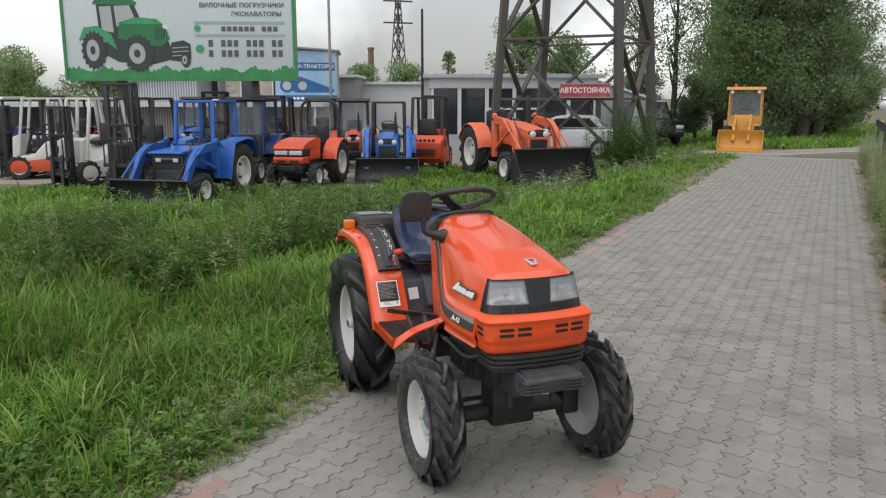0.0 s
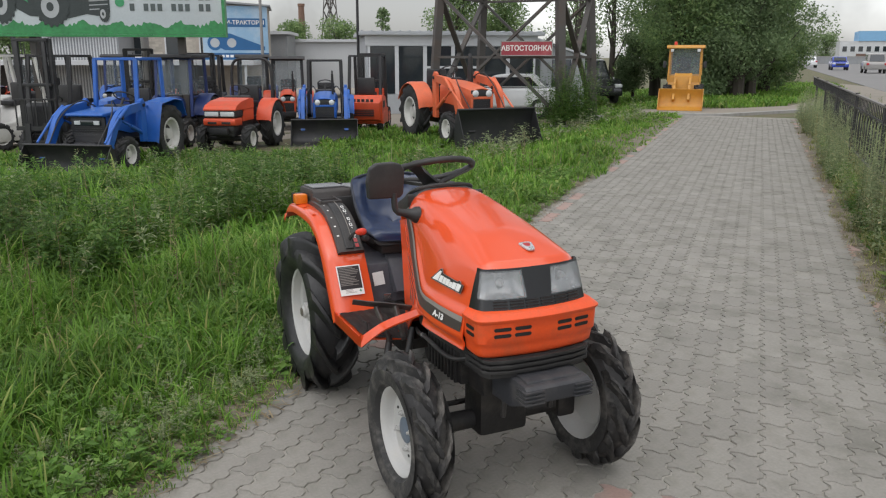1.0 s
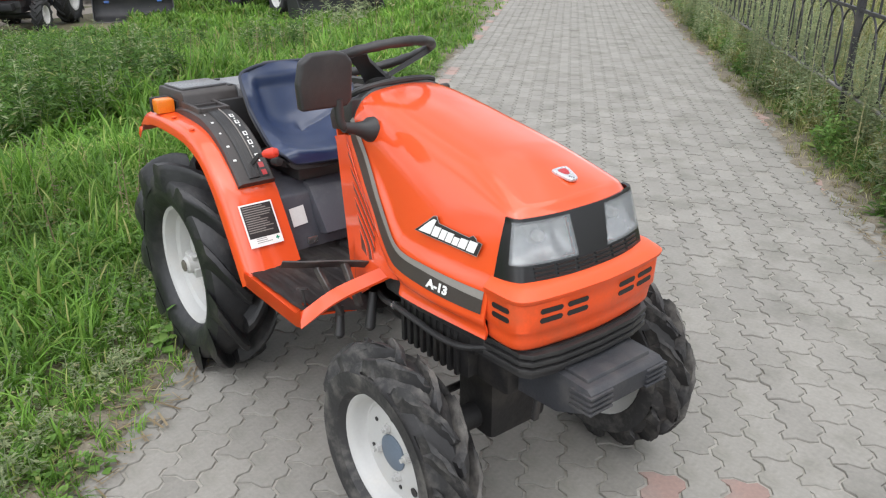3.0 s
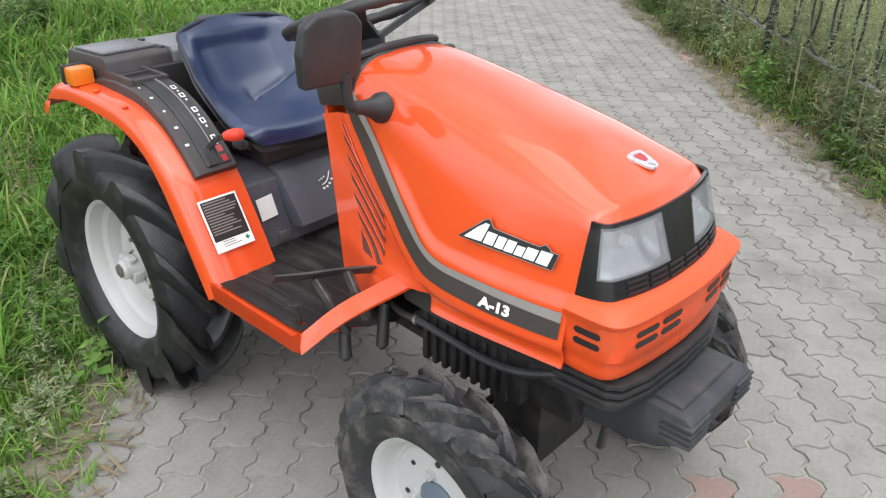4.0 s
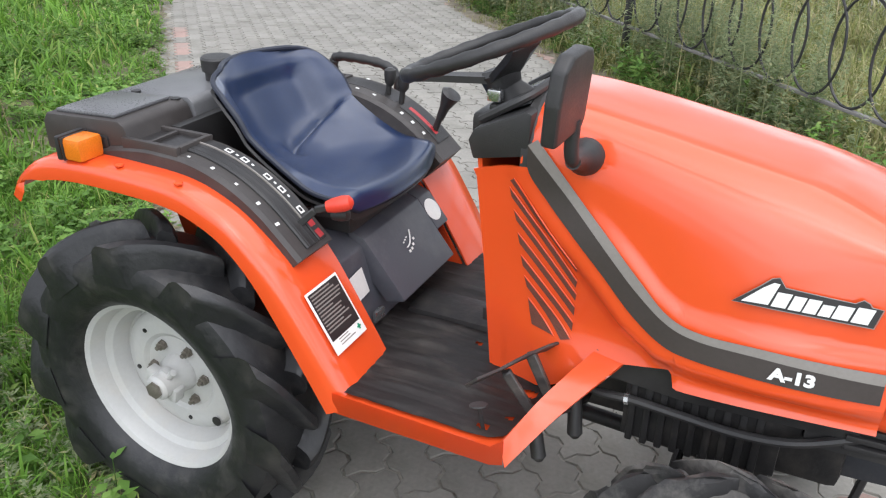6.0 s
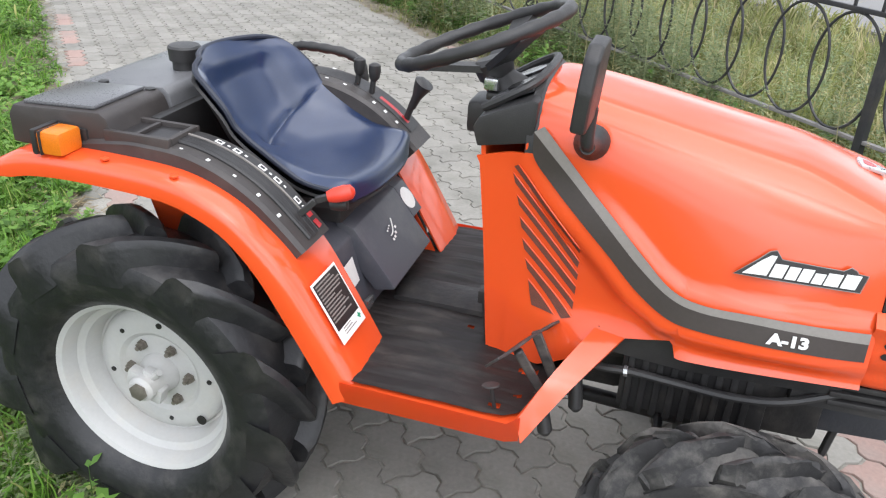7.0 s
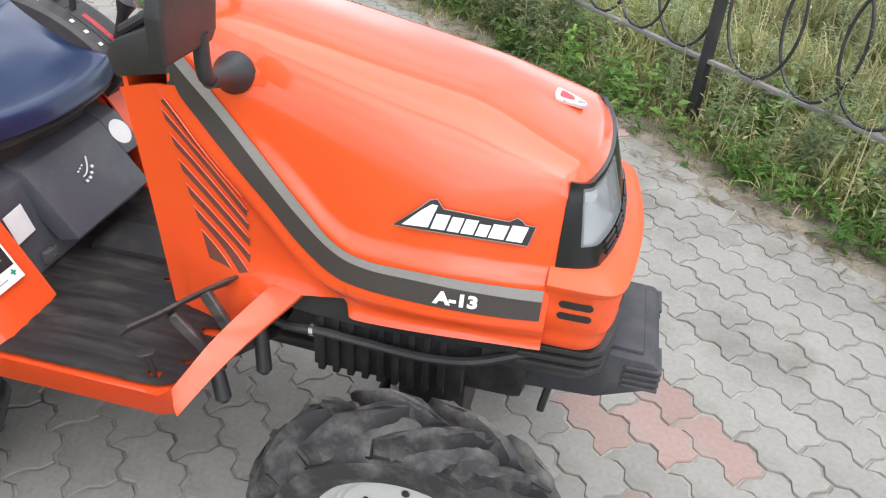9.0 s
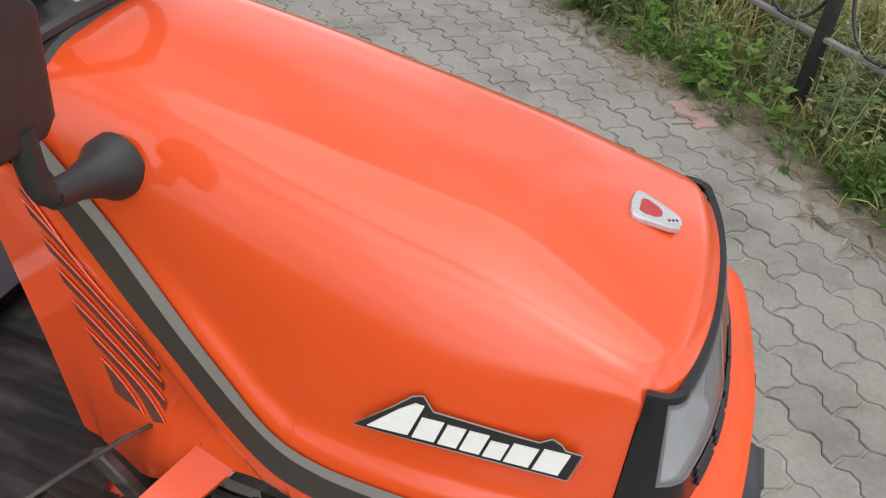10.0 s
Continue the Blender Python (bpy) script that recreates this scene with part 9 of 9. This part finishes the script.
PAVER = paver_mat("grey_paving_block", (0.25, 0.237, 0.211), (0.158, 0.152, 0.128), {"per_object": 0.09})
PAVER_RED = paver_mat("faded_red_paving_block", (0.30, 0.205, 0.175), (0.24, 0.2, 0.178), {"per_object": 0.12})
PAVER_FAR = paver_mat("grey_paving_blocks", (0.25, 0.237, 0.211), (0.158, 0.152, 0.128), {"per_island": 0.075})
PL, PW = 0.2165, 0.1125
ZIG = [(0.0, -0.013), (0.030, -0.013), (0.054, 0.013), (0.084, 0.013), (0.10825, -0.013)]


def paver_outline(gap):
    """A wavy block about its middle: u along, n across."""
    a, b = -PL / 2, PL / 2

    def zig(u):
        return interp((u - a) % (PL / 2), ZIG)
    us = [a, a + 0.03, a + 0.054, a + 0.084, 0, 0.03, 0.054, 0.084, b]
    low = [(q, -PW / 2 + zig(q + 1e-6)) for q in us]
    high = [(q, PW / 2 + zig(q + 1e-6)) for q in us]
    endx = [(b + 0.009, 0.0 - 0.02), (b - 0.009, 0.02)]
    startx = [(a - 0.009, 0.02 - 0.04), (a - 0.009 + 0.0, -0.02)]
    pts = low + [(b + 0.008, -0.025), (b - 0.008, 0.012)] + high[::-1] + [(a - 0.008, 0.012), (a + 0.008, -0.025)]
    k = 1 - gap / PW * 1.0
    return [(p * (1 - gap / PL), q * k) for p, q in pts]


def paver_mesh(seed):
    r = random.Random(seed)
    o = paver_outline(0.0076)
    o2 = paver_outline(0.0112)
    n = len(o)
    verts = [(p, q, -0.03) for p, q in o] + [(p, q, -0.004) for p, q in o] + [(p, q, 0.0) for p, q in o2]
    faces = [[i, (i + 1) % n, n + (i + 1) % n, n + i] for i in range(n)] + [[n + i, n + (i + 1) % n, 2 * n + (i + 1) % n, 2 * n + i] for i in range(n)] + [[2 * n + i for i in range(n)]]
    me = bpy.data.meshes.new("paving_block")
    me.from_pydata(verts, [], faces)
    return me


rp = random.Random(3)
grey_me, red_me = paver_mesh(1), paver_mesh(1)
grey_me.materials.append(PAVER)
red_me.materials.append(PAVER_RED)
turn = Matrix(((-0.688, 0.726, 0), (0.726, 0.688, 0), (0, 0, 1)))
near, far_ = [], []
cols = range(int((PATH_L - 0.145) / PW) - 1, int((PATH_R - 0.145) / PW) + 1)
for c in cols:
    n = 0.145 + (c + 0.5) * PW
    if n < PATH_L - 0.06 or n > PATH_R + 0.03:
        continue
    odd = c % 2
    j0 = int((PATH_START + 0.2) / PL)
    for j in range(j0, int(PATH_END / PL)):
        u = -0.318 + (0.11 if odd else 0.0) + PL * 0.5 + j * PL
        if u > PATH_END - 0.1:
            continue
        ragged = rp.random()
        if (c == cols[0] and ragged < 0.5) or (n > PATH_R - 0.05 and ragged < 0.3):
            continue
        # the red borders and a red band across
        red = (abs(n + 0.13) < 0.057 and rp.random() < 0.42) or (abs(n - 2.52) < 0.06 and rp.random() < 0.35) or (abs(u + 0.95) / 0.45 + abs(n - 1.27) / 0.45 < 1 and rp.random() < 0.3)
        x, y, _ = on_path(u, n)
        tilt = (rp.uniform(-0.006, 0.006), rp.uniform(-0.01, 0.01), rp.uniform(-0.0025, 0.0015))
        (near if (-2.3 < u < 0.75 and -0.4 < n < 1.75) and len(near) < 300 else far_).append((u, n, x, y, tilt, red))
for u, n, x, y, tilt, red in near:
    ob = new("paving_block", red_me if red else grey_me)
    ob.parent = pavement
    ob.matrix_local = Matrix.Translation((x, y, tilt[2])) @ turn.to_4x4() @ Matrix.Rotation(tilt[0], 4, "X") @ Matrix.Rotation(tilt[1], 4, "Y")
for want, mat, label in ((False, PAVER_FAR, "grey paving blocks"), (True, PAVER_RED, "faded red paving blocks")):
    src = [v.co.copy() for v in grey_me.vertices]
    pol = [list(p.vertices) for p in grey_me.polygons]
    verts, faces = [], []
    for u, n, x, y, tilt, red in far_:
        if red != want:
            continue
        o = len(verts)
        for c in src:
            q = turn @ c
            verts.append((x + q.x, y + q.y, q.z + tilt[2] + c.x * tilt[1] * 0.6 + c.y * tilt[0]))
        faces.extend([[o + i for i in p] for p in pol])
    me = bpy.data.meshes.new("paving_blocks")
    me.from_pydata(verts, [], faces)
    ob = link_mesh("paving_blocks", me, mat, pavement, label, smooth=0)
    ob["kind"] = "stuff"
